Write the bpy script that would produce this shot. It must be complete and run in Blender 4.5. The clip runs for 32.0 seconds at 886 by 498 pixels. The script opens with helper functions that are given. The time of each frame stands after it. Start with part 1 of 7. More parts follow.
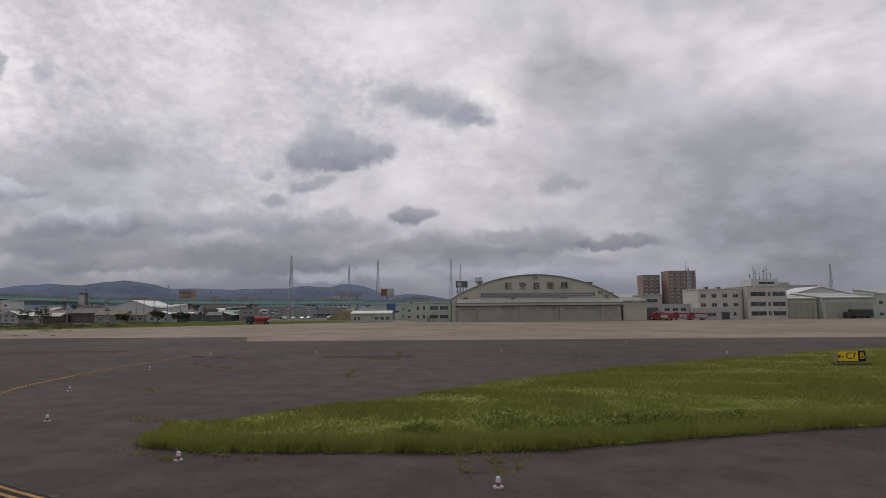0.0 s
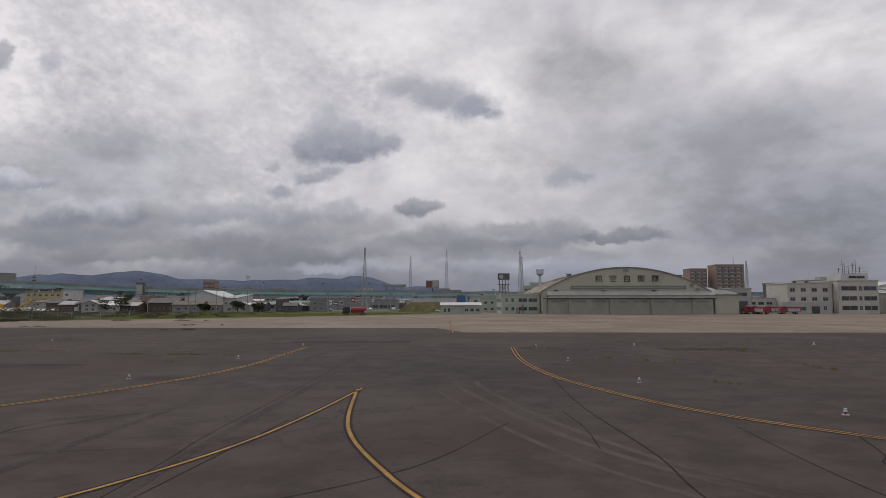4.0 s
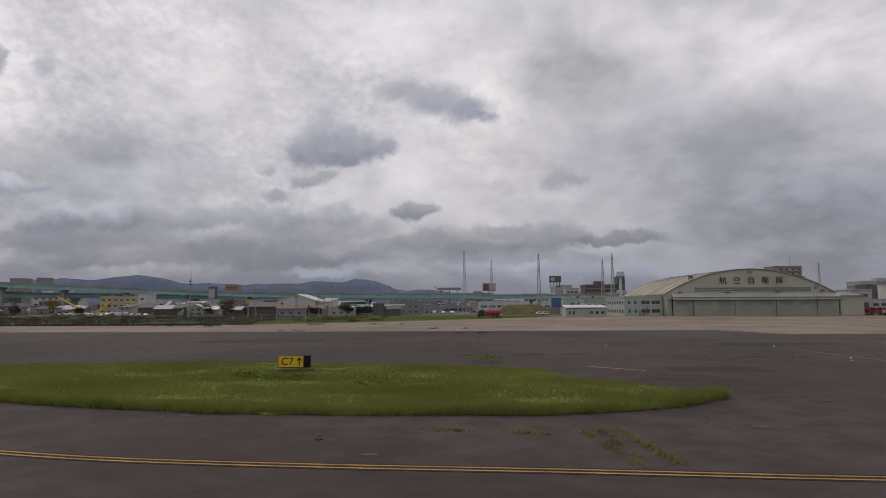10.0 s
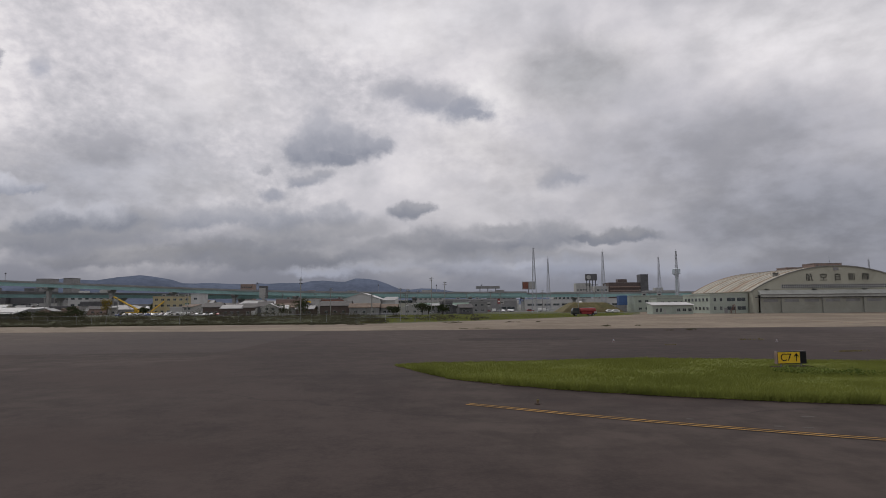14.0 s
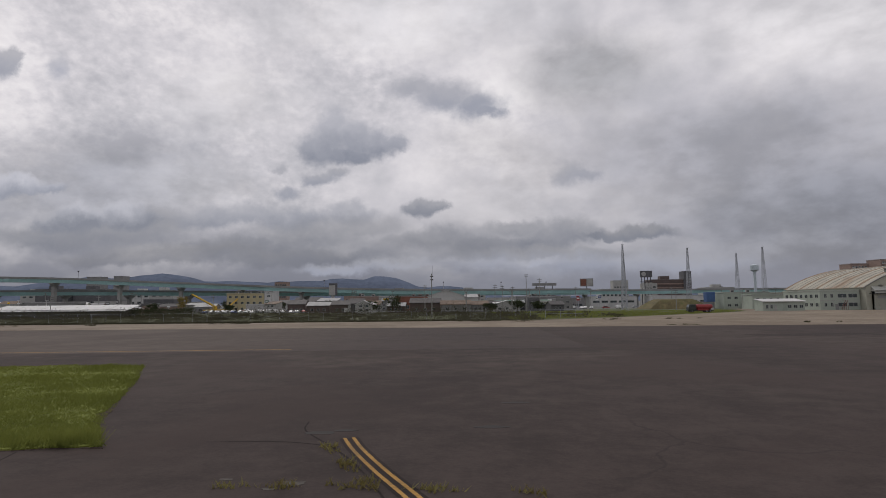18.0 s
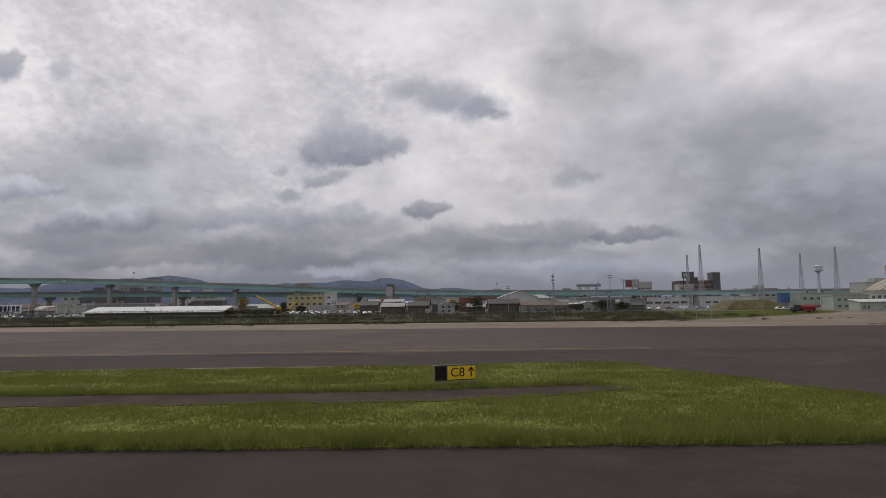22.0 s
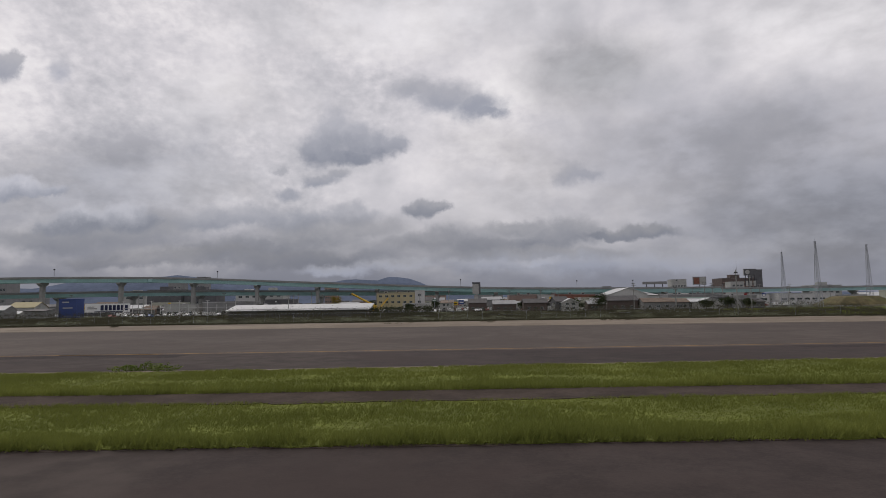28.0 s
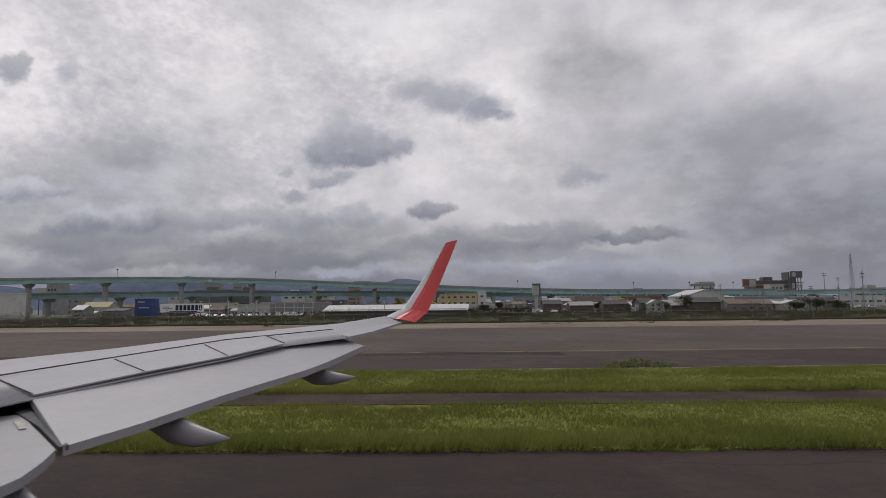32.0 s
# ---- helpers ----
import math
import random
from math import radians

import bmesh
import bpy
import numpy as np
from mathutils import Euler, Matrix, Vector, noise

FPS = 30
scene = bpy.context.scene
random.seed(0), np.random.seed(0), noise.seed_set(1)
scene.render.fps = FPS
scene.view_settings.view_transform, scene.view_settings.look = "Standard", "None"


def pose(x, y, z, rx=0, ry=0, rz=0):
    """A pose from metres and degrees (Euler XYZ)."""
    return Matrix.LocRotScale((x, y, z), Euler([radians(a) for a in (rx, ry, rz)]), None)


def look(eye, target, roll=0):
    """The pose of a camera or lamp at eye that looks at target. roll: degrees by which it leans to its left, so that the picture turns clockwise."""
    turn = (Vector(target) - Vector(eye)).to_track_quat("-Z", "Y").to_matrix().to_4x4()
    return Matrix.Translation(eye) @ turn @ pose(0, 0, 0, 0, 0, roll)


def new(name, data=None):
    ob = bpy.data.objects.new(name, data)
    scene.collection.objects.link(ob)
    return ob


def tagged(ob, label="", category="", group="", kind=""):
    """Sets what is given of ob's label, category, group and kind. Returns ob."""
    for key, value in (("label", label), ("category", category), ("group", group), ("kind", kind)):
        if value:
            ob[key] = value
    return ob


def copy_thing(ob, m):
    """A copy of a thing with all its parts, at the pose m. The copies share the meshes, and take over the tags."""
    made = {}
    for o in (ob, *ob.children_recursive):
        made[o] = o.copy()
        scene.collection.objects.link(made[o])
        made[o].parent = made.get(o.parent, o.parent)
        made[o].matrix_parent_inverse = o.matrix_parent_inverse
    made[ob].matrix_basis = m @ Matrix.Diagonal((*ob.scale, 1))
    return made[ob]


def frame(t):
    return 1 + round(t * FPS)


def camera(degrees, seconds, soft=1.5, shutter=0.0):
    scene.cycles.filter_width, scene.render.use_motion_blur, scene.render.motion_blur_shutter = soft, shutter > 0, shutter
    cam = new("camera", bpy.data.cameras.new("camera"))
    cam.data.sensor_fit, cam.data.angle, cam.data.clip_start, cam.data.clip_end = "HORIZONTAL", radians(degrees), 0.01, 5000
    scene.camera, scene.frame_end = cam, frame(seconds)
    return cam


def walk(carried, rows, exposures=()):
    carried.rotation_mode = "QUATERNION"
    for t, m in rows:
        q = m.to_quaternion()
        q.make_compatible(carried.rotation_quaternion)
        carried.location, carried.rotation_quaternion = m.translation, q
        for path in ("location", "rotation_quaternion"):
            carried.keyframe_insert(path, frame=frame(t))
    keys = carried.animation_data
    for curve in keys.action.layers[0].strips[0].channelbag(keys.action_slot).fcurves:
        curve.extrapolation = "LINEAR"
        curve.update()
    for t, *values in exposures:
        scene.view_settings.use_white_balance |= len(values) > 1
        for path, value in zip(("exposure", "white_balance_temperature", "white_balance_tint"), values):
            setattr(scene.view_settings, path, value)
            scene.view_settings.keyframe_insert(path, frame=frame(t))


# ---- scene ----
# ------------------------------------------------------------ camera and its way
cam = camera(73.8, 32.0, soft=0.9, shutter=0.1)
PATH = [  # seconds, x, y, tilt, lean, turn
    (0.0,-0.00,-0.00,5.91,0.43,0.37), (0.5,-4.20,0.12,5.78,0.41,0.41), (1.0,-8.40,0.24,5.66,0.25,0.47), (1.5,-12.58,0.36,5.61,0.40,0.48),
    (2.0,-16.73,0.47,5.35,0.33,0.44), (2.5,-20.87,0.58,5.53,0.48,0.58), (3.0,-24.98,0.68,5.21,0.36,0.64), (3.5,-29.08,0.77,5.18,0.16,0.73),
    (5.5,-45.42,1.07,5.10,0.09,1.32), (6.0,-49.52,1.13,5.52,0.47,1.35), (6.5,-53.64,1.18,5.66,0.05,1.36), (7.0,-57.78,1.21,5.35,0.45,1.19),
    (7.5,-61.94,1.22,5.51,0.46,0.98), (8.0,-66.12,1.23,5.53,0.40,0.87), (8.5,-70.29,1.23,5.39,0.36,0.73), (9.0,-74.53,1.23,5.40,0.03,0.65),
    (9.5,-78.80,1.23,5.55,0.30,0.56), (10.0,-83.09,1.24,5.47,0.29,0.49), (10.5,-87.37,1.26,5.42,0.68,0.40), (11.0,-91.64,1.30,5.36,0.53,0.28),
    (11.5,-95.94,1.36,5.27,0.63,0.30), (12.0,-100.26,1.45,5.26,0.76,0.27), (12.5,-104.60,1.56,5.07,0.63,0.30), (13.0,-108.95,1.68,5.34,0.66,0.25),
    (13.5,-113.31,1.81,5.35,0.54,0.26), (14.0,-117.68,1.95,5.36,0.54,0.25), (14.5,-122.06,2.09,5.27,0.50,0.25), (16.5,-139.63,2.62,5.07,0.53,1.03),
    (17.0,-144.04,2.72,5.08,0.62,1.36), (17.5,-148.48,2.78,5.19,0.72,1.52), (18.0,-152.95,2.80,5.15,0.61,1.62), (18.5,-157.44,2.79,5.27,0.69,1.67),
    (19.0,-161.91,2.75,5.19,0.73,1.68), (19.5,-166.40,2.70,5.45,0.86,1.60), (20.0,-170.92,2.64,5.39,0.67,1.56), (20.5,-175.43,2.56,5.35,0.44,1.58),
    (21.0,-179.93,2.47,5.45,0.68,1.58), (21.5,-184.43,2.36,5.28,0.46,1.66), (22.0,-188.93,2.24,5.32,0.67,1.73), (22.5,-193.44,2.10,5.29,0.87,1.82),
    (23.0,-197.97,1.96,5.44,0.96,1.82), (23.5,-202.51,1.81,5.31,0.87,1.84), (24.0,-207.06,1.65,5.42,0.76,1.82), (24.5,-211.62,1.50,5.60,0.89,1.69),
    (25.0,-216.19,1.34,5.46,0.72,1.59), (25.5,-220.78,1.20,5.26,0.92,1.55), (27.5,-239.14,0.67,5.13,0.84,1.83), (28.0,-243.70,0.56,5.21,0.87,1.77),
    (28.5,-248.21,0.47,5.25,0.82,1.62), (29.0,-252.69,0.40,5.19,0.99,1.74), (29.5,-257.12,0.35,5.17,0.71,2.06), (30.0,-261.51,0.31,5.39,0.96,2.10),
    (30.5,-265.87,0.28,5.49,0.79,2.02), (31.0,-270.22,0.26,5.37,0.85,2.06), (31.5,-274.56,0.25,5.30,0.61,2.19), (32.0,-278.90,0.23,5.40,0.67,2.22),
]
walk(cam, [(t, pose(x, y, 4.6, 90 + tilt, lean, turn)) for t, x, y, tilt, lean, turn in PATH],
     exposures=[(0.0, 0.0), (32.0, 0.0)])

# ------------------------------------------------------------ sky, sun
world = bpy.data.worlds.new("overcast_sky")
scene.world = world
world.use_nodes = True
WT = world.node_tree
WT.nodes.clear()


class Net:
    """Short way to write node nets."""

    def __init__(self, tree):
        self.tree = tree

    def put(self, kind, props=None, **sockets):
        n = self.tree.nodes.new(kind)
        props = props or {}
        if "operation" in props:
            n.operation = props["operation"]
        if "interpolation_type" in props:
            n.interpolation_type = props["interpolation_type"]
        if "feature" in props:
            n.feature = props["feature"]
        if "sky_type" in props:
            n.sky_type, n.sun_disc = props["sky_type"], False
            n.sun_elevation, n.sun_rotation, n.dust_density = props["sun_elevation"], props["sun_rotation"], props["dust_density"]
        for k, v in sockets.items():
            key = int(k[1:]) if k[0] == "i" and k[1:].isdigit() else k.replace("_", " ")
            s = n.inputs[key]
            if isinstance(v, bpy.types.NodeSocket):
                self.tree.links.new(v, s)
            else:
                s.default_value = v
        return n

    def math(self, op, a, b=0.0, c=0.0):
        return self.put("ShaderNodeMath", {"operation": op}, i0=a, i1=b, i2=c).outputs[0]

    def vec(self, op, a, b=(0, 0, 0), c=(0, 0, 0)):
        n = self.put("ShaderNodeVectorMath", {"operation": op}, i0=a, i1=b)
        if op == "MULTIPLY_ADD":
            self.link(c, n.inputs[2])
        return n.outputs["Value"] if op in ("LENGTH", "DOT_PRODUCT") else n.outputs[0]

    def link(self, v, s):
        if isinstance(v, bpy.types.NodeSocket):
            self.tree.links.new(v, s)
        else:
            s.default_value = v

    def noise(self, v, scale, detail=5.0, rough=0.55, dist=0.0):
        n = self.put("ShaderNodeTexNoise", Scale=scale, Detail=detail, Roughness=rough, Distortion=dist)
        if v is not None:
            self.tree.links.new(v, n.inputs["Vector"])
        return n.outputs["Fac"]

    def span(self, v, a, b, lo=0.0, hi=1.0, kind="SMOOTHSTEP"):
        return self.put("ShaderNodeMapRange", {"interpolation_type": kind}, i0=v, i1=a, i2=b, i3=lo, i4=hi).outputs[0]

    def mix(self, fac, a, b, blend="MIX"):
        n = self.tree.nodes.new("ShaderNodeMix")
        n.data_type, n.blend_type = "RGBA", blend
        self.link(fac, n.inputs[0])
        self.link(a, n.inputs[6])
        self.link(b, n.inputs[7])
        return n.outputs[2]

    def ramp(self, fac, stops):
        n = self.tree.nodes.new("ShaderNodeValToRGB")
        self.tree.links.new(fac, n.inputs[0])
        e = n.color_ramp.elements
        while len(e) < len(stops):
            e.new(0.5)
        for el, (p, c) in zip(e, stops):
            el.position, el.color = p, (*c, 1)
        return n.outputs[0]


W = Net(WT)
way = W.put("ShaderNodeTexCoord").outputs["Generated"]
split = W.put("ShaderNodeSeparateXYZ", Vector=way)
dx, dy, dz = split.outputs
ahead = W.math("MAXIMUM", W.math("ABSOLUTE", dy), 0.05)
flat = W.put("ShaderNodeCombineXYZ", X=W.math("DIVIDE", dx, ahead), Y=W.math("DIVIDE", dz, ahead), Z=0.0).outputs[0]
deck = W.vec("MULTIPLY", way, (1.0, 1.0, 1.45))
big = W.noise(deck, 4.6, 3, 0.45, 0.1)
puffs = W.noise(deck, 11.0, 5, 0.54, 0.12)
cells = W.noise(deck, 60.0, 3, 0.55, 0.1)
where = W.math("SUBTRACT", W.noise(deck, 3.0, 2, 0.5), W.math("MULTIPLY", dx, 0.28))
mottled = W.math("MULTIPLY", W.math("SUBTRACT", cells, 0.5), W.span(where, 0.40, 0.70, 0.04, 0.34))
bright = W.math("ADD", W.math("ADD", W.math("MULTIPLY", big, 0.62), W.math("MULTIPLY", puffs, 0.38)), mottled)
cloud = W.ramp(bright, [(0.33, (0.47, 0.46, 0.50)), (0.43, (0.57, 0.555, 0.59)), (0.51, (0.665, 0.64, 0.675)), (0.60, (0.79, 0.755, 0.78)), (0.72, (0.90, 0.865, 0.875))])
# towards the hills the layers close up into a grey bank
bank = W.noise(W.vec("MULTIPLY", flat, (1.0, 2.6, 1.0)), 5.0, 4, 0.5, 0.2)
cloud = W.mix(W.math("MULTIPLY", W.span(dz, 0.05, 0.21, 1.0, 0.0), W.span(bank, 0.38, 0.60, 0.30, 0.84)), cloud, (0.205, 0.215, 0.275, 1))
cloud = W.mix(W.span(dz, 0.02, 0.105, 0.86, 0.0), cloud, (0.185, 0.200, 0.255, 1))
cloud = W.mix(W.math("MULTIPLY", W.span(dz, 0.05, 0.12, 0.6, 0.0), W.span(dx, 0.10, 0.5)), cloud, (0.30, 0.305, 0.36, 1))
lumps = W.put("ShaderNodeTexNoise", Scale=17.0, Detail=7.0, Roughness=0.62, Vector=flat).outputs["Color"]
torn = W.vec("MULTIPLY_ADD", W.vec("SUBTRACT", lumps, (0.5, 0.5, 0.5)), (0.078, 0.052, 0.0), flat)
shade = W.noise(torn, 22.0, 5, 0.58)


def blob_distance(blobs):
    """How far a direction lies from a heap of round lumps, one at the rim."""
    near = None
    for cu, cv, ru, rv in blobs:
        d = W.vec("LENGTH", W.vec("MULTIPLY_ADD", torn, (1 / ru, 1 / rv, 0.0), (-cu / ru, -cv / rv, 0.0)))
        near = d if near is None else W.put("ShaderNodeMath", {"operation": "SMOOTH_MIN"}, i0=near, i1=d, i2=0.2).outputs[0]
    return near


texture = W.math("ADD", W.math("MULTIPLY", W.noise(W.vec("MULTIPLY", way, (1.0, 1.0, 2.4)), 6.0, 4, 0.5, 0.2), 0.6), W.math("MULTIPLY", W.noise(W.vec("MULTIPLY", way, (1.0, 1.0, 1.8)), 20.0, 4, 0.55), 0.4))
# broad soft veils: bearing, height, half width, half height, how dense, colour
for cu, cv, ru, rv, dense, col in [
        (0.235, 0.40, 0.15, 0.085, 0.78, (0.335, 0.335, 0.355)), (0.54, 0.23, 0.46, 0.16, 0.74, (0.335, 0.335, 0.38)), (0.70, 0.13, 0.36, 0.12, 0.78, (0.25, 0.256, 0.30)),
        (0.02, 0.27, 0.10, 0.08, 0.35, (0.66, 0.63, 0.64)), (0.05, 0.16, 0.12, 0.05, 0.5, (0.54, 0.52, 0.54)), (-0.62, 0.22, 0.32, 0.10, 0.7, (0.35, 0.355, 0.405)),
        (-0.45, 0.215, 0.14, 0.05, 0.45, (0.56, 0.55, 0.585)), (0.64, 0.47, 0.32, 0.10, 0.5, (0.90, 0.865, 0.875)), (-0.1, 0.50, 0.35, 0.09, 0.45, (0.76, 0.74, 0.76)),
        (-0.40, 0.36, 0.16, 0.08, 0.4, (0.70, 0.68, 0.70)), (0.12, 0.235, 0.07, 0.06, 0.5, (0.62, 0.59, 0.60)), (0.55, 0.085, 0.24, 0.03, 0.5, (0.33, 0.33, 0.37))]:
    far_off = W.vec("LENGTH", W.vec("MULTIPLY_ADD", torn, (1 / ru, 1 / rv, 0.0), (-cu / ru, -cv / rv, 0.0)))
    body = W.mix(W.span(texture, 0.36, 0.64), tuple(c * 0.75 for c in col) + (1,), tuple(c * 1.22 for c in col) + (1,))
    cloud = W.mix(W.span(far_off, 0.2, 1.3, dense, 0.0), cloud, body)
high = W.put("ShaderNodeSeparateXYZ", Vector=torn).outputs[1]
# single clouds: lumps, how dense, rim width, tone below, tone above, between which heights
for blobs, dense, rim, low, top, v0, v1 in [
        ([(-0.614, 0.128, 0.14, 0.032), (-0.55, 0.140, 0.09, 0.03), (-0.72, 0.118, 0.10, 0.022)], 0.8, 0.55, 0.215, 0.30, 0.09, 0.16),
        ([(-0.655, 0.153, 0.057, 0.023), (-0.59, 0.160, 0.050, 0.022), (-0.695, 0.142, 0.042, 0.015), (-0.564, 0.145, 0.048, 0.017)], 0.85, 0.40, 0.24, 0.58, 0.135, 0.188),
        ([(-0.779, 0.215, 0.057, 0.017), (-0.728, 0.206, 0.033, 0.01), (-0.809, 0.206, 0.038, 0.015)], 0.8, 0.35, 0.31, 0.62, 0.195, 0.235),
        ([(-0.426, 0.150, 0.067, 0.018), (-0.366, 0.157, 0.057, 0.018), (-0.287, 0.147, 0.067, 0.019), (-0.189, 0.155, 0.048, 0.016)], 0.75, 0.45, 0.27, 0.42, 0.135, 0.175),
        ([(-0.248, 0.116, 0.115, 0.025), (-0.17, 0.130, 0.086, 0.020), (-0.36, 0.100, 0.14, 0.017), (-0.054, 0.110, 0.086, 0.020), (0.042, 0.098, 0.077, 0.017)], 0.72, 0.62, 0.185, 0.29, 0.085, 0.145),
        ([(-0.474, 0.086, 0.153, 0.016), (-0.602, 0.081, 0.10, 0.011), (-0.30, 0.078, 0.16, 0.014)], 0.7, 0.5, 0.195, 0.25, 0.07, 0.105),
        ([(0.157, 0.108, 0.067, 0.023), (0.195, 0.115, 0.048, 0.021), (0.10, 0.125, 0.06, 0.013)], 0.78, 0.5, 0.20, 0.31, 0.095, 0.135),
        ([(0.10, 0.080, 0.12, 0.012), (0.20, 0.077, 0.08, 0.010)], 0.7, 0.5, 0.22, 0.26, 0.07, 0.09),
        ([(-0.122, 0.067, 0.067, 0.010), (-0.209, 0.059, 0.057, 0.008), (0.13, 0.066, 0.03, 0.006)], 0.6, 0.6, 0.50, 0.46, 0.05, 0.075),
        ([(0.07, 0.070, 0.10, 0.017), (0.21, 0.064, 0.13, 0.018), (0.38, 0.066, 0.12, 0.016)], 0.5, 0.75, 0.47, 0.45, 0.05, 0.085),
        ([(-0.06, 0.088, 0.13, 0.022), (-0.15, 0.080, 0.10, 0.012)], 0.45, 0.6, 0.20, 0.27, 0.07, 0.11),
        ([(0.3, 0.117, 0.063, 0.013), (0.328, 0.122, 0.033, 0.011), (0.257, 0.111, 0.038, 0.008)], 0.85, 0.35, 0.21, 0.28, 0.108, 0.128),
        ([(0.191, 0.218, 0.036, 0.020), (0.213, 0.212, 0.024, 0.012)], 0.6, 0.6, 0.27, 0.33, 0.20, 0.235),
        ([(-0.061, 0.163, 0.033, 0.015), (-0.038, 0.168, 0.021, 0.013)], 0.85, 0.35, 0.22, 0.34, 0.152, 0.178),
        ([(-0.296, 0.195, 0.025, 0.011), (-0.31, 0.235, 0.014, 0.006)], 0.7, 0.5, 0.30, 0.38, 0.185, 0.24),
        ([(-0.239, 0.220, 0.030, 0.012), (-0.211, 0.227, 0.021, 0.009)], 0.75, 0.5, 0.28, 0.36, 0.21, 0.235),
        ([(-0.809, 0.434, 0.029, 0.029), (-0.793, 0.447, 0.017, 0.017)], 0.8, 0.4, 0.29, 0.38, 0.41, 0.46),
        ([(-0.709, 0.427, 0.025, 0.023)], 0.6, 0.6, 0.36, 0.44, 0.41, 0.445),
        ([(-0.07, 0.372, 0.045, 0.017), (-0.021, 0.359, 0.055, 0.026), (0.028, 0.338, 0.046, 0.024), (0.057, 0.324, 0.029, 0.013)], 0.85, 0.55, 0.30, 0.40, 0.33, 0.38),
        ([(-0.245, 0.268, 0.030, 0.026), (-0.218, 0.298, 0.032, 0.042), (-0.176, 0.285, 0.034, 0.030), (-0.138, 0.272, 0.032, 0.024), (-0.112, 0.277, 0.020, 0.018), (-0.195, 0.256, 0.060, 0.013)], 0.90, 0.44, 0.25, 0.46, 0.235, 0.325)]:
    tone = W.math("ADD", W.span(high, v0, v1), W.math("MULTIPLY", W.math("SUBTRACT", shade, 0.5), 0.9))
    body = W.mix(W.span(tone, 0.0, 1.0, kind="LINEAR"), (low * 0.87, low * 0.93, low * 1.16, 1), (top * 0.98, top * 0.98, top * 1.09, 1))
    cloud = W.mix(W.span(blob_distance(blobs), 1.0 - rim, 1.0 + rim, dense, 0.0), cloud, body)
SUN_UP, SUN_TURN = radians(52), radians(-35)
sky = W.put("ShaderNodeTexSky", {"sky_type": "NISHITA", "sun_disc": False, "sun_elevation": SUN_UP, "sun_rotation": SUN_TURN, "dust_density": 3.0})
clear = W.put("ShaderNodeBackground", Color=sky.outputs[0], Strength=0.08)
cover = W.put("ShaderNodeBackground", Color=cloud, Strength=0.96)
both = W.put("ShaderNodeMixShader", i0=0.93, i1=clear.outputs[0], i2=cover.outputs[0])
W.put("ShaderNodeOutputWorld", Surface=both.outputs[0])

sun_data = bpy.data.lights.new("sun", "SUN")
sun_data.energy, sun_data.angle, sun_data.color = 1.0, radians(25), (1.0, 0.96, 0.9)
sun_lamp = new("sun", sun_data)
sun_lamp.matrix_world = look((0, 0, 0), (-math.sin(SUN_TURN) * math.cos(SUN_UP), -math.cos(SUN_TURN) * math.cos(SUN_UP), -math.sin(SUN_UP)))


# ------------------------------------------------------------ materials
def mat(name, col, rough=0.7, metal=0.0, var=0.18, scale=0.4, fine=6.0, bump=0.0, dirt=None, dirt_scale=0.15, rnd=0.0, spec=0.4):
    """A surface with large stains and fine grain; coordinates in metres."""
    m = bpy.data.materials.new(name)
    m.use_nodes = True
    n = Net(m.node_tree)
    bsdf = m.node_tree.nodes["Principled BSDF"]
    at = n.put("ShaderNodeTexCoord").outputs["Object"]
    a, b = n.noise(at, scale, 6, 0.6), n.noise(at, fine, 4, 0.6)
    both = n.math("ADD", n.math("MULTIPLY", a, 0.6), n.math("MULTIPLY", b, 0.4))
    lo, hi = tuple(c * (1 - var) for c in col), tuple(min(c * (1 + var), 1) for c in col)
    c = n.mix(n.span(both, 0.36, 0.64), (*lo, 1), (*hi, 1))
    if dirt:
        c = n.mix(n.span(n.noise(at, dirt_scale, 7, 0.65, 0.4), 0.5, 0.68, 0.0, 0.75), c, (*dirt, 1))
    if rnd:
        r = n.put("ShaderNodeObjectInfo").outputs["Random"]
        hsv = n.put("ShaderNodeHueSaturation", Value=n.math("ADD", n.math("MULTIPLY", r, 2 * rnd), 1 - rnd), Color=c)
        c = hsv.outputs[0]
    m.node_tree.links.new(c, bsdf.inputs["Base Color"])
    bsdf.inputs["Roughness"].default_value, bsdf.inputs["Metallic"].default_value = rough, metal
    bsdf.inputs["Specular IOR Level"].default_value = spec
    if bump:
        bm_ = n.put("ShaderNodeBump", Strength=bump, Distance=0.02, Height=b)
        m.node_tree.links.new(bm_.outputs[0], bsdf.inputs["Normal"])
    return m


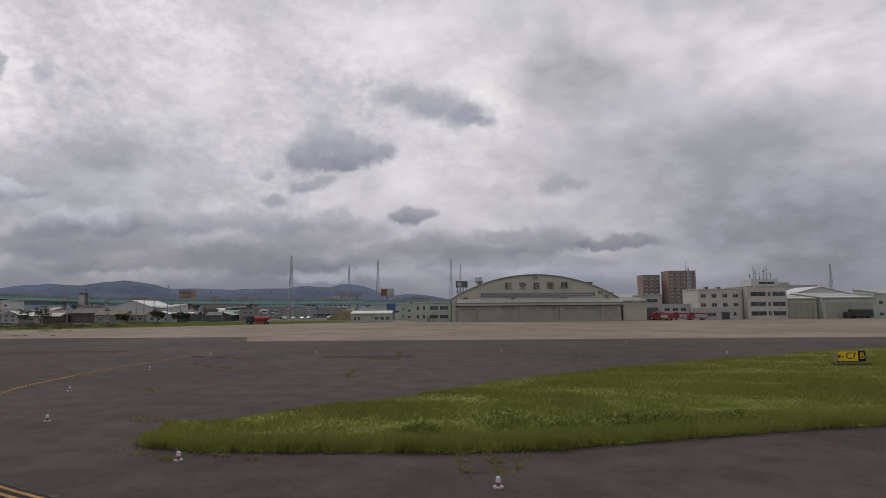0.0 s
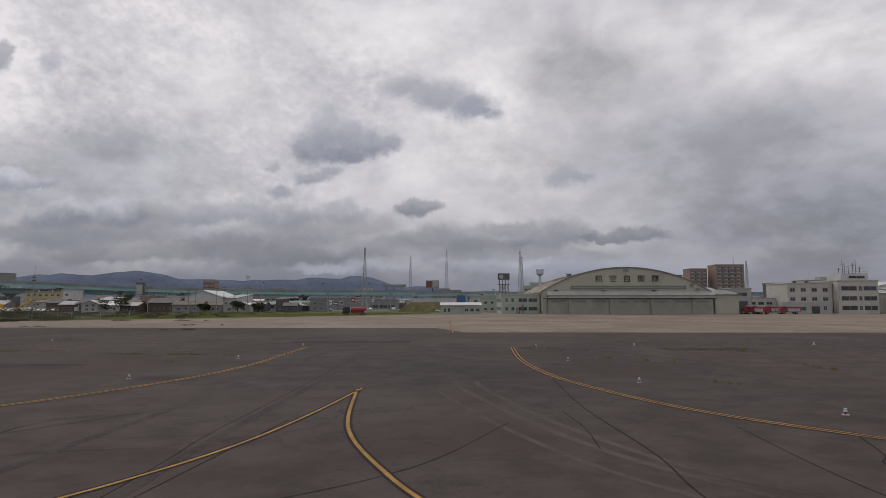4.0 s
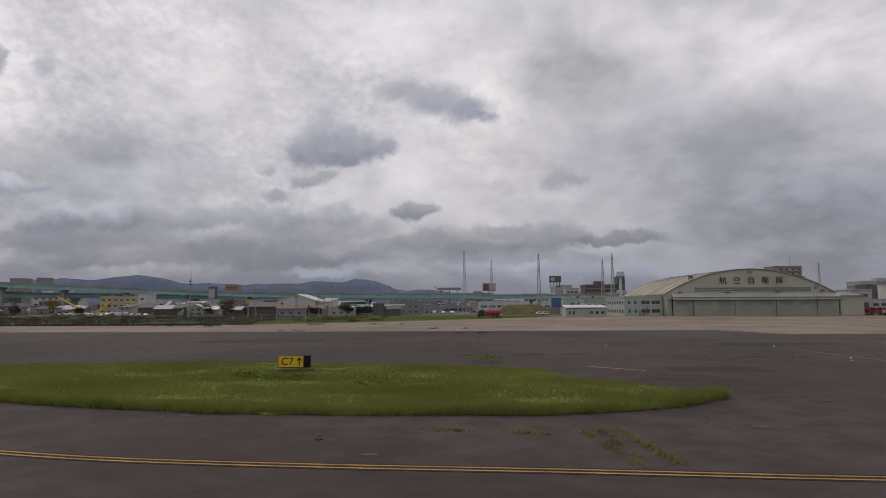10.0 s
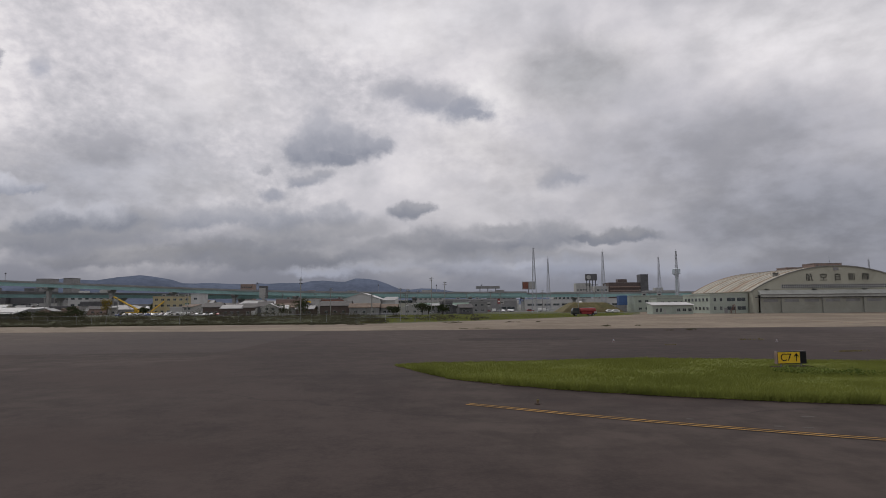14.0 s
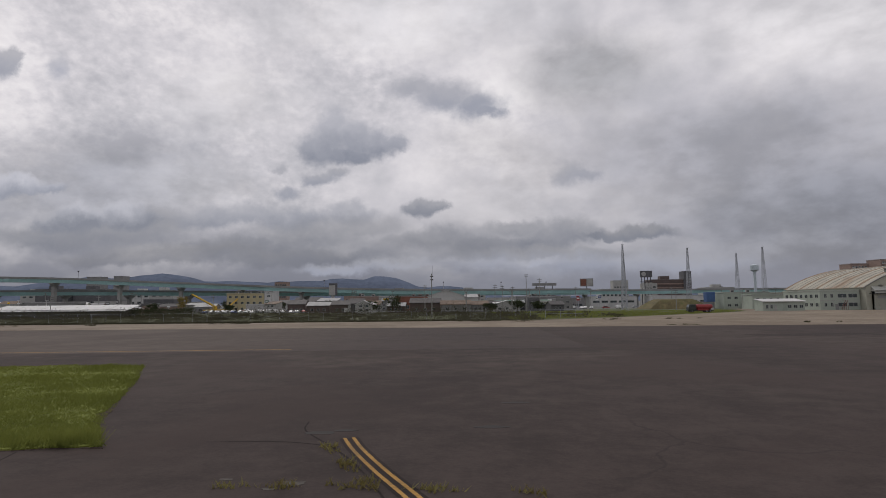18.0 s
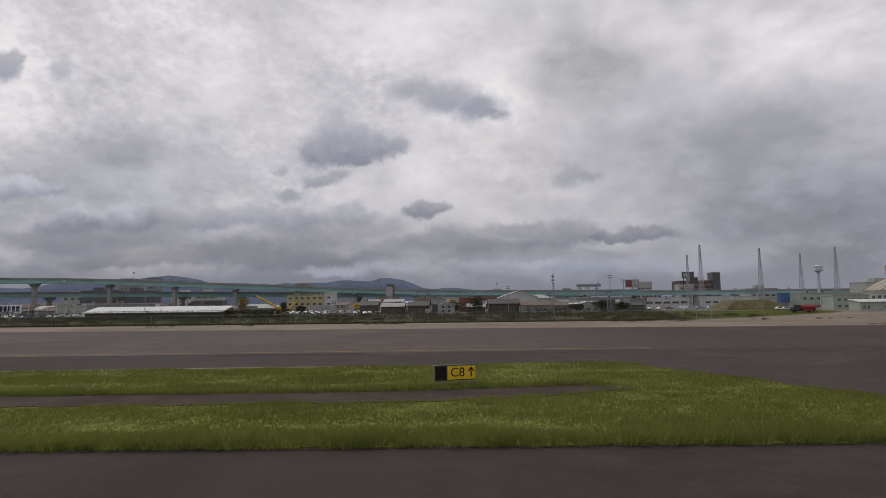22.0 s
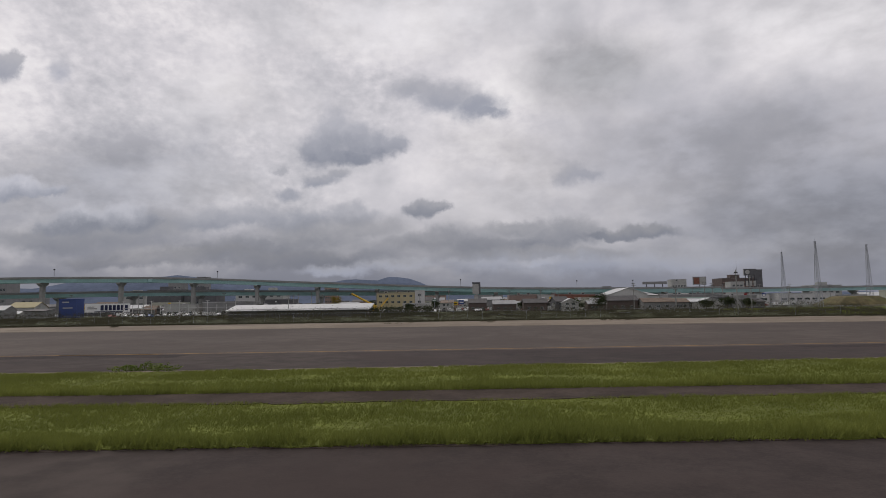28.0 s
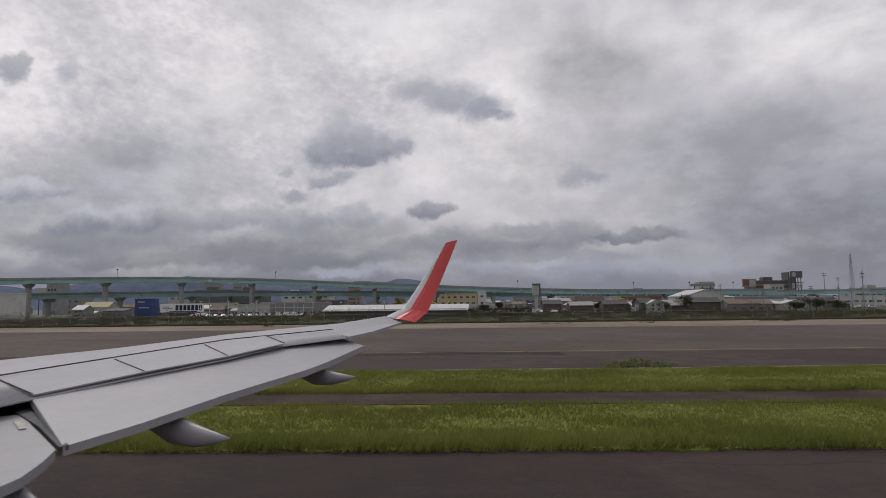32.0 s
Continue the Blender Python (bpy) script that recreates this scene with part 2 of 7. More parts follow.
def pavement(name, lo, hi, stain, crack, patch=0.035, cracks=0.055, rough=0.85, merge=None, pale=None):
    """Old paving: broad wear, patches, sealed cracks, fine chippings."""
    m = bpy.data.materials.new(name)
    m.use_nodes = True
    n = Net(m.node_tree)
    bsdf = m.node_tree.nodes["Principled BSDF"]
    at = n.put("ShaderNodeTexCoord").outputs["Object"]
    streak = n.noise(n.vec("MULTIPLY", at, (0.25, 1.6, 1.0)), 0.12, 6, 0.6, 0.3)
    wide = n.noise(at, patch, 7, 0.62, 0.5)
    fine = n.noise(at, 9.0, 3, 0.7)
    mid = n.noise(at, 0.5, 6, 0.6)
    grain = n.noise(at, 2.6, 4, 0.65)
    tone = n.math("ADD", n.math("MULTIPLY", wide, 0.36), n.math("ADD", n.math("MULTIPLY", streak, 0.10), n.math("ADD", n.math("MULTIPLY", mid, 0.26), n.math("ADD", n.math("MULTIPLY", grain, 0.14), n.math("MULTIPLY", fine, 0.14)))))
    c = n.mix(n.span(tone, 0.42, 0.58), (*lo, 1), (*hi, 1))
    if merge:
        # the older paving takes over towards one end
        x0, x1, lo2, hi2 = merge
        along = n.math("ADD", n.put("ShaderNodeSeparateXYZ", Vector=at).outputs[0], n.math("MULTIPLY", n.math("SUBTRACT", wide, 0.5), 60.0))
        c = n.mix(n.span(along, x0, x1), c, n.mix(n.span(tone, 0.42, 0.58), (*lo2, 1), (*hi2, 1)))
    c = n.mix(n.span(n.noise(at, patch * 2.2, 6, 0.6, 0.8), 0.46, 0.64, 0.0, 0.65), c, (*stain, 1))
    if pale:
        c = n.mix(n.span(n.noise(n.vec("ADD", at, (370.0, 91.0, 0.0)), patch * 0.9, 5, 0.6, 0.6), 0.50, 0.60, 0.0, 0.75), c, n.mix(n.span(mid, 0.35, 0.65), tuple(p * 0.75 for p in pale) + (1,), tuple(p * 1.2 for p in pale) + (1,)))
    bent = n.vec("MULTIPLY_ADD", n.put("ShaderNodeTexNoise", Scale=0.35, Detail=5.0, Vector=at).outputs["Color"], (3.0, 3.0, 0.0), at)
    v = n.put("ShaderNodeTexVoronoi", {"feature": "DISTANCE_TO_EDGE"}, Scale=cracks, Vector=bent).outputs["Distance"]
    c = n.mix(n.math("MULTIPLY", n.span(v, 0.001, 0.006, 1.0, 0.0), n.span(n.noise(at, 0.07, 3), 0.48, 0.64, 0.0, 0.45)), c, (*crack, 1))
    m.node_tree.links.new(c, bsdf.inputs["Base Color"])
    bsdf.inputs["Roughness"].default_value = rough
    bsdf.inputs["Specular IOR Level"].default_value = 0.17
    m.node_tree.links.new(n.put("ShaderNodeBump", Strength=0.5, Distance=0.01, Height=fine).outputs[0], bsdf.inputs["Normal"])
    return m


def leafy(name, dark, light, scale=0.3, through_light=0.35, speckle=0.22, spec=0.15, lawn=0.0):
    """Leaves and blades: each island has its own tone, light passes through. lawn: how far the shading follows the turf as a whole."""
    m = bpy.data.materials.new(name)
    m.use_nodes = True
    n = Net(m.node_tree)
    t = m.node_tree
    bsdf = t.nodes["Principled BSDF"]
    at = n.put("ShaderNodeTexCoord").outputs["Object"]
    isl = n.put("ShaderNodeNewGeometry").outputs["Random Per Island"]
    tone = n.math("ADD", n.math("MULTIPLY", n.noise(at, scale, 5, 0.6), 0.9), n.math("MULTIPLY", isl, speckle))
    c = n.mix(n.span(tone, 0.38, 0.78), (*dark, 1), (*light, 1))
    t.links.new(c, bsdf.inputs["Base Color"])
    bsdf.inputs["Roughness"].default_value, bsdf.inputs["Specular IOR Level"].default_value = 0.8, spec
    tl = n.put("ShaderNodeBsdfTranslucent", Color=c)
    if lawn:
        own = n.put("ShaderNodeNewGeometry").outputs["Normal"]
        turf = n.vec("NORMALIZE", n.vec("ADD", n.vec("MULTIPLY", own, (1 - lawn,) * 3), (0.0, 0.0, lawn)))
        t.links.new(turf, bsdf.inputs["Normal"])
    mx = n.put("ShaderNodeMixShader", i0=through_light, i1=bsdf.outputs[0], i2=tl.outputs[0])
    t.links.new(mx.outputs[0], t.nodes["Material Output"].inputs["Surface"])
    return m


# the grey-teal base colour carries part of what the panes reflect
def glass(name, col=(0.055, 0.066, 0.070), rough=0.12):
    m = mat(name, col, rough, 0.0, 0.3, 0.6, 2.0, spec=0.6, rnd=0.35)
    return m


M = {
    "asphalt": pavement("asphalt", (0.0340, 0.0258, 0.0239), (0.0583, 0.0444, 0.0403), (0.0494, 0.0354, 0.0318), (0.0213, 0.0175, 0.0171), rough=0.92, merge=(-66, -38, (0.0395, 0.0324, 0.0305), (0.0735, 0.0602, 0.0549)), pale=(0.0639, 0.0502, 0.0439)),
    "asphalt_lane": pavement("asphalt_lane", (0.066, 0.0515, 0.0440), (0.102, 0.0805, 0.0690), (0.058, 0.0440, 0.0380), (0.030, 0.026, 0.025), 0.02,
                             merge=(-195, -148, (0.0290, 0.0222, 0.0212), (0.0565, 0.0430, 0.0400))),
    "concrete": pavement("concrete_apron", (0.1565, 0.1248, 0.0930), (0.2450, 0.2030, 0.1543), (0.1361, 0.1066, 0.0782), (0.0907, 0.0794, 0.0624), 0.03, 0.12),
    "soil": mat("dry_soil", (0.062, 0.047, 0.039), 0.98, 0, 0.3, 0.35, 5, 0.6, (0.044, 0.033, 0.026), spec=0.1),
    "town": mat("town_ground", (0.13, 0.13, 0.12), 0.9, 0, 0.35, 0.02, 0.5, 0.0, (0.07, 0.09, 0.045), 0.012),
    "patch": pavement("asphalt_repair", (0.0259, 0.0194, 0.0186), (0.0518, 0.0383, 0.0356), (0.0400, 0.0270, 0.0248), (0.0173, 0.0151, 0.0151), rough=0.92),
    "pale_blue": mat("pale_blue_paint", (0.46, 0.52, 0.56), 0.7, 0, 0.08),
    "sign_white": mat("sign_white", (0.72, 0.72, 0.72), 0.5, 0, 0.05),
    "yellow": mat("worn_yellow_paint", (0.30, 0.168, 0.040), 0.9, 0, 0.3, 0.6, 7, 0.2, (0.17, 0.105, 0.042), 0.9),
    "black": mat("dark_sealant", (0.022, 0.0180, 0.0172), 0.95, 0, 0.3, 1, 9, 0.0, (0.034, 0.0265, 0.0245), 0.5, spec=0.1),
    "border": mat("worn_black_border", (0.0255, 0.0195, 0.0185), 0.92, 0, 0.2, 0.4, 9, 0.0, (0.037, 0.028, 0.026), 0.5, spec=0.14),
    "turf": mat("turf_base", (0.140, 0.158, 0.036), 0.95, 0, 0.3, 0.25, 4, 0.8, (0.090, 0.106, 0.026), 0.18, spec=0.1),
    "rough_grass": mat("rough_grass", (0.066, 0.074, 0.028), 0.95, 0, 0.35, 0.08, 1.5, 0.5, (0.05, 0.048, 0.028), 0.05),
    "blade": leafy("grass_blades", (0.178, 0.202, 0.046), (0.238, 0.262, 0.060), 0.11, 0.38, 0.12, 0.06, 0.75),
    "dry_blade": leafy("dry_grass_blades", (0.16, 0.13, 0.05), (0.24, 0.22, 0.08), 0.5),
    "bush": leafy("bush_leaves", (0.070, 0.066, 0.042), (0.096, 0.090, 0.056), 0.06, 0.12, 0.08, 0.02, 0.7),
    "tree": leafy("tree_leaves", (0.026, 0.036, 0.016), (0.066, 0.078, 0.036), 0.4, 0.15),
    "autumn": leafy("yellowing_leaves", (0.14, 0.11, 0.02), (0.3, 0.22, 0.04), 0.6, 0.2),
    "bark": mat("bark", (0.06, 0.045, 0.03), 0.95, 0, 0.3, 2, 12, 0.8),
    "cream": mat("cream_green_wall", (0.3922, 0.3922, 0.3233), 0.8, 0, 0.08, 0.12, 2.5, 0.1, (0.3010, 0.3010, 0.2459), 0.10),
    "cream_dark": mat("door_sheet_green", (0.2894, 0.2915, 0.2470), 0.7, 0, 0.10, 0.15, 3, 0.1, (0.2332, 0.2332, 0.1961), 0.14),
    "canopy": mat("canopy_grey", (0.36, 0.37, 0.34), 0.65, 0, 0.12, 0.3, 3, 0.0, (0.26, 0.27, 0.245), 0.2),
    "vault": mat("vault_sheet", (0.3402, 0.3186, 0.2592), 0.7, 0, 0.16, 0.15, 2, 0.1, (0.2322, 0.1566, 0.0972), 0.075),
    "rust": mat("rusty_sheet", (0.225, 0.160, 0.112), 0.85, 0, 0.25, 0.4, 4, 0.2),
    "rooftrim": mat("roof_trim", (0.19, 0.19, 0.175), 0.7),
    "white": mat("white_wall", (0.4858, 0.4858, 0.4752), 0.8, 0, 0.08, 0.15, 2, 0.05, (0.3802, 0.3802, 0.3696), 0.12),
    "offwhite": mat("offwhite_wall", (0.3672, 0.3672, 0.3510), 0.8, 0, 0.12, 0.15, 2, 0.05, (0.2700, 0.2700, 0.2538), 0.15),
    "yellow_wall": mat("pale_yellow_wall", (0.3956, 0.3484, 0.2116), 0.8, 0, 0.08, 0.2, 2, 0.05),
    "grey_wall": mat("grey_wall", (0.2295, 0.2295, 0.2295), 0.8, 0, 0.14, 0.2, 2, 0.05, (0.1728, 0.1728, 0.1661), 0.2),
    "dark_wall": mat("dark_wall", (0.0978, 0.0978, 0.1035), 0.7, 0, 0.2, 0.2, 2),
    "brown_wall": mat("brown_tile_wall", (0.255, 0.185, 0.155), 0.75, 0, 0.12, 0.3, 3, 0.05),
    "brown_dark": mat("dark_brown_wall", (0.105, 0.080, 0.073), 0.75, 0, 0.15, 0.3, 3, 0.05),
    "brick": mat("red_brick_wall", (0.20, 0.085, 0.06), 0.8, 0, 0.2, 0.4, 4, 0.1),
    "warm_white": mat("warm_white_wall", (0.46, 0.445, 0.40), 0.8, 0, 0.08, 0.15, 2, 0.05, (0.36, 0.345, 0.31), 0.12),
    "mint": mat("pale_green_wall", (0.3584, 0.4032, 0.3494), 0.8, 0, 0.08, 0.15, 2, 0.05, (0.2957, 0.3315, 0.2867), 0.2),
    "sheet_roof": mat("white_sheet_roof", (0.4862, 0.4862, 0.4810), 0.5, 0, 0.08, 0.2, 3, 0.05, (0.3978, 0.3978, 0.3861), 0.2),
    "grey_roof": mat("grey_roof", (0.2750, 0.2750, 0.2750), 0.6, 0, 0.15, 0.3, 3, 0.1),
    "tile_roof": mat("dark_tile_roof", (0.075, 0.07, 0.07), 0.7, 0, 0.25, 0.5, 4, 0.3),
    "brown_roof": mat("weathered_brown_roof", (0.1680, 0.1260, 0.0960), 0.85, 0, 0.3, 0.5, 4, 0.3, (0.1080, 0.0900, 0.0720), 0.4),
    "green_roof": mat("green_sheet_roof", (0.085, 0.15, 0.115), 0.6, 0, 0.1, 0.3, 3),
    "blue": mat("blue_panel", (0.035, 0.06, 0.19), 0.5, 0, 0.1),
    "blue_tank": mat("blue_tank", (0.06, 0.12, 0.27), 0.55, 0, 0.12),
    "teal": mat("teal_girder_paint", (0.31, 0.50, 0.49), 0.6, 0, 0.12, 0.1, 1.5, 0.0, (0.25, 0.41, 0.405), 0.05),
    "deck": mat("viaduct_concrete", (0.2415, 0.2472, 0.2415), 0.85, 0, 0.15, 0.1, 1.5, 0.0, (0.1725, 0.1725, 0.1667), 0.08),
    "pier": mat("pier_concrete", (0.2760, 0.2760, 0.2622), 0.85, 0, 0.15, 0.15, 2),
    "steel": mat("galvanised_steel", (0.34, 0.355, 0.385), 0.6, 0.1, 0.15, 0.5, 4),
    "dark_steel": mat("dark_steel", (0.05, 0.05, 0.055), 0.5, 0.3, 0.15),
    "glass": glass("window_glass"),
    "frame": mat("window_frame", (0.35, 0.36, 0.35), 0.5, 0.2, 0.1),
    "ink": mat("dark_lettering", (0.016, 0.016, 0.018), 0.85, spec=0.15),
    "red": mat("truck_red", (0.26, 0.032, 0.034), 0.55, 0, 0.12, 0.6, 5, 0.0, (0.19, 0.028, 0.028), 0.6),
    "tyre": mat("rubber", (0.02, 0.02, 0.02), 0.9),
    "rim": mat("wheel_rim", (0.3, 0.3, 0.3), 0.4, 0.6),
    "olive": mat("olive_drab", (0.045, 0.05, 0.045), 0.8),
    "crane": mat("crane_yellow", (0.50, 0.32, 0.03), 0.55),
    "wing": mat("wing_grey_paint", (0.3048, 0.3004, 0.3225), 0.42, 0.0, 0.06, 0.8, 6, 0.0, (0.2651, 0.2606, 0.2783), 0.5, spec=0.5),
    "wing_dark": mat("slot_shadow_metal", (0.06, 0.062, 0.068), 0.6, 0.3, 0.3, 2, 9),
    "wing_white": mat("winglet_white", (0.70, 0.70, 0.71), 0.4, 0, 0.04),
    "wing_red": mat("winglet_red", (0.52, 0.035, 0.032), 0.3, 0, 0.06, 0.6, 5, spec=0.6),
    "seal": mat("worn_sealant", (0.43, 0.41, 0.375), 0.8, 0, 0.3, 6, 30, 0.3),
    "sign_yellow": mat("sign_yellow", (0.72, 0.47, 0.02), 0.5, 0, 0.06),
    "lamp_glass": mat("lamp_glass", (0.55, 0.6, 0.68), 0.2),
    # distance haze is mixed into the hills' blue-grey base colour
    "hill": mat("hazed_hill", (0.108, 0.130, 0.180), 1.0, 0, 0.16, 0.004, 0.03, spec=0.0),
}


# ------------------------------------------------------------ helpers of this scene
def mesh_of(bm, name):
    me = bpy.data.meshes.new(name)
    bm.to_mesh(me)
    bm.free()
    return me


def obj(name, bm, material, parent=None, label=""):
    me = mesh_of(bm, name) if isinstance(bm, bmesh.types.BMesh) else bm
    if material and not me.materials:
        me.materials.append(material)
    ob = new(name, me)
    if parent:
        ob.parent = parent
    if label:
        ob["label"] = label
    return ob


def part(name, bm, material, parent, label=""):
    return obj(name, bm, material, parent, label)


def thing(name, label, category, at=(0, 0, 0), turn=0.0, group="", kind=""):
    e = new(name)
    e.matrix_basis = pose(*at, 0, 0, turn)
    return tagged(e, label, category, group, kind)


def box(x0, y0, z0, x1, y1, z1, bm=None, bevel=0.0):
    bm2 = bmesh.new()
    v = [bm2.verts.new(p) for p in ((x0, y0, z0), (x1, y0, z0), (x1, y1, z0), (x0, y1, z0), (x0, y0, z1), (x1, y0, z1), (x1, y1, z1), (x0, y1, z1))]
    for f in ((0, 3, 2, 1), (4, 5, 6, 7), (0, 1, 5, 4), (1, 2, 6, 5), (2, 3, 7, 6), (3, 0, 4, 7)):
        bm2.faces.new([v[i] for i in f])
    if bevel:
        bmesh.ops.bevel(bm2, geom=bm2.edges[:], offset=bevel, segments=1, affect="EDGES")
    return join(bm, bm2)


def join(bm, other):
    if bm is None:
        return other
    me = bpy.data.meshes.new("tmp")
    other.to_mesh(me)
    other.free()
    bm.from_mesh(me)
    bpy.data.meshes.remove(me)
    return bm


def bar(a, b, r, bm=None, n=6, r2=None):
    """A rod from a to b."""
    a, b = Vector(a), Vector(b)
    d = b - a
    bm2 = bmesh.new()
    bmesh.ops.create_cone(bm2, cap_ends=True, segments=n, radius1=r, radius2=r if r2 is None else r2, depth=d.length,
                          matrix=Matrix.Translation((a + b) / 2) @ d.to_track_quat("Z", "Y").to_matrix().to_4x4())
    return join(bm, bm2)


def prism(pts, z0, z1, bm=None):
    """An upright prism over a plan."""
    bm2 = bmesh.new()
    lo = [bm2.verts.new((x, y, z0)) for x, y in pts]
    hi = [bm2.verts.new((x, y, z1)) for x, y in pts]
    bm2.faces.new(hi)
    bm2.faces.new(lo[::-1])
    for i in range(len(pts)):
        j = (i + 1) % len(pts)
        bm2.faces.new((lo[i], lo[j], hi[j], hi[i]))
    bmesh.ops.recalc_face_normals(bm2, faces=bm2.faces[:])
    return join(bm, bm2)


def loft(rings, bm=None, cap=True, closed=True):
    """Skin through rings of equally many points."""
    bm2 = bmesh.new()
    vs = [[bm2.verts.new(p) for p in r] for r in rings]
    n = len(rings[0])
    for a, b in zip(vs, vs[1:]):
        for i in range(n if closed else n - 1):
            j = (i + 1) % n
            bm2.faces.new((a[i], a[j], b[j], b[i]))
    if cap and closed:
        bm2.faces.new(vs[0][::-1])
        bm2.faces.new(vs[-1])
    bmesh.ops.recalc_face_normals(bm2, faces=bm2.faces[:])
    return join(bm, bm2)


def slab_yz(prof, x0, x1, bm=None):
    """A profile in y, z drawn along x."""
    return loft([[(x, y, z) for y, z in prof] for x in (x0, x1)], bm)


def slab_xz(prof, y0, y1, bm=None):
    return loft([[(x, y, z) for x, z in prof] for y in (y0, y1)], bm)


def smooth_line(pts, n=8):
    """Catmull-Rom through plan points."""
    p = [Vector(q) for q in pts]
    p = [2 * p[0] - p[1]] + p + [2 * p[-1] - p[-2]]
    out = []
    for i in range(1, len(p) - 2):
        for k in range(n):
            t = k / n
            out.append(0.5 * (2 * p[i] + (p[i + 1] - p[i - 1]) * t + (2 * p[i - 1] - 5 * p[i] + 4 * p[i + 1] - p[i + 2]) * t * t + (3 * p[i] - p[i - 1] - 3 * p[i + 1] + p[i + 2]) * t ** 3))
    return out + [p[-2]]


def stripe(pts, width, z, off=0.0, bm=None):
    """A flat painted line along plan points, shifted sideways by off."""
    line = smooth_line(pts)
    bm2 = bmesh.new()
    rows = []
    for i, q in enumerate(line):
        d = (line[min(i + 1, len(line) - 1)] - line[max(i - 1, 0)]).normalized()
        s = Vector((-d.y, d.x))
        a, b = q + s * (off - width / 2), q + s * (off + width / 2)
        rows.append((bm2.verts.new((a.x, a.y, z)), bm2.verts.new((b.x, b.y, z))))
    for r, s in zip(rows, rows[1:]):
        f = bm2.faces.new((r[0], s[0], s[1], r[1]))
        f.normal_update()
        if f.normal.z < 0:
            f.normal_flip()
    return join(bm, bm2)


def inside(px, py, poly):
    c = np.zeros(len(px), bool)
    for (x1, y1), (x2, y2) in zip(poly, poly[1:] + poly[:1]):
        if y1 != y2:
            c ^= ((y1 > py) != (y2 > py)) & (px < (x2 - x1) * (py - y1) / (y2 - y1) + x1)
    return c


# ------------------------------------------------------------ ground and paving
def ragged_plan(pts, step=0.5, amp=0.18, seed=0.0):
    """A plan with an uneven outline."""
    out = []
    for (x1, y1), (x2, y2) in zip(pts, pts[1:] + pts[:1]):
        n = max(1, int(math.hypot(x2 - x1, y2 - y1) / step))
        for i in range(n):
            x, y = x1 + (x2 - x1) * i / n, y1 + (y2 - y1) * i / n
            out.append((x + amp * noise.noise((x * 0.9, y * 0.9, seed)) * 2, y + amp * noise.noise((x * 0.9, y * 0.9, seed + 9)) * 2))
    return out


def sheet(name, pts, z, depth, material, label, category):
    ob = obj(name, prism(pts, z - depth, z), material)
    return tagged(ob, label, category, "", "structure")


disc = [(-140 + 4850 * math.cos(a), 4850 * math.sin(a)) for a in np.linspace(0, 2 * math.pi, 96, endpoint=False)]
sheet("ground", disc, -0.09, 0.5, M["town"], "grey and green town ground reaching to the hills", "ground")
sheet("road_taxiway", [(-900, -60), (420, -60), (420, 92), (-31, 92), (-36, 107.5), (-140, 110), (-140, 62), (-200, 59.5), (-280, 57), (-900, 57)], 0.0, 0.25, M["asphalt"],
      "dark worn asphalt taxiway with patches and cracks", "taxiway")
sheet("road_far_lane", [(-900, 57), (-280, 57), (-200, 59.5), (-140, 62), (-140, 110), (-190, 114), (-260, 117), (-900, 118)], 0.002, 0.25, M["asphalt_lane"],
      "lighter grey asphalt taxi lane in front of the airport fence", "taxiway")
sheet("pavement_apron", [(420, 92), (420, 300), (-20, 300), (-42, 234), (-58, 214), (-84, 190), (-112, 164), (-132, 150), (-200, 147), (-900, 147),
                         (-900, 118), (-260, 117), (-190, 114), (-140, 110), (-36, 107.5), (-31, 92)], 0.004, 0.25, M["concrete"],
      "tan weathered concrete apron in front of the hangars", "apron")
sheet("ground_verge", [(-900, 147), (-200, 147), (-132, 150), (-112, 164), (-84, 190), (-58, 214), (-42, 234), (-20, 300), (40, 300), (40, 330), (-900, 330)], -0.02, 0.2,
      M["rough_grass"], "rough uneven grass behind the apron edge", "grass")
sheet("road_access", [(q.x, q.y) for q in smooth_line([(-139, 262), (-122, 250), (-96, 240), (-74, 236), (-66, 240)], 6)]
      + [(q.x, q.y) for q in smooth_line([(-66, 243.5), (-74, 239.5), (-96, 244), (-121, 254), (-137, 266)], 6)], 0.02, 0.08, M["deck"],
      "pale narrow concrete access road over the grass", "road")

# near edges run from east to west, far edges back
NEAR = [
    [(160, 30), (60, 26), (16, 23.6), (10, 22), (6, 20.8), (3.7, 20.0), (0, 19.7), (-8, 20.0), (-10.6, 20.9)],
    [(-69.5, 31), (-72, 29), (-74, 27.9), (-78.7, 26.6), (-82.4, 26.7), (-87.2, 26.8), (-93.3, 27.3), (-97, 28.3), (-101.8, 29.5), (-107, 31.6), (-111.4, 34), (-114.2, 36), (-117.3, 39), (-119.2, 42.5)],
    [(-164.8, 22.3), (-168.5, 21.9), (-172, 22.1), (-192, 21.7), (-240, 20.4), (-262, 19.7), (-280, 19.3), (-430, 19)]]
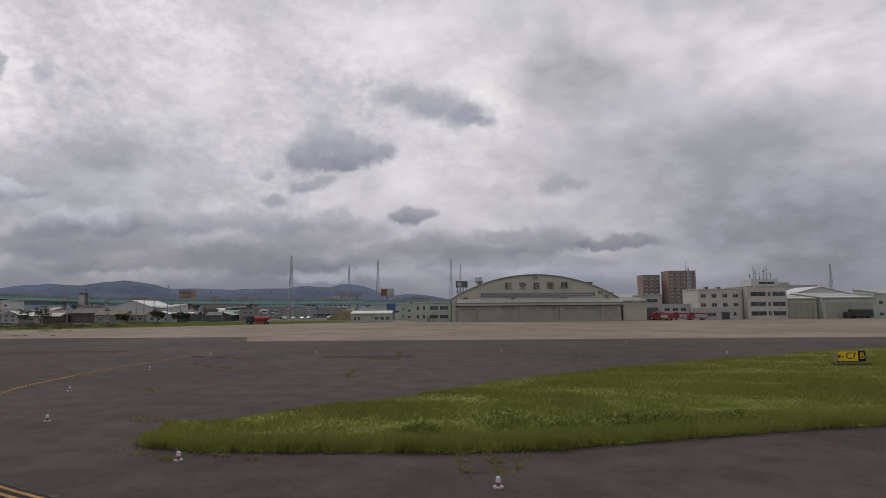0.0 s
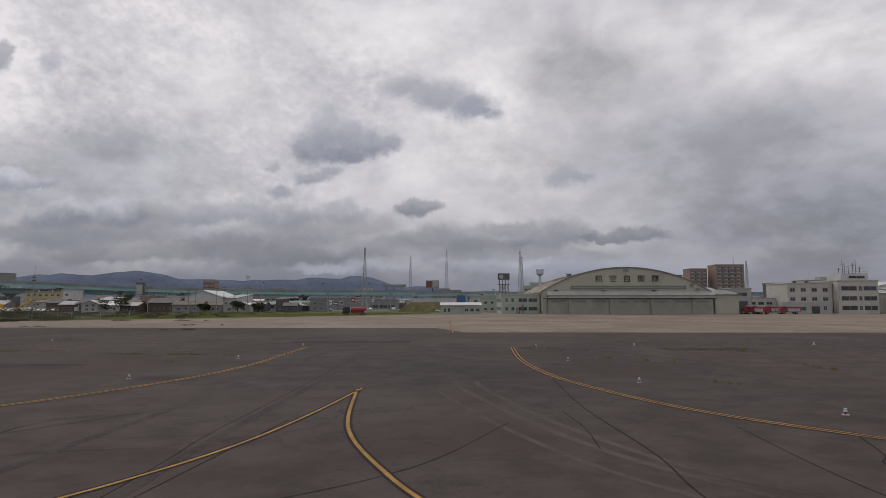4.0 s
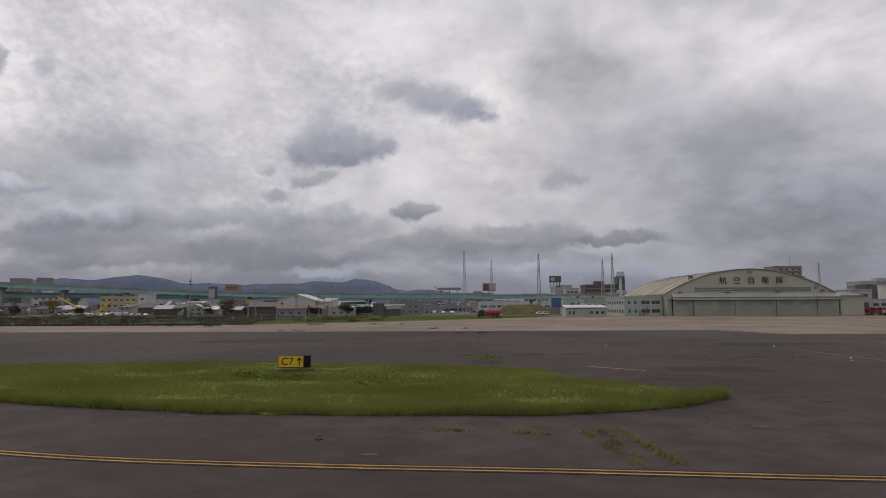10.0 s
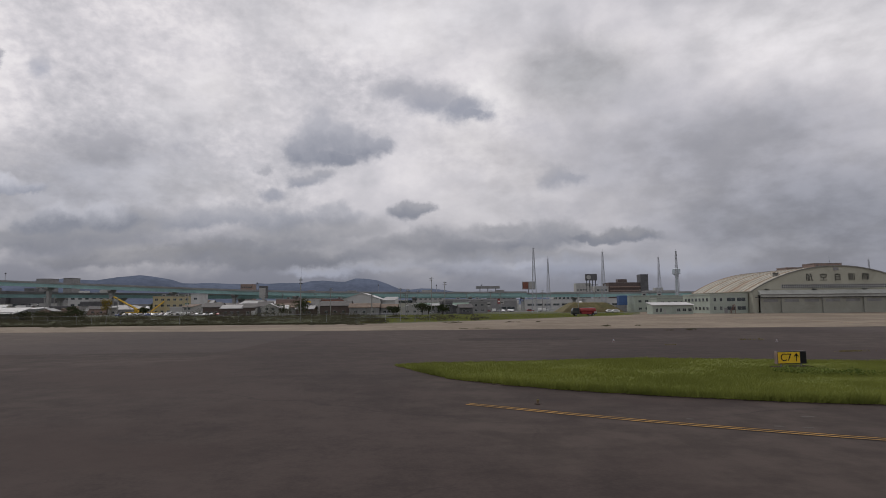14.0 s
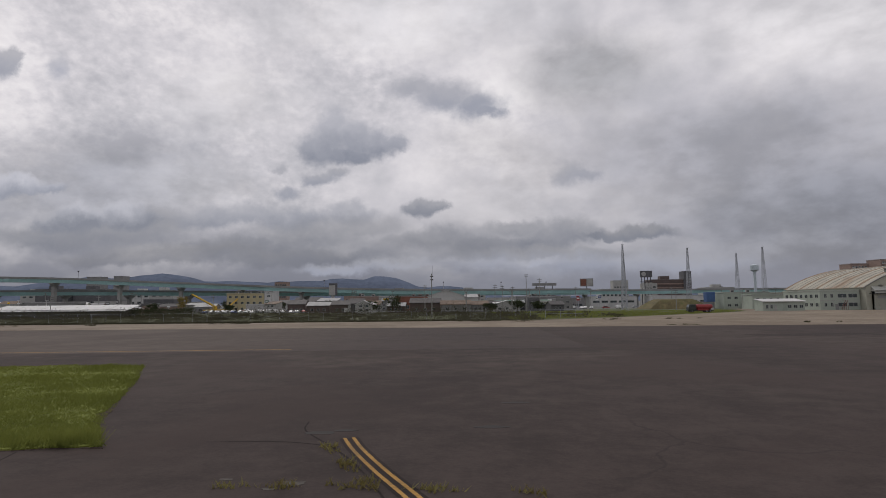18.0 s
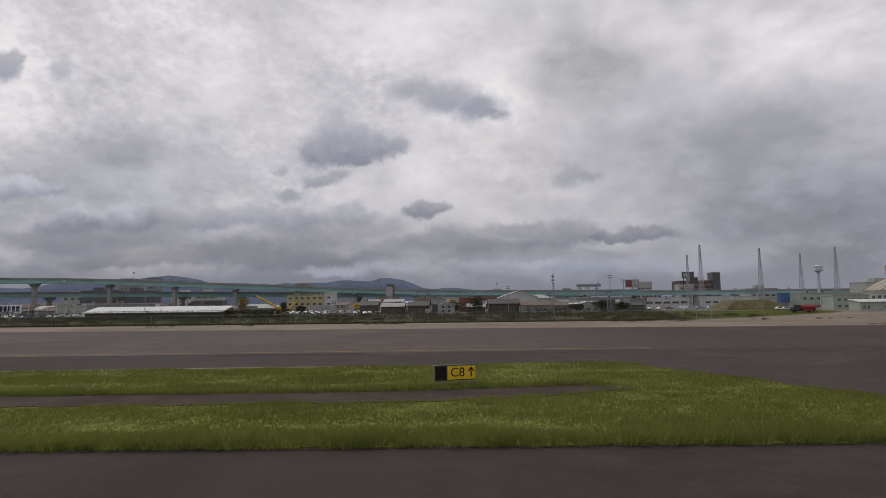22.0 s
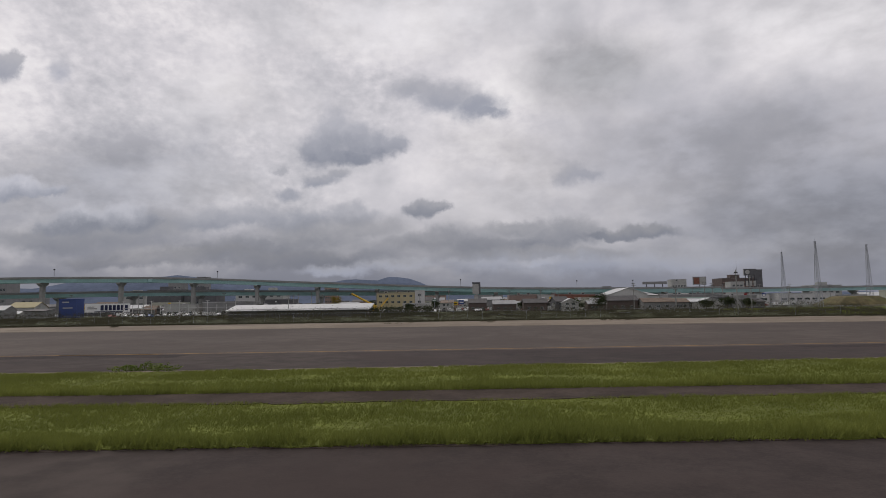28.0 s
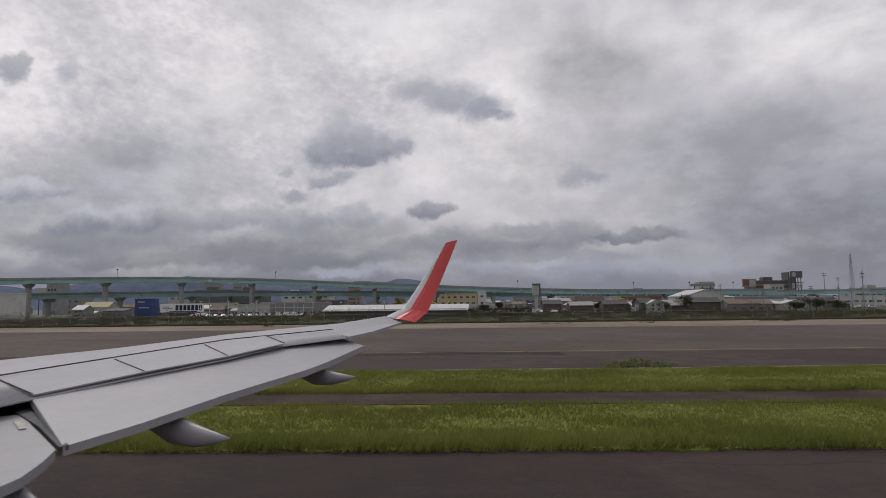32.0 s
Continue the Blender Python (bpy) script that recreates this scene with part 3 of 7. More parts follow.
FAR = [
    [(-11.4, 25.2), (-9.7, 25.0), (-6.4, 28.6), (-2.5, 31.4), (0.3, 34.2), (3.5, 39), (8.2, 42), (13.5, 46.7), (20, 51), (27, 55), (45, 66), (160, 90)],
    [(-121.5, 47.5), (-118, 48.6), (-112.8, 49.2), (-103, 50.6), (-99.5, 50.5), (-91, 48.9), (-87, 47.4), (-82.5, 45.8), (-77, 44), (-75.5, 39), (-72.5, 36), (-70.3, 33)],
    [(-430, 41), (-286, 41.6), (-262, 42.2), (-245, 43.2), (-205, 45.8), (-190, 46.4), (-184, 48.2), (-177, 47.2), (-172.3, 37.5), (-169.6, 31), (-167.8, 27), (-166.5, 24.5)]]
ISLANDS = [a + b for a, b in zip(NEAR, FAR)]
BARE_NEAR = [(-179.4, 34.2), (-184, 31.9), (-189.6, 30.5), (-194, 30.0), (-240, 28.7), (-262, 27.8), (-430, 27.4)]
BARE_FAR = [(-430, 31.0), (-262, 31.4), (-240, 32.2), (-194, 33.6), (-189, 34.4), (-183, 35.6)]
BARE = BARE_NEAR + BARE_FAR
rng = np.random.default_rng(7)


def grown(plan, by):
    """A plan moved outwards by some metres."""
    n, out = len(plan), []
    turn = sum((b[0] - a[0]) * (b[1] + a[1]) for a, b in zip(plan, plan[1:] + plan[:1]))
    s = 1 if turn < 0 else -1
    for i, (x, y) in enumerate(plan):
        d = Vector((plan[(i + 1) % n][0] - plan[i - 1][0], plan[(i + 1) % n][1] - plan[i - 1][1])).normalized()
        out.append((x + s * d.y * by, y - s * d.x * by))
    return out


# a dark brown rim stands in for the shade along the grass fringe
for k, plan in enumerate(ISLANDS):
    sheet("ground_soil_edge", ragged_plan(grown(plan, 0.10), 0.5, 0.2, k * 2.3 + 40), 0.012, 0.15, M["soil"], "dark brown strip as shade along the grass fringe", "soil")
sheet("pavement_edging", [(-430, 41.2), (-286, 41.8), (-262, 42.4), (-245, 43.4), (-205, 46.0), (-192, 46.6), (-190, 47.2), (-205, 46.9), (-245, 44.2), (-262, 43.2), (-286, 42.6), (-430, 42.0)], 0.02, 0.1, M["concrete"], "pale concrete edging beside the grass", "edging")
for k, plan in enumerate(ISLANDS):
    sheet("ground_grass_island", ragged_plan(plan, 0.6, 0.22, k * 3.1), 0.05, 0.2, M["turf"], "green grass island with an uneven edge between taxiways", "grass")
sheet("ground_bare_strip", ragged_plan(BARE, 0.8, 0.25, 5.0), 0.075, 0.12, M["soil"], "bare brown soil strip along the middle of the grass", "soil")


def field(name, px, py, pz, hgt, wid, material, label, category, lean=0.5, fan=2):
    """Many thin blades, each one leaning triangle."""
    n = len(px)
    px, py, pz, hgt, wid = (np.repeat(np.asarray(a, float) if np.ndim(a) else np.full(n, float(a)), fan) for a in (px, py, pz, hgt, wid))
    n *= fan
    a = rng.uniform(0, 2 * np.pi, n)
    h = hgt * rng.uniform(0.6, 1.25, n)
    lx, ly = rng.normal(0.12, lean, n) * h, rng.normal(0.0, lean, n) * h
    jx, jy = rng.normal(0, 0.05, n), rng.normal(0, 0.05, n)
    v = np.empty((n, 3, 3))
    v[:, 0] = np.stack([px + jx - np.cos(a) * wid / 2, py + jy - np.sin(a) * wid / 2, pz], 1)
    v[:, 1] = np.stack([px + jx + np.cos(a) * wid / 2, py + jy + np.sin(a) * wid / 2, pz], 1)
    v[:, 2] = np.stack([px + jx + lx, py + jy + ly, pz + h], 1)
    return tri_soup(name, v.reshape(-1, 3), 3, material, label, category)


def tri_soup(name, verts, corners, material, label="", category="", parent=None):
    n = len(verts) // corners
    me = bpy.data.meshes.new(name)
    me.vertices.add(len(verts))
    me.vertices.foreach_set("co", np.asarray(verts, np.float32).ravel())
    me.loops.add(len(verts))
    me.loops.foreach_set("vertex_index", np.arange(len(verts), dtype=np.int32))
    me.polygons.add(n)
    me.polygons.foreach_set("loop_start", np.arange(0, n * corners, corners, dtype=np.int32))
    me.update(calc_edges=True)
    me.validate()
    me.materials.append(material)
    ob = new(name, me)
    if parent:
        ob.parent = parent
        return ob
    return tagged(ob, label, category, "", "stuff")


def scatter(plan, density, x0, x1, skip=None):
    ys = [p[1] for p in plan]
    n = int((x1 - x0) * (max(ys) - min(ys)) * density)
    x, y = rng.uniform(x0, x1, n), rng.uniform(min(ys), max(ys), n)
    ok = inside(x, y, plan)
    if skip:
        ok &= ~inside(x, y, skip)
    return x[ok], y[ok]


def along(chain, x):
    """Height in the plan of an edge at x."""
    c = sorted(chain)
    return np.interp(x, [p[0] for p in c], [p[1] for p in c])


for near, plan, x0, x1, dens in ((NEAR[0], ISLANDS[0], -12, 90, 80), (NEAR[1], ISLANDS[1], -122, -69, 95), (NEAR[2], ISLANDS[2], -400, -164, 74)):
    x, y = scatter(grown(plan, 0.25), dens, x0, x1, grown(BARE, -0.25))
    thin = rng.uniform(0, 1, len(x)) < np.clip(1.25 - (y - 20) / 45, 0.3, 1) * (1.0 if x0 > -300 else np.clip(1.0 - (-290 - x) / 110, 0.3, 1))
    x, y = x[thin], y[thin]
    broad = np.array([noise.noise((a * 0.16, b * 0.34, 2.0)) + 0.6 * noise.noise((a * 0.55, b * 0.9, 7.0)) for a, b in zip(x, y)])
    edge = np.clip(1 - (y - along(near, x)) / 2.6, 0, 1) * (0.34 + 0.22 * np.array([noise.noise((a * 0.45, 4.0, 1.0)) for a in x]))
    if plan is ISLANDS[2]:
        # rank grass hangs over the far side of the bare strip
        edge += np.where((x < -181) & (y > along(BARE_FAR, x) - 0.3), np.clip(1 - (y - along(BARE_FAR, x)) / 0.9, 0, 1) * 0.34, 0.0)
    field("grass_blades", x, y, 0.04, np.clip(0.13 + 0.15 * broad + edge, 0.06, 0.62), 0.036, M["blade"], "thick uneven green grass blades", "grass", 0.42, 3)
# weeds in the joints of the paving
weeds = [(0.2, 19.8, 0.6, 17.0), (2.3, 19.6, 2.0, 17.2), (-78.4, 24.5, -77.6, 18.6), (-76.9, 24.0, -76.4, 18.8), (-13.5, 25.8, -10.5, 25.2), (-11, 20.2, -8, 18.6), (-9.0, 20.0, -6.0, 18.9),
         (-27, 62, -20, 58), (-22, 52, -16, 47), (-12, 60, -4, 56), (-66, 54, -52, 53), (-84, 56, -70, 57), (-86, 24.2, -78, 22.6), (-156, 18, -150, 17.4), (-160, 17.9, -156, 18.2), (24, 73, 30, 74),
         (1.3, 19.7, 1.5, 16.5), (-7.2, 46, -7.0, 42), (-5.2, 64, -4.6, 58), (12, 57.4, 14.5, 57.4), (-18, 36, -16.8, 34.4), (-77.6, 24, -77.4, 19.6), (-76.8, 22.6, -76.6, 19.8), (-261.2, 20.1, -261.4, 15.0), (-94, 66.5, -93, 66.4), (-82, 74.5, -79, 74.3), (-55.6, 47.2, -54.8, 47.1), (-157.4, 22.4, -155.0, 17.6)]
wx, wy = [], []
for a, b, c, d in weeds:
    n = int(30 * math.hypot(c - a, d - b))
    s = rng.uniform(0, 1, n)
    ok = np.sin(s * 17 + a) + rng.normal(0, 0.5, n) > 0.1
    s = s[ok]
    wx += list(a + (c - a) * s + rng.normal(0, 0.10, len(s)))
    wy += list(b + (d - b) * s + rng.normal(0, 0.10, len(s)))
field("joint_weeds", np.array(wx), np.array(wy), 0.0, 0.16, 0.05, M["dry_blade"], "dry yellow weeds growing in paving joints", "weeds")


# painted lines
def marking(name, pts, label, double=True, width=0.12):
    bm = stripe(pts, 0.66 if double else 0.34, 0.008)
    e = thing(name, label, "marking", kind="structure")
    part("black_border", bm, M["border"], e)
    if double:
        part("yellow_line", stripe(pts, width, 0.012, 0.15), M["yellow"], e)
        part("yellow_line", stripe(pts, width, 0.012, -0.15), M["yellow"], e)
    else:
        part("yellow_line", stripe(pts, width, 0.012), M["yellow"], e)
    return e


DOUBLE = "double yellow taxiway edge line with dark border"
marking("edge_marking", [(-27.0, 62), (-27.6, 49.6), (-27.1, 40.5), (-25.8, 34.3), (-22.9, 27), (-18.6, 21.6), (-13.7, 17.2), (-8.4, 14.2), (-4, 12.9), (4, 12.7), (40, 12.7), (160, 12.7)], DOUBLE)
marking("edge_marking", [(-48.1, 62), (-48.1, 54), (-48, 46), (-49.3, 37), (-52.7, 28.6), (-56.2, 24.2), (-59.7, 20.2), (-62.4, 17.8), (-64, 17.15), (-66.5, 17.1), (-72, 17.4), (-80, 18.2), (-87, 18.8),
                         (-93.4, 19.6), (-98.3, 20.7), (-102.5, 21.8), (-108.8, 24.9), (-113, 27.4), (-116.7, 29.8)], DOUBLE)
marking("edge_marking", [(-156.8, 23.4), (-156.1, 21.5), (-154.6, 18.2), (-152.6, 14.6), (-150, 13.4)], DOUBLE)
marking("edge_marking", [(-150, 13.4), (-125, 13.5), (-101, 13.5), (-80, 13.4)], DOUBLE)
marking("edge_marking", [(-420, 11.6), (-300, 11.7), (-235, 11.9), (-200, 12.6), (-175, 13.0), (-165, 13.2)], DOUBLE)
marking("lead_marking", [(-38.2, 32.6), (-37.4, 25.4), (-36.6, 21.5), (-35.2, 17.8), (-33.6, 14.6), (-30, 9), (-24, 3), (-14, -1)], "curved yellow taxi lead-in line", False, 0.14)
marking("lead_marking", [(-38.0, 33.0), (-38.9, 26.4), (-40.0, 20.9), (-41.4, 17.1), (-43.2, 13.9), (-48, 7), (-56, 1), (-66, -1)], "curved yellow taxi lead-in line", False, 0.13)
marking("far_marking", [(-900, 58), (-330, 58), (-280, 58.2), (-217, 60.6), (-170, 62.6)], "thin yellow taxi line on the far lane", False, 0.34)
marking("far_marking", [(-72.6, 46.2), (-71, 44.6), (-69.3, 43.2)], "short faded yellow line behind the grass", False, 0.3)
marking("apron_marking", [(-33, 92), (-33.5, 130), (-34, 180)], "faded yellow apron line", False, 0.2)
bm = stripe([(-44.6, 62), (-45.1, 47), (-45.3, 27.5), (-45.5, 19.7), (-45.5, 12)], 0.45, 0.0045)
bm = stripe([(-40.2, 62), (-40.6, 47), (-41.0, 30), (-41.2, 20), (-41.0, 12)], 0.4, 0.0045, 0, bm)
tagged(obj("tyre_trace", bm, mat("dark_tyre_rubber", (0.047, 0.0385, 0.0355), 0.9, 0, 0.3, 0.25, 4, 0.0, (0.060, 0.0490, 0.0450), 0.4, spec=0.17)), "dark rubber tyre traces on asphalt", "marking", "", "structure")
bm = stripe([(-33.0, 36), (-32.6, 32.8), (-30.4, 25), (-28.6, 20.2), (-26.8, 17.1), (-24.6, 14.6), (-20, 11.5)], 0.34, 0.0045)
bm = stripe([(-31.8, 36), (-31.4, 32.8), (-29.5, 25), (-27.4, 19.5), (-25.9, 17), (-23.2, 14.8), (-18.5, 12)], 0.34, 0.0045, 0, bm)
bm = stripe([(-34.4, 34), (-32.2, 26), (-30.2, 20.4), (-28.4, 16.8), (-26, 13.8)], 0.25, 0.0045, 0, bm)
tagged(obj("tyre_scuff", bm, mat("pale_tyre_scuff", (0.076, 0.062, 0.0560), 0.92, 0, 0.22, 0.3, 4, 0.0, (0.047, 0.035, 0.032), 0.35, spec=0.14)), "pale curved tyre scuffs on asphalt", "marking", "", "structure")
bm = stripe([(-41.9, 61), (-41.4, 47), (-41.5, 30.7), (-41.7, 22.1), (-41.5, 17.9), (-41.5, 12)], 0.037, 0.0065)
bm = stripe([(-49.3, 23.2), (-48.9, 19.9), (-50, 18.4), (-51.7, 16.2), (-54, 13.4)], 0.043, 0.005, 0, bm)
bm = stripe([(-48.9, 19.9), (-48.8, 17.6), (-48.4, 14)], 0.037, 0.0055, 0, bm)
bm = stripe([(-45.4, 27), (-47.1, 24.6), (-50.7, 19.6), (-53.1, 16.3)], 0.043, 0.006, 0, bm)
bm = stripe([(-18.9, 22.6), (-20.1, 19.4), (-20.8, 18.4), (-21.1, 16.7), (-21.7, 15.2), (-22.4, 12)], 0.050, 0.005, 0, bm)
bm = stripe([(-27.1, 37), (-27.4, 27.5), (-27.0, 19.5), (-27.2, 15.6), (-27.0, 9)], 0.056, 0.0062, 0, bm)
bm = stripe([(-22.6, 23.5), (-22.9, 17), (-22.5, 12)], 0.050, 0.005, 0, bm)
bm = stripe([(-28.5, 26.5), (-28.3, 23), (-28.5, 20)], 0.043, 0.005, 0, bm)
bm = stripe([(-44, 11.8), (-39, 14), (-34.3, 17.8), (-31, 24)], 0.050, 0.005, 0, bm)
bm = stripe([(-14, 12), (-18, 16), (-16.5, 22), (-14, 27)], 0.043, 0.005, 0, bm)
bm = stripe([(-39.6, 24.5), (-40.2, 19.4), (-40.8, 14.3)], 0.056, 0.005, 0, bm)
bm = stripe([(-47.9, 25), (-49.0, 23.9), (-49.4, 19.6), (-49.4, 17)], 0.037, 0.0062, 0, bm)
bm = stripe([(-158.9, 26.2), (-158.6, 24.6), (-157.2, 22.3), (-156.2, 20.5), (-155.2, 18.2), (-154.4, 16)], 0.062, 0.005, 0, bm)
bm = stripe([(-167.1, 21.7), (-166.5, 19.4), (-165.5, 16.2)], 0.050, 0.005, 0, bm)
bm = stripe([(-161.5, 22.9), (-159.0, 22.9), (-157.2, 22.3)], 0.074, 0.005, 0, bm)
tagged(obj("sealed_crack", bm, M["black"]), "dark sealed cracks in the asphalt", "crack", "", "structure")

patches = thing("asphalt_patches", "rectangular darker asphalt repairs in the taxiway", "patch", kind="structure")
for x, y, w, d, a in ((-64, 44, 7, 3, -4), (-8, 60, 9, 3, 1), (-45, 70, 14, 4, 0), (-108, 80, 16, 5, 1), (-280, 56, 20, 3, 0), (-205, 58, 14, 2.5, 0)):
    q = part("asphalt_patch", box(-w / 2, -d / 2, -0.02, w / 2, d / 2, 0.004), M["patch"], patches)
    q.matrix_basis = pose(x, y, 0, 0, 0, a)
OIL = mat("oil_stain", (0.020, 0.0165, 0.0160), 0.7, 0, 0.3, 1.5, 9, 0.0, (0.030, 0.0235, 0.0220), 1.2, spec=0.2)
for x, y, s in ((-67.0, 31.2, 1.1), (-65.0, 31.4, 1.3), (-62.0, 28.1, 0.9), (-64.7, 29.9, 1.2), (-151.8, 25.1, 1.2), (-158.0, 24.2, 1.0), (-150.5, 30.3, 1.3), (-157.1, 24.6, 0.7)):
    out = [(0.55 * s * math.cos(a) * (1.0 + 0.6 * noise.noise((x, y, 2 * math.cos(a)))), 0.22 * s * math.sin(a) * (1.0 + 0.8 * noise.noise((x, y, 2 * math.sin(a) + 5)))) for a in np.linspace(0, 2 * math.pi, 20, endpoint=False)]
    ob = obj("oil_spot", prism(out, 0.0, 0.007), OIL)
    ob.matrix_basis = pose(x, y, 0.0)
    tagged(ob, "small dark oil stain on the asphalt", "stain", "oil spots")
SMEAR = mat("faded_paint_smear", (0.066, 0.058, 0.050), 0.9, 0, 0.4, 1.5, 9, 0.2, (0.045, 0.038, 0.036), 2.2)
for x, y, s in ((-71.3, 24.2, 0.5), (-68.8, 25.6, 0.3), (-67.3, 22.0, 0.3), (-105.4, 24.3, 0.35), (-104.5, 24.0, 0.3), (-103.3, 26.1, 0.5), (-108.1, 25.8, 0.25), (-95.2, 26.5, 0.3), (-94.2, 26.8, 0.4), (-90.7, 27.1, 0.3),
                (-85.6, 20.1, 0.5), (-157.8, 17.9, 0.3), (-157.4, 18.4, 0.5), (-159.2, 18.7, 0.3), (-263.5, 16.9, 0.45), (-262.7, 17.0, 0.45), (-261.8, 16.9, 0.25), (-12.7, 16.8, 0.35), (-11.3, 16.0, 0.4), (-10.0, 15.4, 0.3),
                (0.3, 13.3, 0.3), (1.8, 13.1, 0.35), (3.2, 19.7, 0.35), (-259.6, 17.7, 0.4), (1.2, 38.0, 0.5)):
    out = [(0.5 * s * math.cos(a) * (1.2 + 0.9 * noise.noise((x, y, 3 * math.cos(a)))), 0.32 * s * math.sin(a) * (1.1 + 1.1 * noise.noise((x, y, 3 * math.sin(a) + 5)))) for a in np.linspace(0, 2 * math.pi, 18, endpoint=False)]
    ob = obj("paint_flake", prism(out, 0.0, 0.006), SMEAR)
    ob.matrix_basis = pose(x, y, 0.0)
    tagged(ob, "faded pale paint crumbs on the asphalt", "debris", "debris")


# ------------------------------------------------------------ taxiway lights and signs
def taxi_light(at, first=[]):
    if not first:
        e = thing("taxiway_light", "small white taxiway edge light on a round base plate", "light", group="taxiway lights")
        part("base_plate", bar((0, 0, 0), (0, 0, 0.04), 0.14, n=12), M["steel"], e)
        part("stem", bar((0, 0, 0.04), (0, 0, 0.15), 0.05, n=8), M["red"], e, "red breakable stem")
        part("housing", bar((0, 0, 0.14), (0, 0, 0.22), 0.075, n=10, r2=0.065), M["white"], e)
        bm = bmesh.new()
        bmesh.ops.create_uvsphere(bm, u_segments=10, v_segments=6, radius=0.062, matrix=Matrix.Translation((0, 0, 0.235)))
        part("lens", bm, M["lamp_glass"], e, "pale blue glass lens")
        first.append(e)
        e.matrix_basis = pose(*at)
        return e
    return copy_thing(first[0], pose(*at))


for x, y in ((-22.4, 35.5), (-17.1, 25.7), (-8.4, 18.9), (-24, 48.2), (1.3, 15.9), (-67.2, 19.5), (-58.6, 26.3), (-52.7, 36.8), (-50.7, 49.6), (-24.6, 62), (-14, 64), (6, 66), (28, 60), (-49, 64), (-66, 66), (-80, 70), (-98, 72), (24, 80)):
    taxi_light((x, y, 0.0))


def light_stub(at):
    e = thing("light_stub", "broken rusty stub of a taxiway edge light", "light", at, group="light stubs")
    part("base_plate", bar((0, 0, 0), (0, 0, 0.03), 0.15, n=10), M["soil"], e)
    part("stem", bar((0, 0, 0.03), (0.02, 0, 0.17), 0.055, n=7, r2=0.07), M["rust"], e, "rusty stem")
    part("cap", bar((0.02, 0, 0.17), (0.02, 0, 0.21), 0.075, n=7, r2=0.05), M["dry_blade"], e, "dull yellow cap")


for x, y in ((-87.6, 22.2), (-101.2, 23.5), (-113.5, 29.6)):
    light_stub((x, y, 0.0))


def letters(name, text, size, parent, m, material, depth=0.01):
    cu = bpy.data.curves.new(name, "FONT")
    cu.body, cu.size, cu.extrude, cu.align_x, cu.align_y = text, size, depth, "CENTER", "CENTER"
    tmp = bpy.data.objects.new("tmp", cu)
    scene.collection.objects.link(tmp)
    me = bpy.data.meshes.new_from_object(tmp.evaluated_get(bpy.context.evaluated_depsgraph_get()))
    bpy.data.objects.remove(tmp)
    me.materials.clear()
    me.materials.append(material)
    ob = new(name, me)
    ob.parent, ob.matrix_basis = parent, m
    return ob


def arrow(parent, x, z, up, material):
    bm = box(-0.035, -0.012, -0.25, 0.035, 0.0, 0.25)
    for s in (-1, 1):
        bm = loft([[(s * 0.15, y, 0.04), (s * 0.18, y, 0.10), (0, y, 0.30), (0, y, 0.19)] for y in (-0.012, 0.0)], bm)
    if not up:
        bmesh.ops.rotate(bm, verts=bm.verts[:], cent=(0, 0, 0), matrix=Matrix.Rotation(radians(-90), 3, "Y"))
    a = part("arrow", bm, material, parent)
    a.matrix_basis = pose(x, -0.075, z)


def taxi_sign(at, turn, label, boards):
    """boards: width, ground, text, arrow"""
    e = thing("taxiway_sign", label, "sign", at, turn, "taxiway signs")
    total = sum(b[0] for b in boards)
    part("case", box(-total / 2, -0.06, 0.25, total / 2, 0.22, 1.12, bevel=0.02), M["dark_steel"], e)
    part("side_panel", box(-total / 2 - 0.03, -0.05, 0.26, -total / 2, 0.21, 1.11), M["brown_wall"], e, "brown side panel")
    for s in (-0.35, 0.35):
        part("leg", bar((s * total, 0.08, 0), (s * total, 0.08, 0.25), 0.05), M["steel"], e)
    part("foundation", box(-total / 2 - 0.25, -0.35, 0, total / 2 + 0.25, 0.45, 0.10), M["soil"], e, "dirty concrete footing")
    x = -total / 2
    for w, ground, text, arr in boards:
        part("board", box(x + 0.03, -0.072, 0.31, x + w - 0.03, -0.06, 1.06), M[ground], e)
        ink = M["ink"] if ground == "sign_yellow" else M["sign_yellow"]
        mid = x + w / 2
        if text:
            letters("lettering", text, 0.72, e, pose(mid + {"l": 0.26, "r": -0.24, "": 0}[arr], -0.076, 0.685, 90), ink)
        if arr:
            arrow(e, x + (0.3 if arr == "l" else w - 0.3), 0.685, arr == "r", ink)
        x += w
    return e


taxi_sign((-93.9, 43.2, 0.05), 10, "yellow and black taxiway sign reading C7 with an arrow, on grass", [(1.75, "sign_yellow", "C7", "r"), (0.5, "ink", "", "")])
taxi_sign((-189.3, 36.0, 0.06), 20, "yellow and black taxiway sign reading C8 with an arrow", [(0.7, "ink", "", ""), (1.75, "sign_yellow", "C8", "r")])
taxi_sign((32.0, 47.6, 0.05), 4, "yellow taxiway sign reading C7 with a black B panel", [(1.75, "sign_yellow", "C7", "l"), (0.62, "ink", "B", "")])


# ------------------------------------------------------------ hangar
def window_mesh(w, h):
    fr = box(-w / 2, -0.08, 0, w / 2, 0.05, 0.08)
    fr = box(-w / 2, -0.08, h - 0.08, w / 2, 0.05, h, fr)
    for x in (-w / 2, -0.04, w / 2 - 0.08):
        fr = box(x, -0.08, 0.08, x + 0.08, 0.05, h - 0.08, fr)
    pn = box(-w / 2 + 0.04, -0.03, 0.04, w / 2 - 0.04, 0.02, h - 0.04)
    return mesh_of(fr, "window_frame"), mesh_of(pn, "pane")


WINDOWS = {}


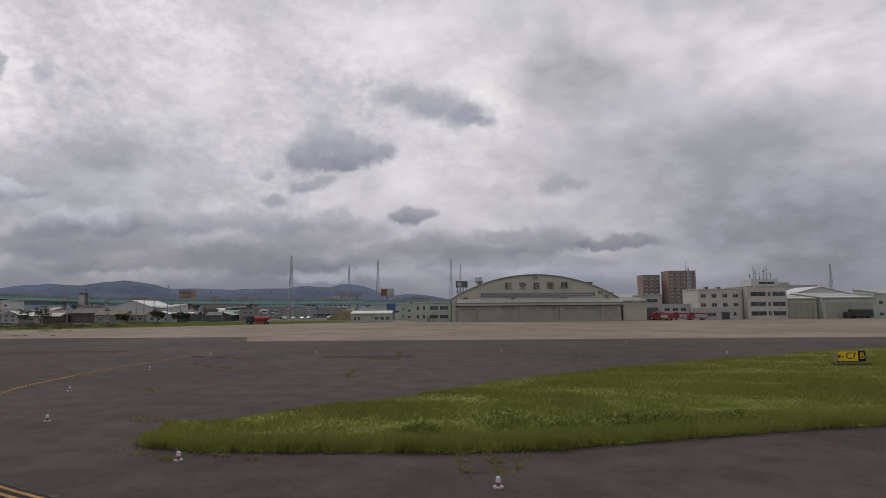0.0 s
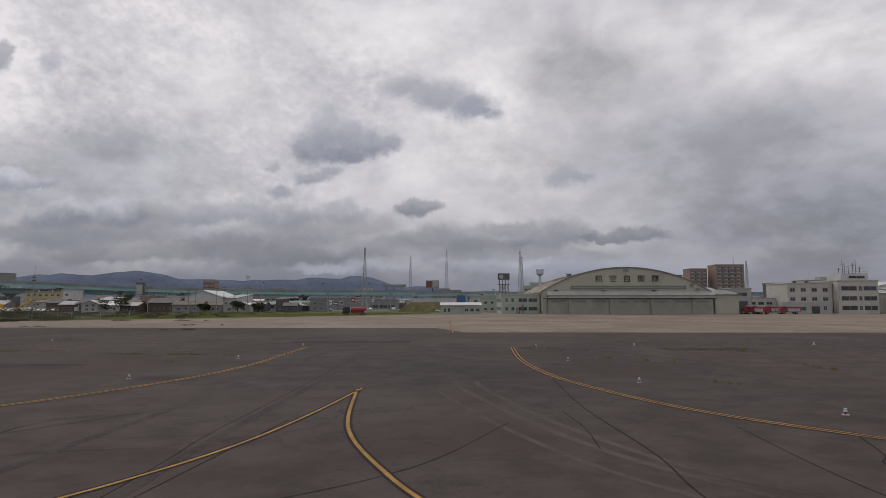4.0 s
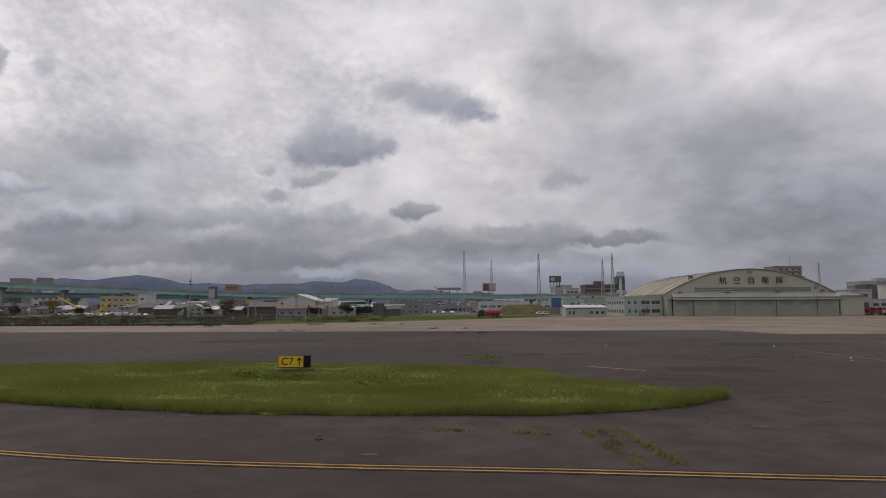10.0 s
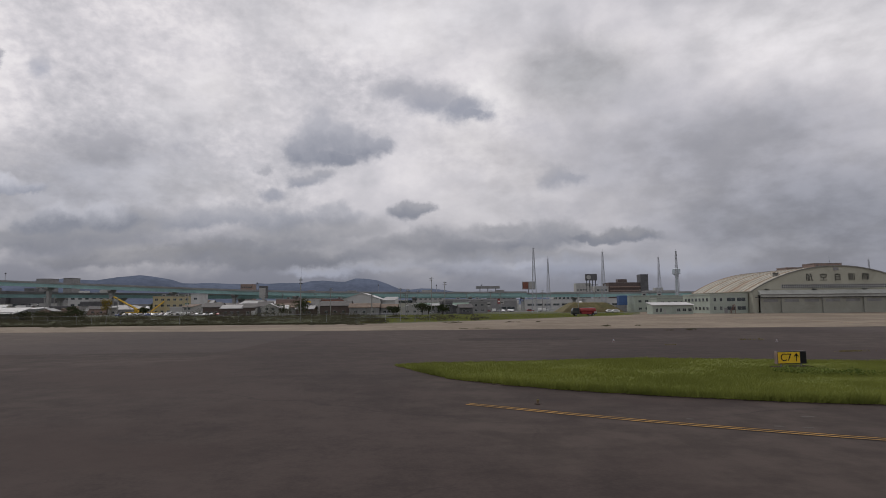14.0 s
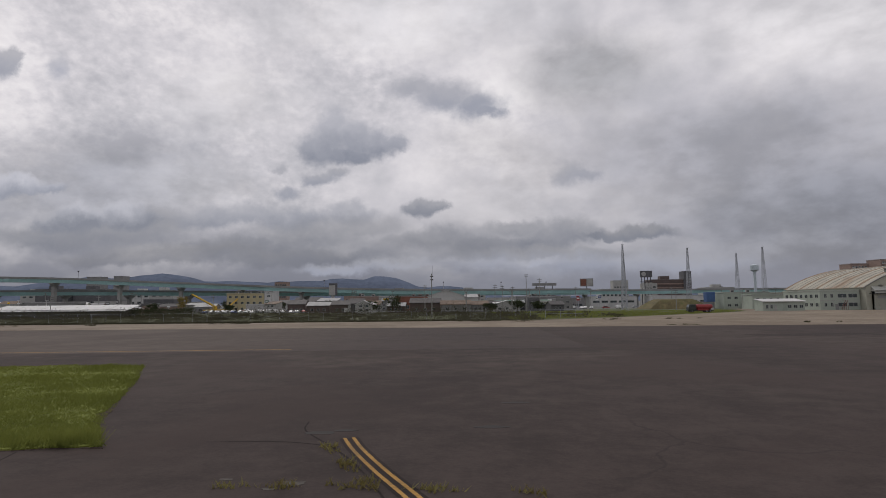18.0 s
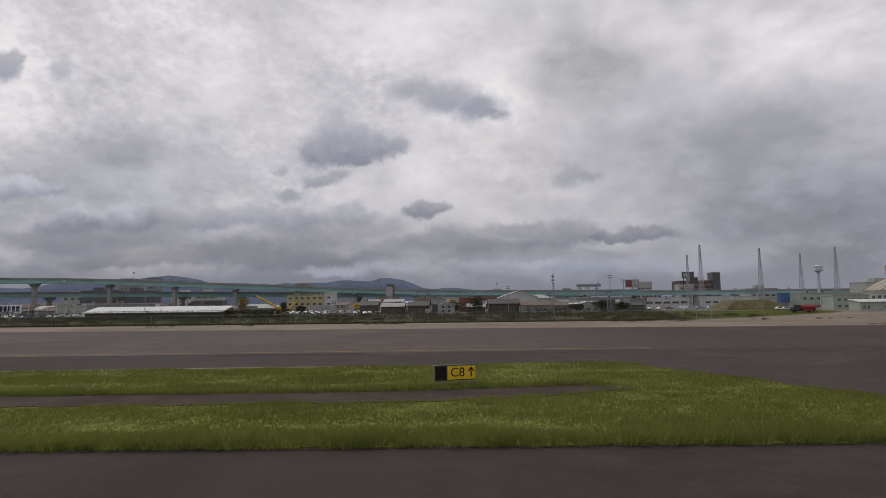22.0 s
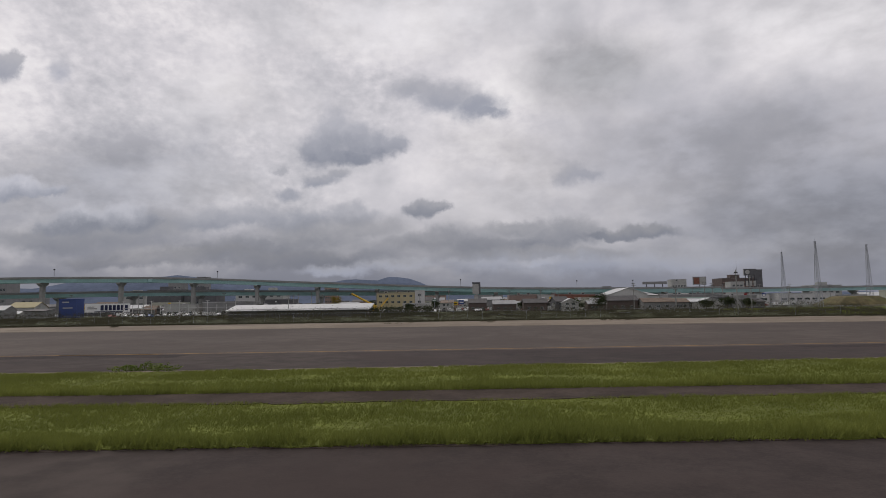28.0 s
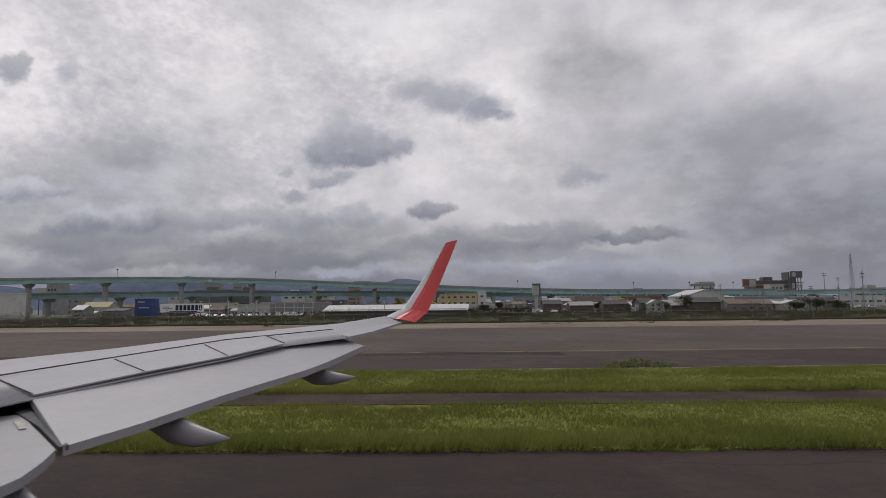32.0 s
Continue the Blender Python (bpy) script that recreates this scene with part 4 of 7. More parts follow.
def window(parent, w, h, x, y, z, turn=0.0, glass_mat="glass", frame_mat="frame"):
    key = (round(w, 2), round(h, 2), glass_mat, frame_mat)
    if key not in WINDOWS:
        a, b = window_mesh(w, h)
        a.materials.append(M[frame_mat])
        b.materials.append(M[glass_mat])
        WINDOWS[key] = (a, b)
    a, b = WINDOWS[key]
    f = new("window", a)
    f.parent, f.matrix_basis = parent, pose(x, y, z, 0, 0, turn)
    p = new("pane", b)
    p.parent = f
    return f


def arch(x):
    """Height of the vault over the hangar's front."""
    r, top, mid = 62.5, 18.3, 34.8
    return top - r + math.sqrt(max(r * r - (x - mid) ** 2, 0))


def hangar():
    e = thing("aircraft_hangar", "large cream-green barrel-roofed hangar with sliding doors and dark lettering", "hangar", (0, 233, 0))
    xs = np.linspace(2.0, 68.0, 33)
    front = [(2.0, 6.9), (68.0, 6.9)] + [(x, arch(x) - 0.25) for x in xs[::-1]]
    part("gable_wall", slab_xz(front, 0.0, 0.4), M["cream"], e)
    part("side_pier", box(2.0, 0.0, 0.0, 4.2, 0.6, 6.9), M["cream"], e)
    part("back_wall", slab_xz([(2.0, 0.0), (68.0, 0.0)] + [(x, arch(x) - 0.3) for x in xs[::-1]], 55.0, 55.4), M["cream"], e)
    for x in (2.0, 67.6):
        part("side_wall", box(x, 0.6, 0.0, x + 0.4, 55.0, arch(2.2) - 0.3), M["cream"], e)
    up = [(x, arch(x)) for x in np.linspace(1.4, 68.6, 41)]
    ring = [(x, z) for x, z in up] + [(x, z - 0.22) for x, z in up[::-1]]
    part("vault_roof", slab_xz(ring, 0.3, 55.6), M["vault"], e, "pale curved sheet roof with rust streaks")
    edge = [(x, z + 0.12) for x, z in up] + [(x, z - 0.3) for x, z in up[::-1]]
    part("gable_trim", slab_xz(edge, -0.35, 0.3), M["rooftrim"], e)
    for k, y in enumerate(np.arange(4, 55, 4.2)):
        rib = [(x, z + 0.10) for x, z in up[::2]] + [(x, z - 0.02) for x, z in up[::-2]]
        part("roof_rib", slab_xz(rib, y, y + (1.7 if k % 3 == 0 else 0.45)), M["rust"] if k % 3 == 0 else M["rooftrim"], e)
    # lower front: canopy over the doors, sloping apron roof above it
    part("canopy_roof", loft([[(x, -2.2, 7.1), (x, -2.2, 7.35), (x, -0.002, 8.9), (x, -0.002, 7.1)] for x in (4.0, 68.5)]), M["canopy"], e, "grey sloping canopy sheet")
    part("canopy_beam", box(4.0, -2.3, 6.2, 68.5, -1.9, 7.1), M["canopy"], e)
    part("canopy_soffit", box(4.0, -1.9, 6.85, 68.5, -0.002, 7.08), M["dark_wall"], e)
    part("door_track", box(2.2, -2.0, 6.0, 69.2, -1.2, 6.2), M["dark_steel"], e)
    n, x0, x1 = 8, 4.2, 67.8
    w = (x1 - x0) / n
    for i in range(n):
        y = -1.55 if i % 2 else -1.25
        d = part("sliding_door", box(x0 + i * w - 0.1, y, 0.05, x0 + (i + 1) * w + 0.1, y + 0.18, 6.05), M["cream_dark"], e)
        part("door_window", box(x0 + i * w + 1.2, y - 0.04, 4.3, x0 + (i + 1) * w - 1.2, y, 5.4), M["grey_wall"], d, "grey louvred strip")
        part("door_post", box(x0 + i * w - 0.14, y - 0.08, 0.05, x0 + i * w + 0.06, y, 6.05), M["rooftrim"], d)
        part("door_rail", box(x0 + i * w + 0.1, y - 0.05, 2.3, x0 + (i + 1) * w - 0.15, y, 2.42), M["cream_dark"], d)
    part("door_sill", box(2.0, -2.1, 0.0, 69.0, -0.9, 0.06), M["deck"], e)
    # ribbon window: two rows of small panes
    part("ribbon_recess", box(13.2, -0.05, 9.55, 58.2, -0.004, 11.05), M["dark_wall"], e)
    me = mesh_of(box(0, -0.09, 0, 0.52, -0.05, 0.56), "pane")
    me.materials.append(M["glass"])
    ml = mesh_of(box(-0.16, -0.14, 9.5, 0.16, -0.05, 11.1), "mullion")
    ml.materials.append(M["offwhite"])
    for i in range(55):
        x = 13.35 + i * 0.815
        b = new("mullion", ml)
        b.parent, b.matrix_basis = e, pose(x, 0, 0)
        for z in (9.66, 10.4):
            p = new("pane", me)
            p.parent, p.matrix_basis = e, pose(x + 0.16, 0, z)
    part("canopy_edge", box(4.0, -2.36, 6.9, 78.4, -2.3, 7.35), M["rooftrim"], e)
    part("ribbon_transom", box(13.2, -0.15, 10.24, 58.2, -0.055, 10.40), M["offwhite"], e)
    part("ribbon_sill", box(13.0, -0.2, 9.4, 58.4, -0.004, 9.55), M["cream"], e)
    for ch, x in zip("航空自衛隊", (24.4, 29.9, 35.4, 40.9, 46.4)):
        letters("lettering", ch, 3.1, e, pose(x, -0.06, 13.6, 90), M["ink"], 0.04)
    letters("lettering", "57", 1.7, e, pose(60.4, -0.10, 10.9, 90), M["ink"], 0.05)
    part("gable_louvre", box(34.0, -0.12, 16.4, 36.0, -0.004, 17.6), M["grey_wall"], e)
    for x, z in ((7.5, 9.2), (62.6, 9.6), (26, 9.0), (45.5, 9.1)):
        part("floodlight", box(x - 0.8, -0.7, z, x + 0.8, -0.004, z + 0.22), M["dark_steel"], e)
    # lower block beside the doors
    part("end_block", box(68.8, -0.6, 0.0, 78.2, 10.0, 7.3), M["cream"], e)
    part("end_block_roof", loft([[(x, -1.0, 7.5), (x, 10.0, 9.2), (x, 10.0, 9.4), (x, -1.0, 7.75)] for x in (68.6, 78.5)]), M["rooftrim"], e)
    part("downpipe", bar((69.0, -0.75, 0), (69.0, -0.75, 7.4), 0.09), M["cream_dark"], e)
    # roof gear
    for x, y in ((13.5, 4.0), (57.5, 4.0)):
        z = arch(x)
        part("roof_vent", box(x - 0.7, y - 0.7, z - 0.3, x + 0.7, y + 0.7, z + 1.1), M["rooftrim"], e)
        part("vent_cap", box(x - 1.0, y - 1.0, z + 1.1, x + 1.0, y + 1.0, z + 1.3), M["dark_steel"], e)
    return e


hangar()


def block(name, label, category, x0, x1, y, depth, h, wall="white", rows=0, cols=0, win=(1.6, 1.2), roof="flat", roof_mat="grey_roof", side=0, turn=0.0, base=1.0, frame_mat="frame", margin=1.0, group="", parapet=0.5):
    """A building; its front runs from x0 to x1 at depth y."""
    w = x1 - x0
    e = thing(name, label, category, (x0, y, 0), turn, group)
    if roof == "gable_front":
        part("wall", slab_xz([(0, 0), (w, 0), (w, h * 0.72), (w / 2, h), (0, h * 0.72)], 0, depth), M[wall], e)
        for s in (0, 1):
            a, b = ((-0.4, h * 0.72 - 0.25), (w / 2, h + 0.05)) if not s else ((w + 0.4, h * 0.72 - 0.25), (w / 2, h + 0.05))
            part("roof", slab_xz([a, b, (b[0], b[1] + 0.22), (a[0], a[1] + 0.22)], -0.4, depth + 0.4), M[roof_mat], e)
        top = h * 0.7
    elif roof == "gable_side":
        part("wall", slab_yz([(0, 0), (depth, 0), (depth, h * 0.68), (depth / 2, h), (0, h * 0.68)], 0, w), M[wall], e)
        part("roof", slab_yz([(-0.5, h * 0.66), (depth / 2, h + 0.05), (depth / 2, h + 0.28), (-0.5, h * 0.66 + 0.2)], -0.4, w + 0.4), M[roof_mat], e)
        part("roof", slab_yz([(depth + 0.5, h * 0.66), (depth / 2, h + 0.05), (depth / 2, h + 0.28), (depth + 0.5, h * 0.66 + 0.2)], -0.4, w + 0.4), M[roof_mat], e)
        top = h * 0.66
    elif roof == "lean":
        part("wall", slab_yz([(0, 0), (depth, 0), (depth, h), (0, h * 0.8)], 0, w), M[wall], e)
        part("roof", slab_yz([(-0.6, h * 0.77), (depth + 0.3, h + 0.02), (depth + 0.3, h + 0.2), (-0.6, h * 0.77 + 0.2)], -0.3, w + 0.3), M[roof_mat], e)
        top = h * 0.76
    else:
        part("wall", box(0, 0, 0, w, depth, h), M[wall], e)
        part("roof", box(-0.2, -0.2, h, w + 0.2, depth + 0.2, h + 0.18), M[roof_mat], e)
        if parapet:
            bm = box(-0.15, -0.15, h + 0.18, w + 0.15, 0.1, h + parapet)
            bm = box(-0.15, depth - 0.1, h + 0.18, w + 0.15, depth + 0.15, h + parapet, bm)
            bm = box(-0.15, 0.1, h + 0.18, 0.1, depth - 0.1, h + parapet, bm)
            bm = box(w - 0.1, 0.1, h + 0.18, w + 0.15, depth - 0.1, h + parapet, bm)
            part("parapet", bm, M[wall], e)
        top = h
    for r in range(rows):
        z = base + r * (top - base * 0.4) / rows
        for c in range(cols):
            window(e, win[0], win[1], margin + (w - 2 * margin) * (c + 0.5) / cols, -0.004, z, frame_mat=frame_mat)
        for c in range(side):
            window(e, win[0], win[1], -0.004, depth * (c + 0.5) / side, z, -90, frame_mat=frame_mat)
    return e


# annex beside the hangar
an = block("hangar_annex", "two-storey pale green annex with rows of windows beside the hangar", "building", -13.5, 1.6, 236, 26, 7.3, "mint", 0, 0, roof_mat="canopy")
for z in (1.3, 4.7):
    for x in (2.0, 4.4):
        window(an, 1.0, 1.5, x, -0.004, z)
    for x in (8.4, 12.4):
        window(an, 3.4, 1.5, x, -0.004, z)
    for k in range(7):
        window(an, 1.9, 1.4, -0.004, 2.2 + k * 3.5, z, -90)
part("door", box(5.6, -0.08, 0, 6.8, -0.003, 2.2), M["grey_wall"], an)
part("band", box(-0.1, -0.12, 3.6, 15.2, -0.003, 3.85), M["canopy"], an)
# small hut on the grass
hu = block("airfield_hut", "low pale green flat-roofed hut with dark windows", "hut", -37.5, -21.8, 232, 6.5, 4.4, "mint", 0, 0, roof="lean", roof_mat="sheet_roof")
for x in (10.0, 12.2, 14.4):
    window(hu, 1.4, 1.2, x, -0.004, 1.0)
for x in (1.6, 3.2):
    window(hu, 0.9, 1.5, x, -0.004, 0.8)
part("door", box(4.2, -0.08, 0, 5.2, -0.003, 2.0), M["offwhite"], hu)
# mobile stairs at the annex
e = thing("boarding_stairs", "dark wheeled maintenance stairs beside the annex", "stairs", (-7.0, 232.5, 0))
part("frame", bar((0, 0, 0.5), (1.6, 0, 3.6), 0.09, bar((0, 1.2, 0.5), (1.6, 1.2, 3.6), 0.09)), M["brick"], e)
for k in range(9):
    part("step", box(0.18 * k, 0, 0.6 + 0.34 * k, 0.18 * k + 0.3, 1.2, 0.66 + 0.34 * k), M["dark_steel"], e)
for x in (0.2, 1.7):
    for y in (0.0, 1.2):
        part("leg", bar((x, y, 0), (x, y, 3.2 if x > 1 else 0.8), 0.07), M["brick"], e)

# white three-storey office with a roof tower
wb = block("office_building", "white three-storey airfield office with ribbon windows", "building", 103, 121, 243, 16, 12.0, "warm_white", 0, 0)
for z in (5.1, 8.8):
    for k in range(4):
        window(wb, 2.1, 1.5, 2.0 + k * 4.4, -0.004, z)
window(wb, 1.4, 1.6, -1.4, -2.104, 1.2)
window(wb, 3.6, 1.6, 4.2, -2.104, 1.2)
window(wb, 1.2, 1.6, 13.6, -2.104, 1.4)
part("entrance_annex", box(-3.4, -2.1, 0, 16.0, 0.0, 4.6), M["offwhite"], wb, "low entrance annex")
part("entrance_door", box(8.2, -2.16, 0.05, 11.4, -2.101, 2.9), M["glass"], wb, "dark glazed entrance")
for z in (1.3, 4.4, 7.6, 10.8):
    part("floor_line", box(-0.06, -0.06, z * 1.08 + 2.2, 18.06, -0.003, z * 1.08 + 2.36), M["offwhite"], wb) if z > 2 and z < 10 else None
wb2 = block("office_wing", "white office wing with wide window bands and antennas", "building", 121.4, 137.4, 240, 18, 13.0, "warm_white", 0, 0)
for z in (1.4, 5.2, 9.2):
    window(wb2, 6.2, 1.8, 4.4, -0.004, z)
    window(wb2, 1.3, 1.8, 8.9, -0.004, z)
    window(wb2, 5.2, 1.8, 12.8, -0.004, z)
    part("fin", box(0.5, -0.3, z - 0.5, 0.8, -0.003, z + 2.2), M["white"], wb2)
part("roof_house", box(3.4, 3, 13.18, 14.4, 12, 16.3), M["white"], wb2)
window(wb2, 6.5, 1.0, 9.8, 2.996, 14.2)
part("roof_rail", box(3.4, 3.0, 17.0, 14.4, 3.08, 17.1), M["steel"], wb2)
for k, (x, h) in enumerate(((4.6, 2.4), (6.2, 5.4), (7.0, 4.2), (8.6, 3.2), (10.4, 4.6), (11.6, 5.6), (13.2, 3.0))):
    part("antenna", bar((x, 6, 16.3), (x, 6, 16.3 + h), 0.09), M["dark_steel"], wb2)
    part("antenna_arm", box(x - 0.7, 5.95, 16.3 + h * 0.7, x + 0.7, 6.05, 16.42 + h * 0.7), M["dark_steel"], wb2)
block("dark_tank_house", "dark grey plant house behind the office", "building", 127, 134, 300, 8, 13.8, "dark_wall", 0, 0)
# buildings between the hangar and the office
gb = block("garage_building", "grey garage with a dark panel as its shaded fire engine bay", "garage", 79.0, 87.0, 240, 12, 9.8, "offwhite", 0, 0)
# dark panel on the wall in place of the open bay's shade
part("bay_shade_panel", box(1.6, -0.06, 0, 6.4, -0.003, 5.0), M["dark_wall"], gb)
window(gb, 4.5, 1.5, 4.0, -0.004, 7.0)
block("fire_shed", "low white shed behind the fire engines", "shed", 87.2, 103, 252, 9, 6.0, "white", 1, 4, (2.4, 1.2), base=3.5)
block("rear_hall", "long low grey-roofed hall behind the hangar", "hall", 68, 92, 276, 14, 11.5, "grey_wall", 0, 0, roof="lean", roof_mat="grey_roof")
# small hangars further along the apron
for x0, x1, y, h, wall in ((140, 153, 246, 10.5, "cream"), (153.6, 175, 243, 10.8, "mint"), (184, 213, 247, 12.5, "mint"), (214, 245, 244, 15.0, "mint"), (246, 290, 250, 12, "cream")):
    b = block("small_hangar", "low pale green apron hangar with a lean-to roof", "hangar", x0, x1, y, 22, h, wall, 0, 0, roof="lean", roof_mat="grey_roof", group="small hangars")
    part("big_door", box(1.2, -0.12, 0, x1 - x0 - 1.2, -0.003, h * 0.62), M["cream_dark"], b)
    for k in range(1, 4):
        part("door_post", box(1.2 + (x1 - x0 - 2.4) * k / 4 - 0.06, -0.18, 0, 1.2 + (x1 - x0 - 2.4) * k / 4 + 0.06, -0.121, h * 0.62), M["rooftrim"], b)
b = block("workshop_block", "pale green two-storey workshop with outside stairs", "building", 175.4, 183.6, 244, 12, 9.8, "mint", 2, 2, (1.6, 1.3))
block("white_vault_shed", "white curved-roof shed behind the small hangars", "shed", 165, 200, 290, 20, 14.5, "white", 0, 0, roof="gable_front", roof_mat="sheet_roof")


# ------------------------------------------------------------ masts, poles, tanks
def lattice_mast(at, h=31.0, base=2.5, first={}):
    if h not in first:
        e = thing("lattice_mast", "tall slim grey steel lattice radio mast", "mast", group="radio masts")
        def half(z):
            return (base / 2) * (1 - z / h) + 0.22 * z / h
        cs = ((-1, -1), (1, -1), (1, 1), (-1, 1))
        for a, b in cs:
            part("leg", bar((a * base / 2, b * base / 2, 0), (a * 0.22, b * 0.22, h), 0.10, n=4), M["steel"], e)
        z, bm = 0.0, None
        while z < h - 1:
            step = max(1.0, half(z) * 1.9)
            for (a, b), (c, d) in zip(cs, cs[1:] + cs[:1]):
                p, q = half(z), half(min(z + step, h))
                bm = bar((a * p, b * p, z), (c * q, d * q, min(z + step, h)), 0.032, bm, 4)
                bm = bar((c * p, d * p, z), (a * q, b * q, min(z + step, h)), 0.032, bm, 4)
                bm = bar((a * q, b * q, min(z + step, h)), (c * q, d * q, min(z + step, h)), 0.036, bm, 4)
            z += step
        part("bracing", bm, M["steel"], e)["kind"] = "stuff"
        part("top_platform", box(-0.45, -0.45, h - 0.1, 0.45, 0.45, h + 0.05), M["steel"], e)
        part("top_rod", bar((0, 0, h), (0, 0, h + 1.4), 0.05), M["steel"], e)
        first[h] = e
        e.matrix_basis = pose(*at)
        return e
    return copy_thing(first[h], pose(*at))


for x, y in ((-75.2, 285), (-57.5, 347.7), (-35.9, 308), (2.3, 308.3), (8.2, 349.9), (236.0, 364.0), (158.2, 386.7)):
    lattice_mast((x, y, 0))

e = thing("water_tower", "white cylindrical water tank on a slim concrete shaft", "water tower", (19, 351.5, 0))
part("shaft", bar((0, 0, 0), (0, 0, 20.8), 0.9, n=14, r2=0.75), M["pale_blue"], e)
part("collar", bar((0, 0, 20.0), (0, 0, 21.3), 0.8, n=14, r2=2.0), M["pale_blue"], e)
part("tank", bar((0, 0, 21.3), (0, 0, 24.0), 2.3, n=18), M["pale_blue"], e)
part("lid", bar((0, 0, 24.0), (0, 0, 24.7), 2.3, n=18, r2=0.4), M["pale_blue"], e)
part("railing", bar((0, 0, 21.2), (0, 0, 21.4), 2.6, n=18), M["steel"], e)


def utility_pole(at, h=12.0, arms=2, dark=False):
    e = thing("utility_pole", "grey concrete utility pole with crossarms", "pole", at, group="utility poles")
    part("pole", bar((0, 0, 0), (0, 0, h), 0.19, n=8, r2=0.12), M["pier"], e)
    for k in range(arms):
        part("crossarm", box(-0.9, -0.06, h - 0.5 - 0.8 * k, 0.9, 0.06, h - 0.38 - 0.8 * k), M["dark_steel"], e)
        for x in (-0.8, -0.35, 0.35, 0.8):
            part("insulator", bar((x, 0, h - 0.38 - 0.8 * k), (x, 0, h - 0.15 - 0.8 * k), 0.06), M["offwhite"], e)
    return e


e = thing("antenna_pole", "tall grey pole with radio antennas", "pole", (-161.3, 180, 0))
part("pole", bar((0, 0, 0), (0, 0, 13.2), 0.2, n=8, r2=0.12), M["pier"], e)
for z in (11.2, 12.2):
    part("antenna", box(-0.5, -0.1, z, 0.5, 0.1, z + 0.25), M["dark_steel"], e)
part("whip", bar((0.25, 0, 12.4), (0.25, 0, 15.8), 0.03), M["steel"], e)
for x, y, h in ((-133, 230, 9.5), (-118, 300, 11), (-92, 280, 10), (-150, 262, 9), (-190, 330, 12), (-205, 290, 10), (-250, 300, 11), (-215, 355, 12), (-262, 262, 9), (-335, 330, 11), (-300, 240, 9), (-385, 260, 10), (-310, 226, 8.5), (-60, 260, 9), (-20, 285, 10), (-10, 330, 12), (40, 370, 12), (-105, 360, 12), (-345, 355, 11)):
    utility_pole((x, y, 0), h)


# ------------------------------------------------------------ elevated expressway
def deck_run(name, label, path, width=9.0, step=40.0, pier_every=1, piers=True):
    e = thing(name, label, "viaduct")
    xs, ys, zs = zip(*path)
    order = np.argsort(xs)
    xs, ys, zs = (np.array(a, float)[order] for a in (xs, ys, zs))
    fine = np.arange(xs[0], xs[-1] + 0.1, 8.0)

    def ease(v):
        k = np.interp(fine, xs, v)
        for _ in range(6):
            k[1:-1] = (k[:-2] + 2 * k[1:-1] + k[2:]) / 4
        return k
    fy, fz = ease(ys), ease(zs)

    def ring(i, prof):
        a, b = max(i - 1, 0), min(i + 1, len(fine) - 1)
        d = Vector((fine[b] - fine[a], fy[b] - fy[a], 0)).normalized()
        s = Vector((-d.y, d.x, 0))
        return [(fine[i] + s.x * o, fy[i] + s.y * o, fz[i] + z) for o, z in prof]
    h = width / 2
    n = int(step / 8)
    for a in range(0, len(fine) - 1, n):
        ids = range(a, min(a + n, len(fine) - 1) + 1)
        part("girder", loft([ring(i, [(-h + 0.9, -3.4), (h - 0.9, -3.4), (h - 0.5, -1.2), (-h + 0.5, -1.2)]) for i in ids]), M["teal"], e, "teal painted steel girder")
        part("deck_slab", loft([ring(i, [(-h, -1.2), (h, -1.2), (h, -0.8), (-h, -0.8)]) for i in ids]), M["deck"], e)
        part("parapet", loft([ring(i, [(-h, -0.8), (-h + 0.3, -0.8), (-h + 0.25, 0.1), (-h, 0.1)]) for i in ids]), M["deck"], e)
        part("parapet", loft([ring(i, [(h - 0.3, -0.8), (h, -0.8), (h, 0.1), (h - 0.25, 0.1)]) for i in ids]), M["deck"], e)
        if piers:
            i = a
            x, y, z = fine[i], fy[i], fz[i]
            p = part("pier", prism([(x - 0.95, y - 1.4), (x + 0.95, y - 1.4), (x + 0.95, y + 1.4), (x - 0.95, y + 1.4)], 0, z - 5.1), M["pier"], e, "grey concrete pier")
            part("pier_head", loft([[(x - 1.15, y - 1.8, z - 5.5), (x + 1.15, y - 1.8, z - 5.5), (x + 1.15, y + 1.8, z - 5.5), (x - 1.15, y + 1.8, z - 5.5)],
                                    [(x - 1.15, y - h + 0.6, z - 4.1), (x + 1.15, y - h + 0.6, z - 4.1), (x + 1.15, y + h - 0.6, z - 4.1), (x - 1.15, y + h - 0.6, z - 4.1)],
                                    [(x - 1.15, y - h + 0.6, z - 3.4), (x + 1.15, y - h + 0.6, z - 3.4), (x + 1.15, y + h - 0.6, z - 3.4), (x - 1.15, y + h - 0.6, z - 3.4)]]), M["pier"], p)
    return e, fine, fy, fz


UPPER = [(-900, 318, 20), (-700, 326, 21.6), (-560, 338, 23.0), (-492, 357, 23.9), (-452, 374, 24.0), (-411, 389, 23.2), (-362, 394, 20.7), (-320, 396, 18.8), (-285, 398, 17.0), (-245, 402, 15.3), (-200, 408, 14.0), (-140, 418, 13.4), (-60, 430, 13.2)]
LOWER = [(-900, 330, 13.0), (-600, 348, 13.8), (-500, 370, 15.0), (-452, 388, 15.4), (-400, 402, 15.2), (-360, 406, 14.6), (-285, 411, 13.4), (-180, 424, 12.9), (-100, 440, 12.5), (0, 455, 12.6), (100, 478, 13.0), (260, 520, 13.0), (420, 560, 13.0)]
_, ux, uy, uz = deck_run("upper_viaduct", "upper teal-girdered expressway viaduct on concrete piers", UPPER)
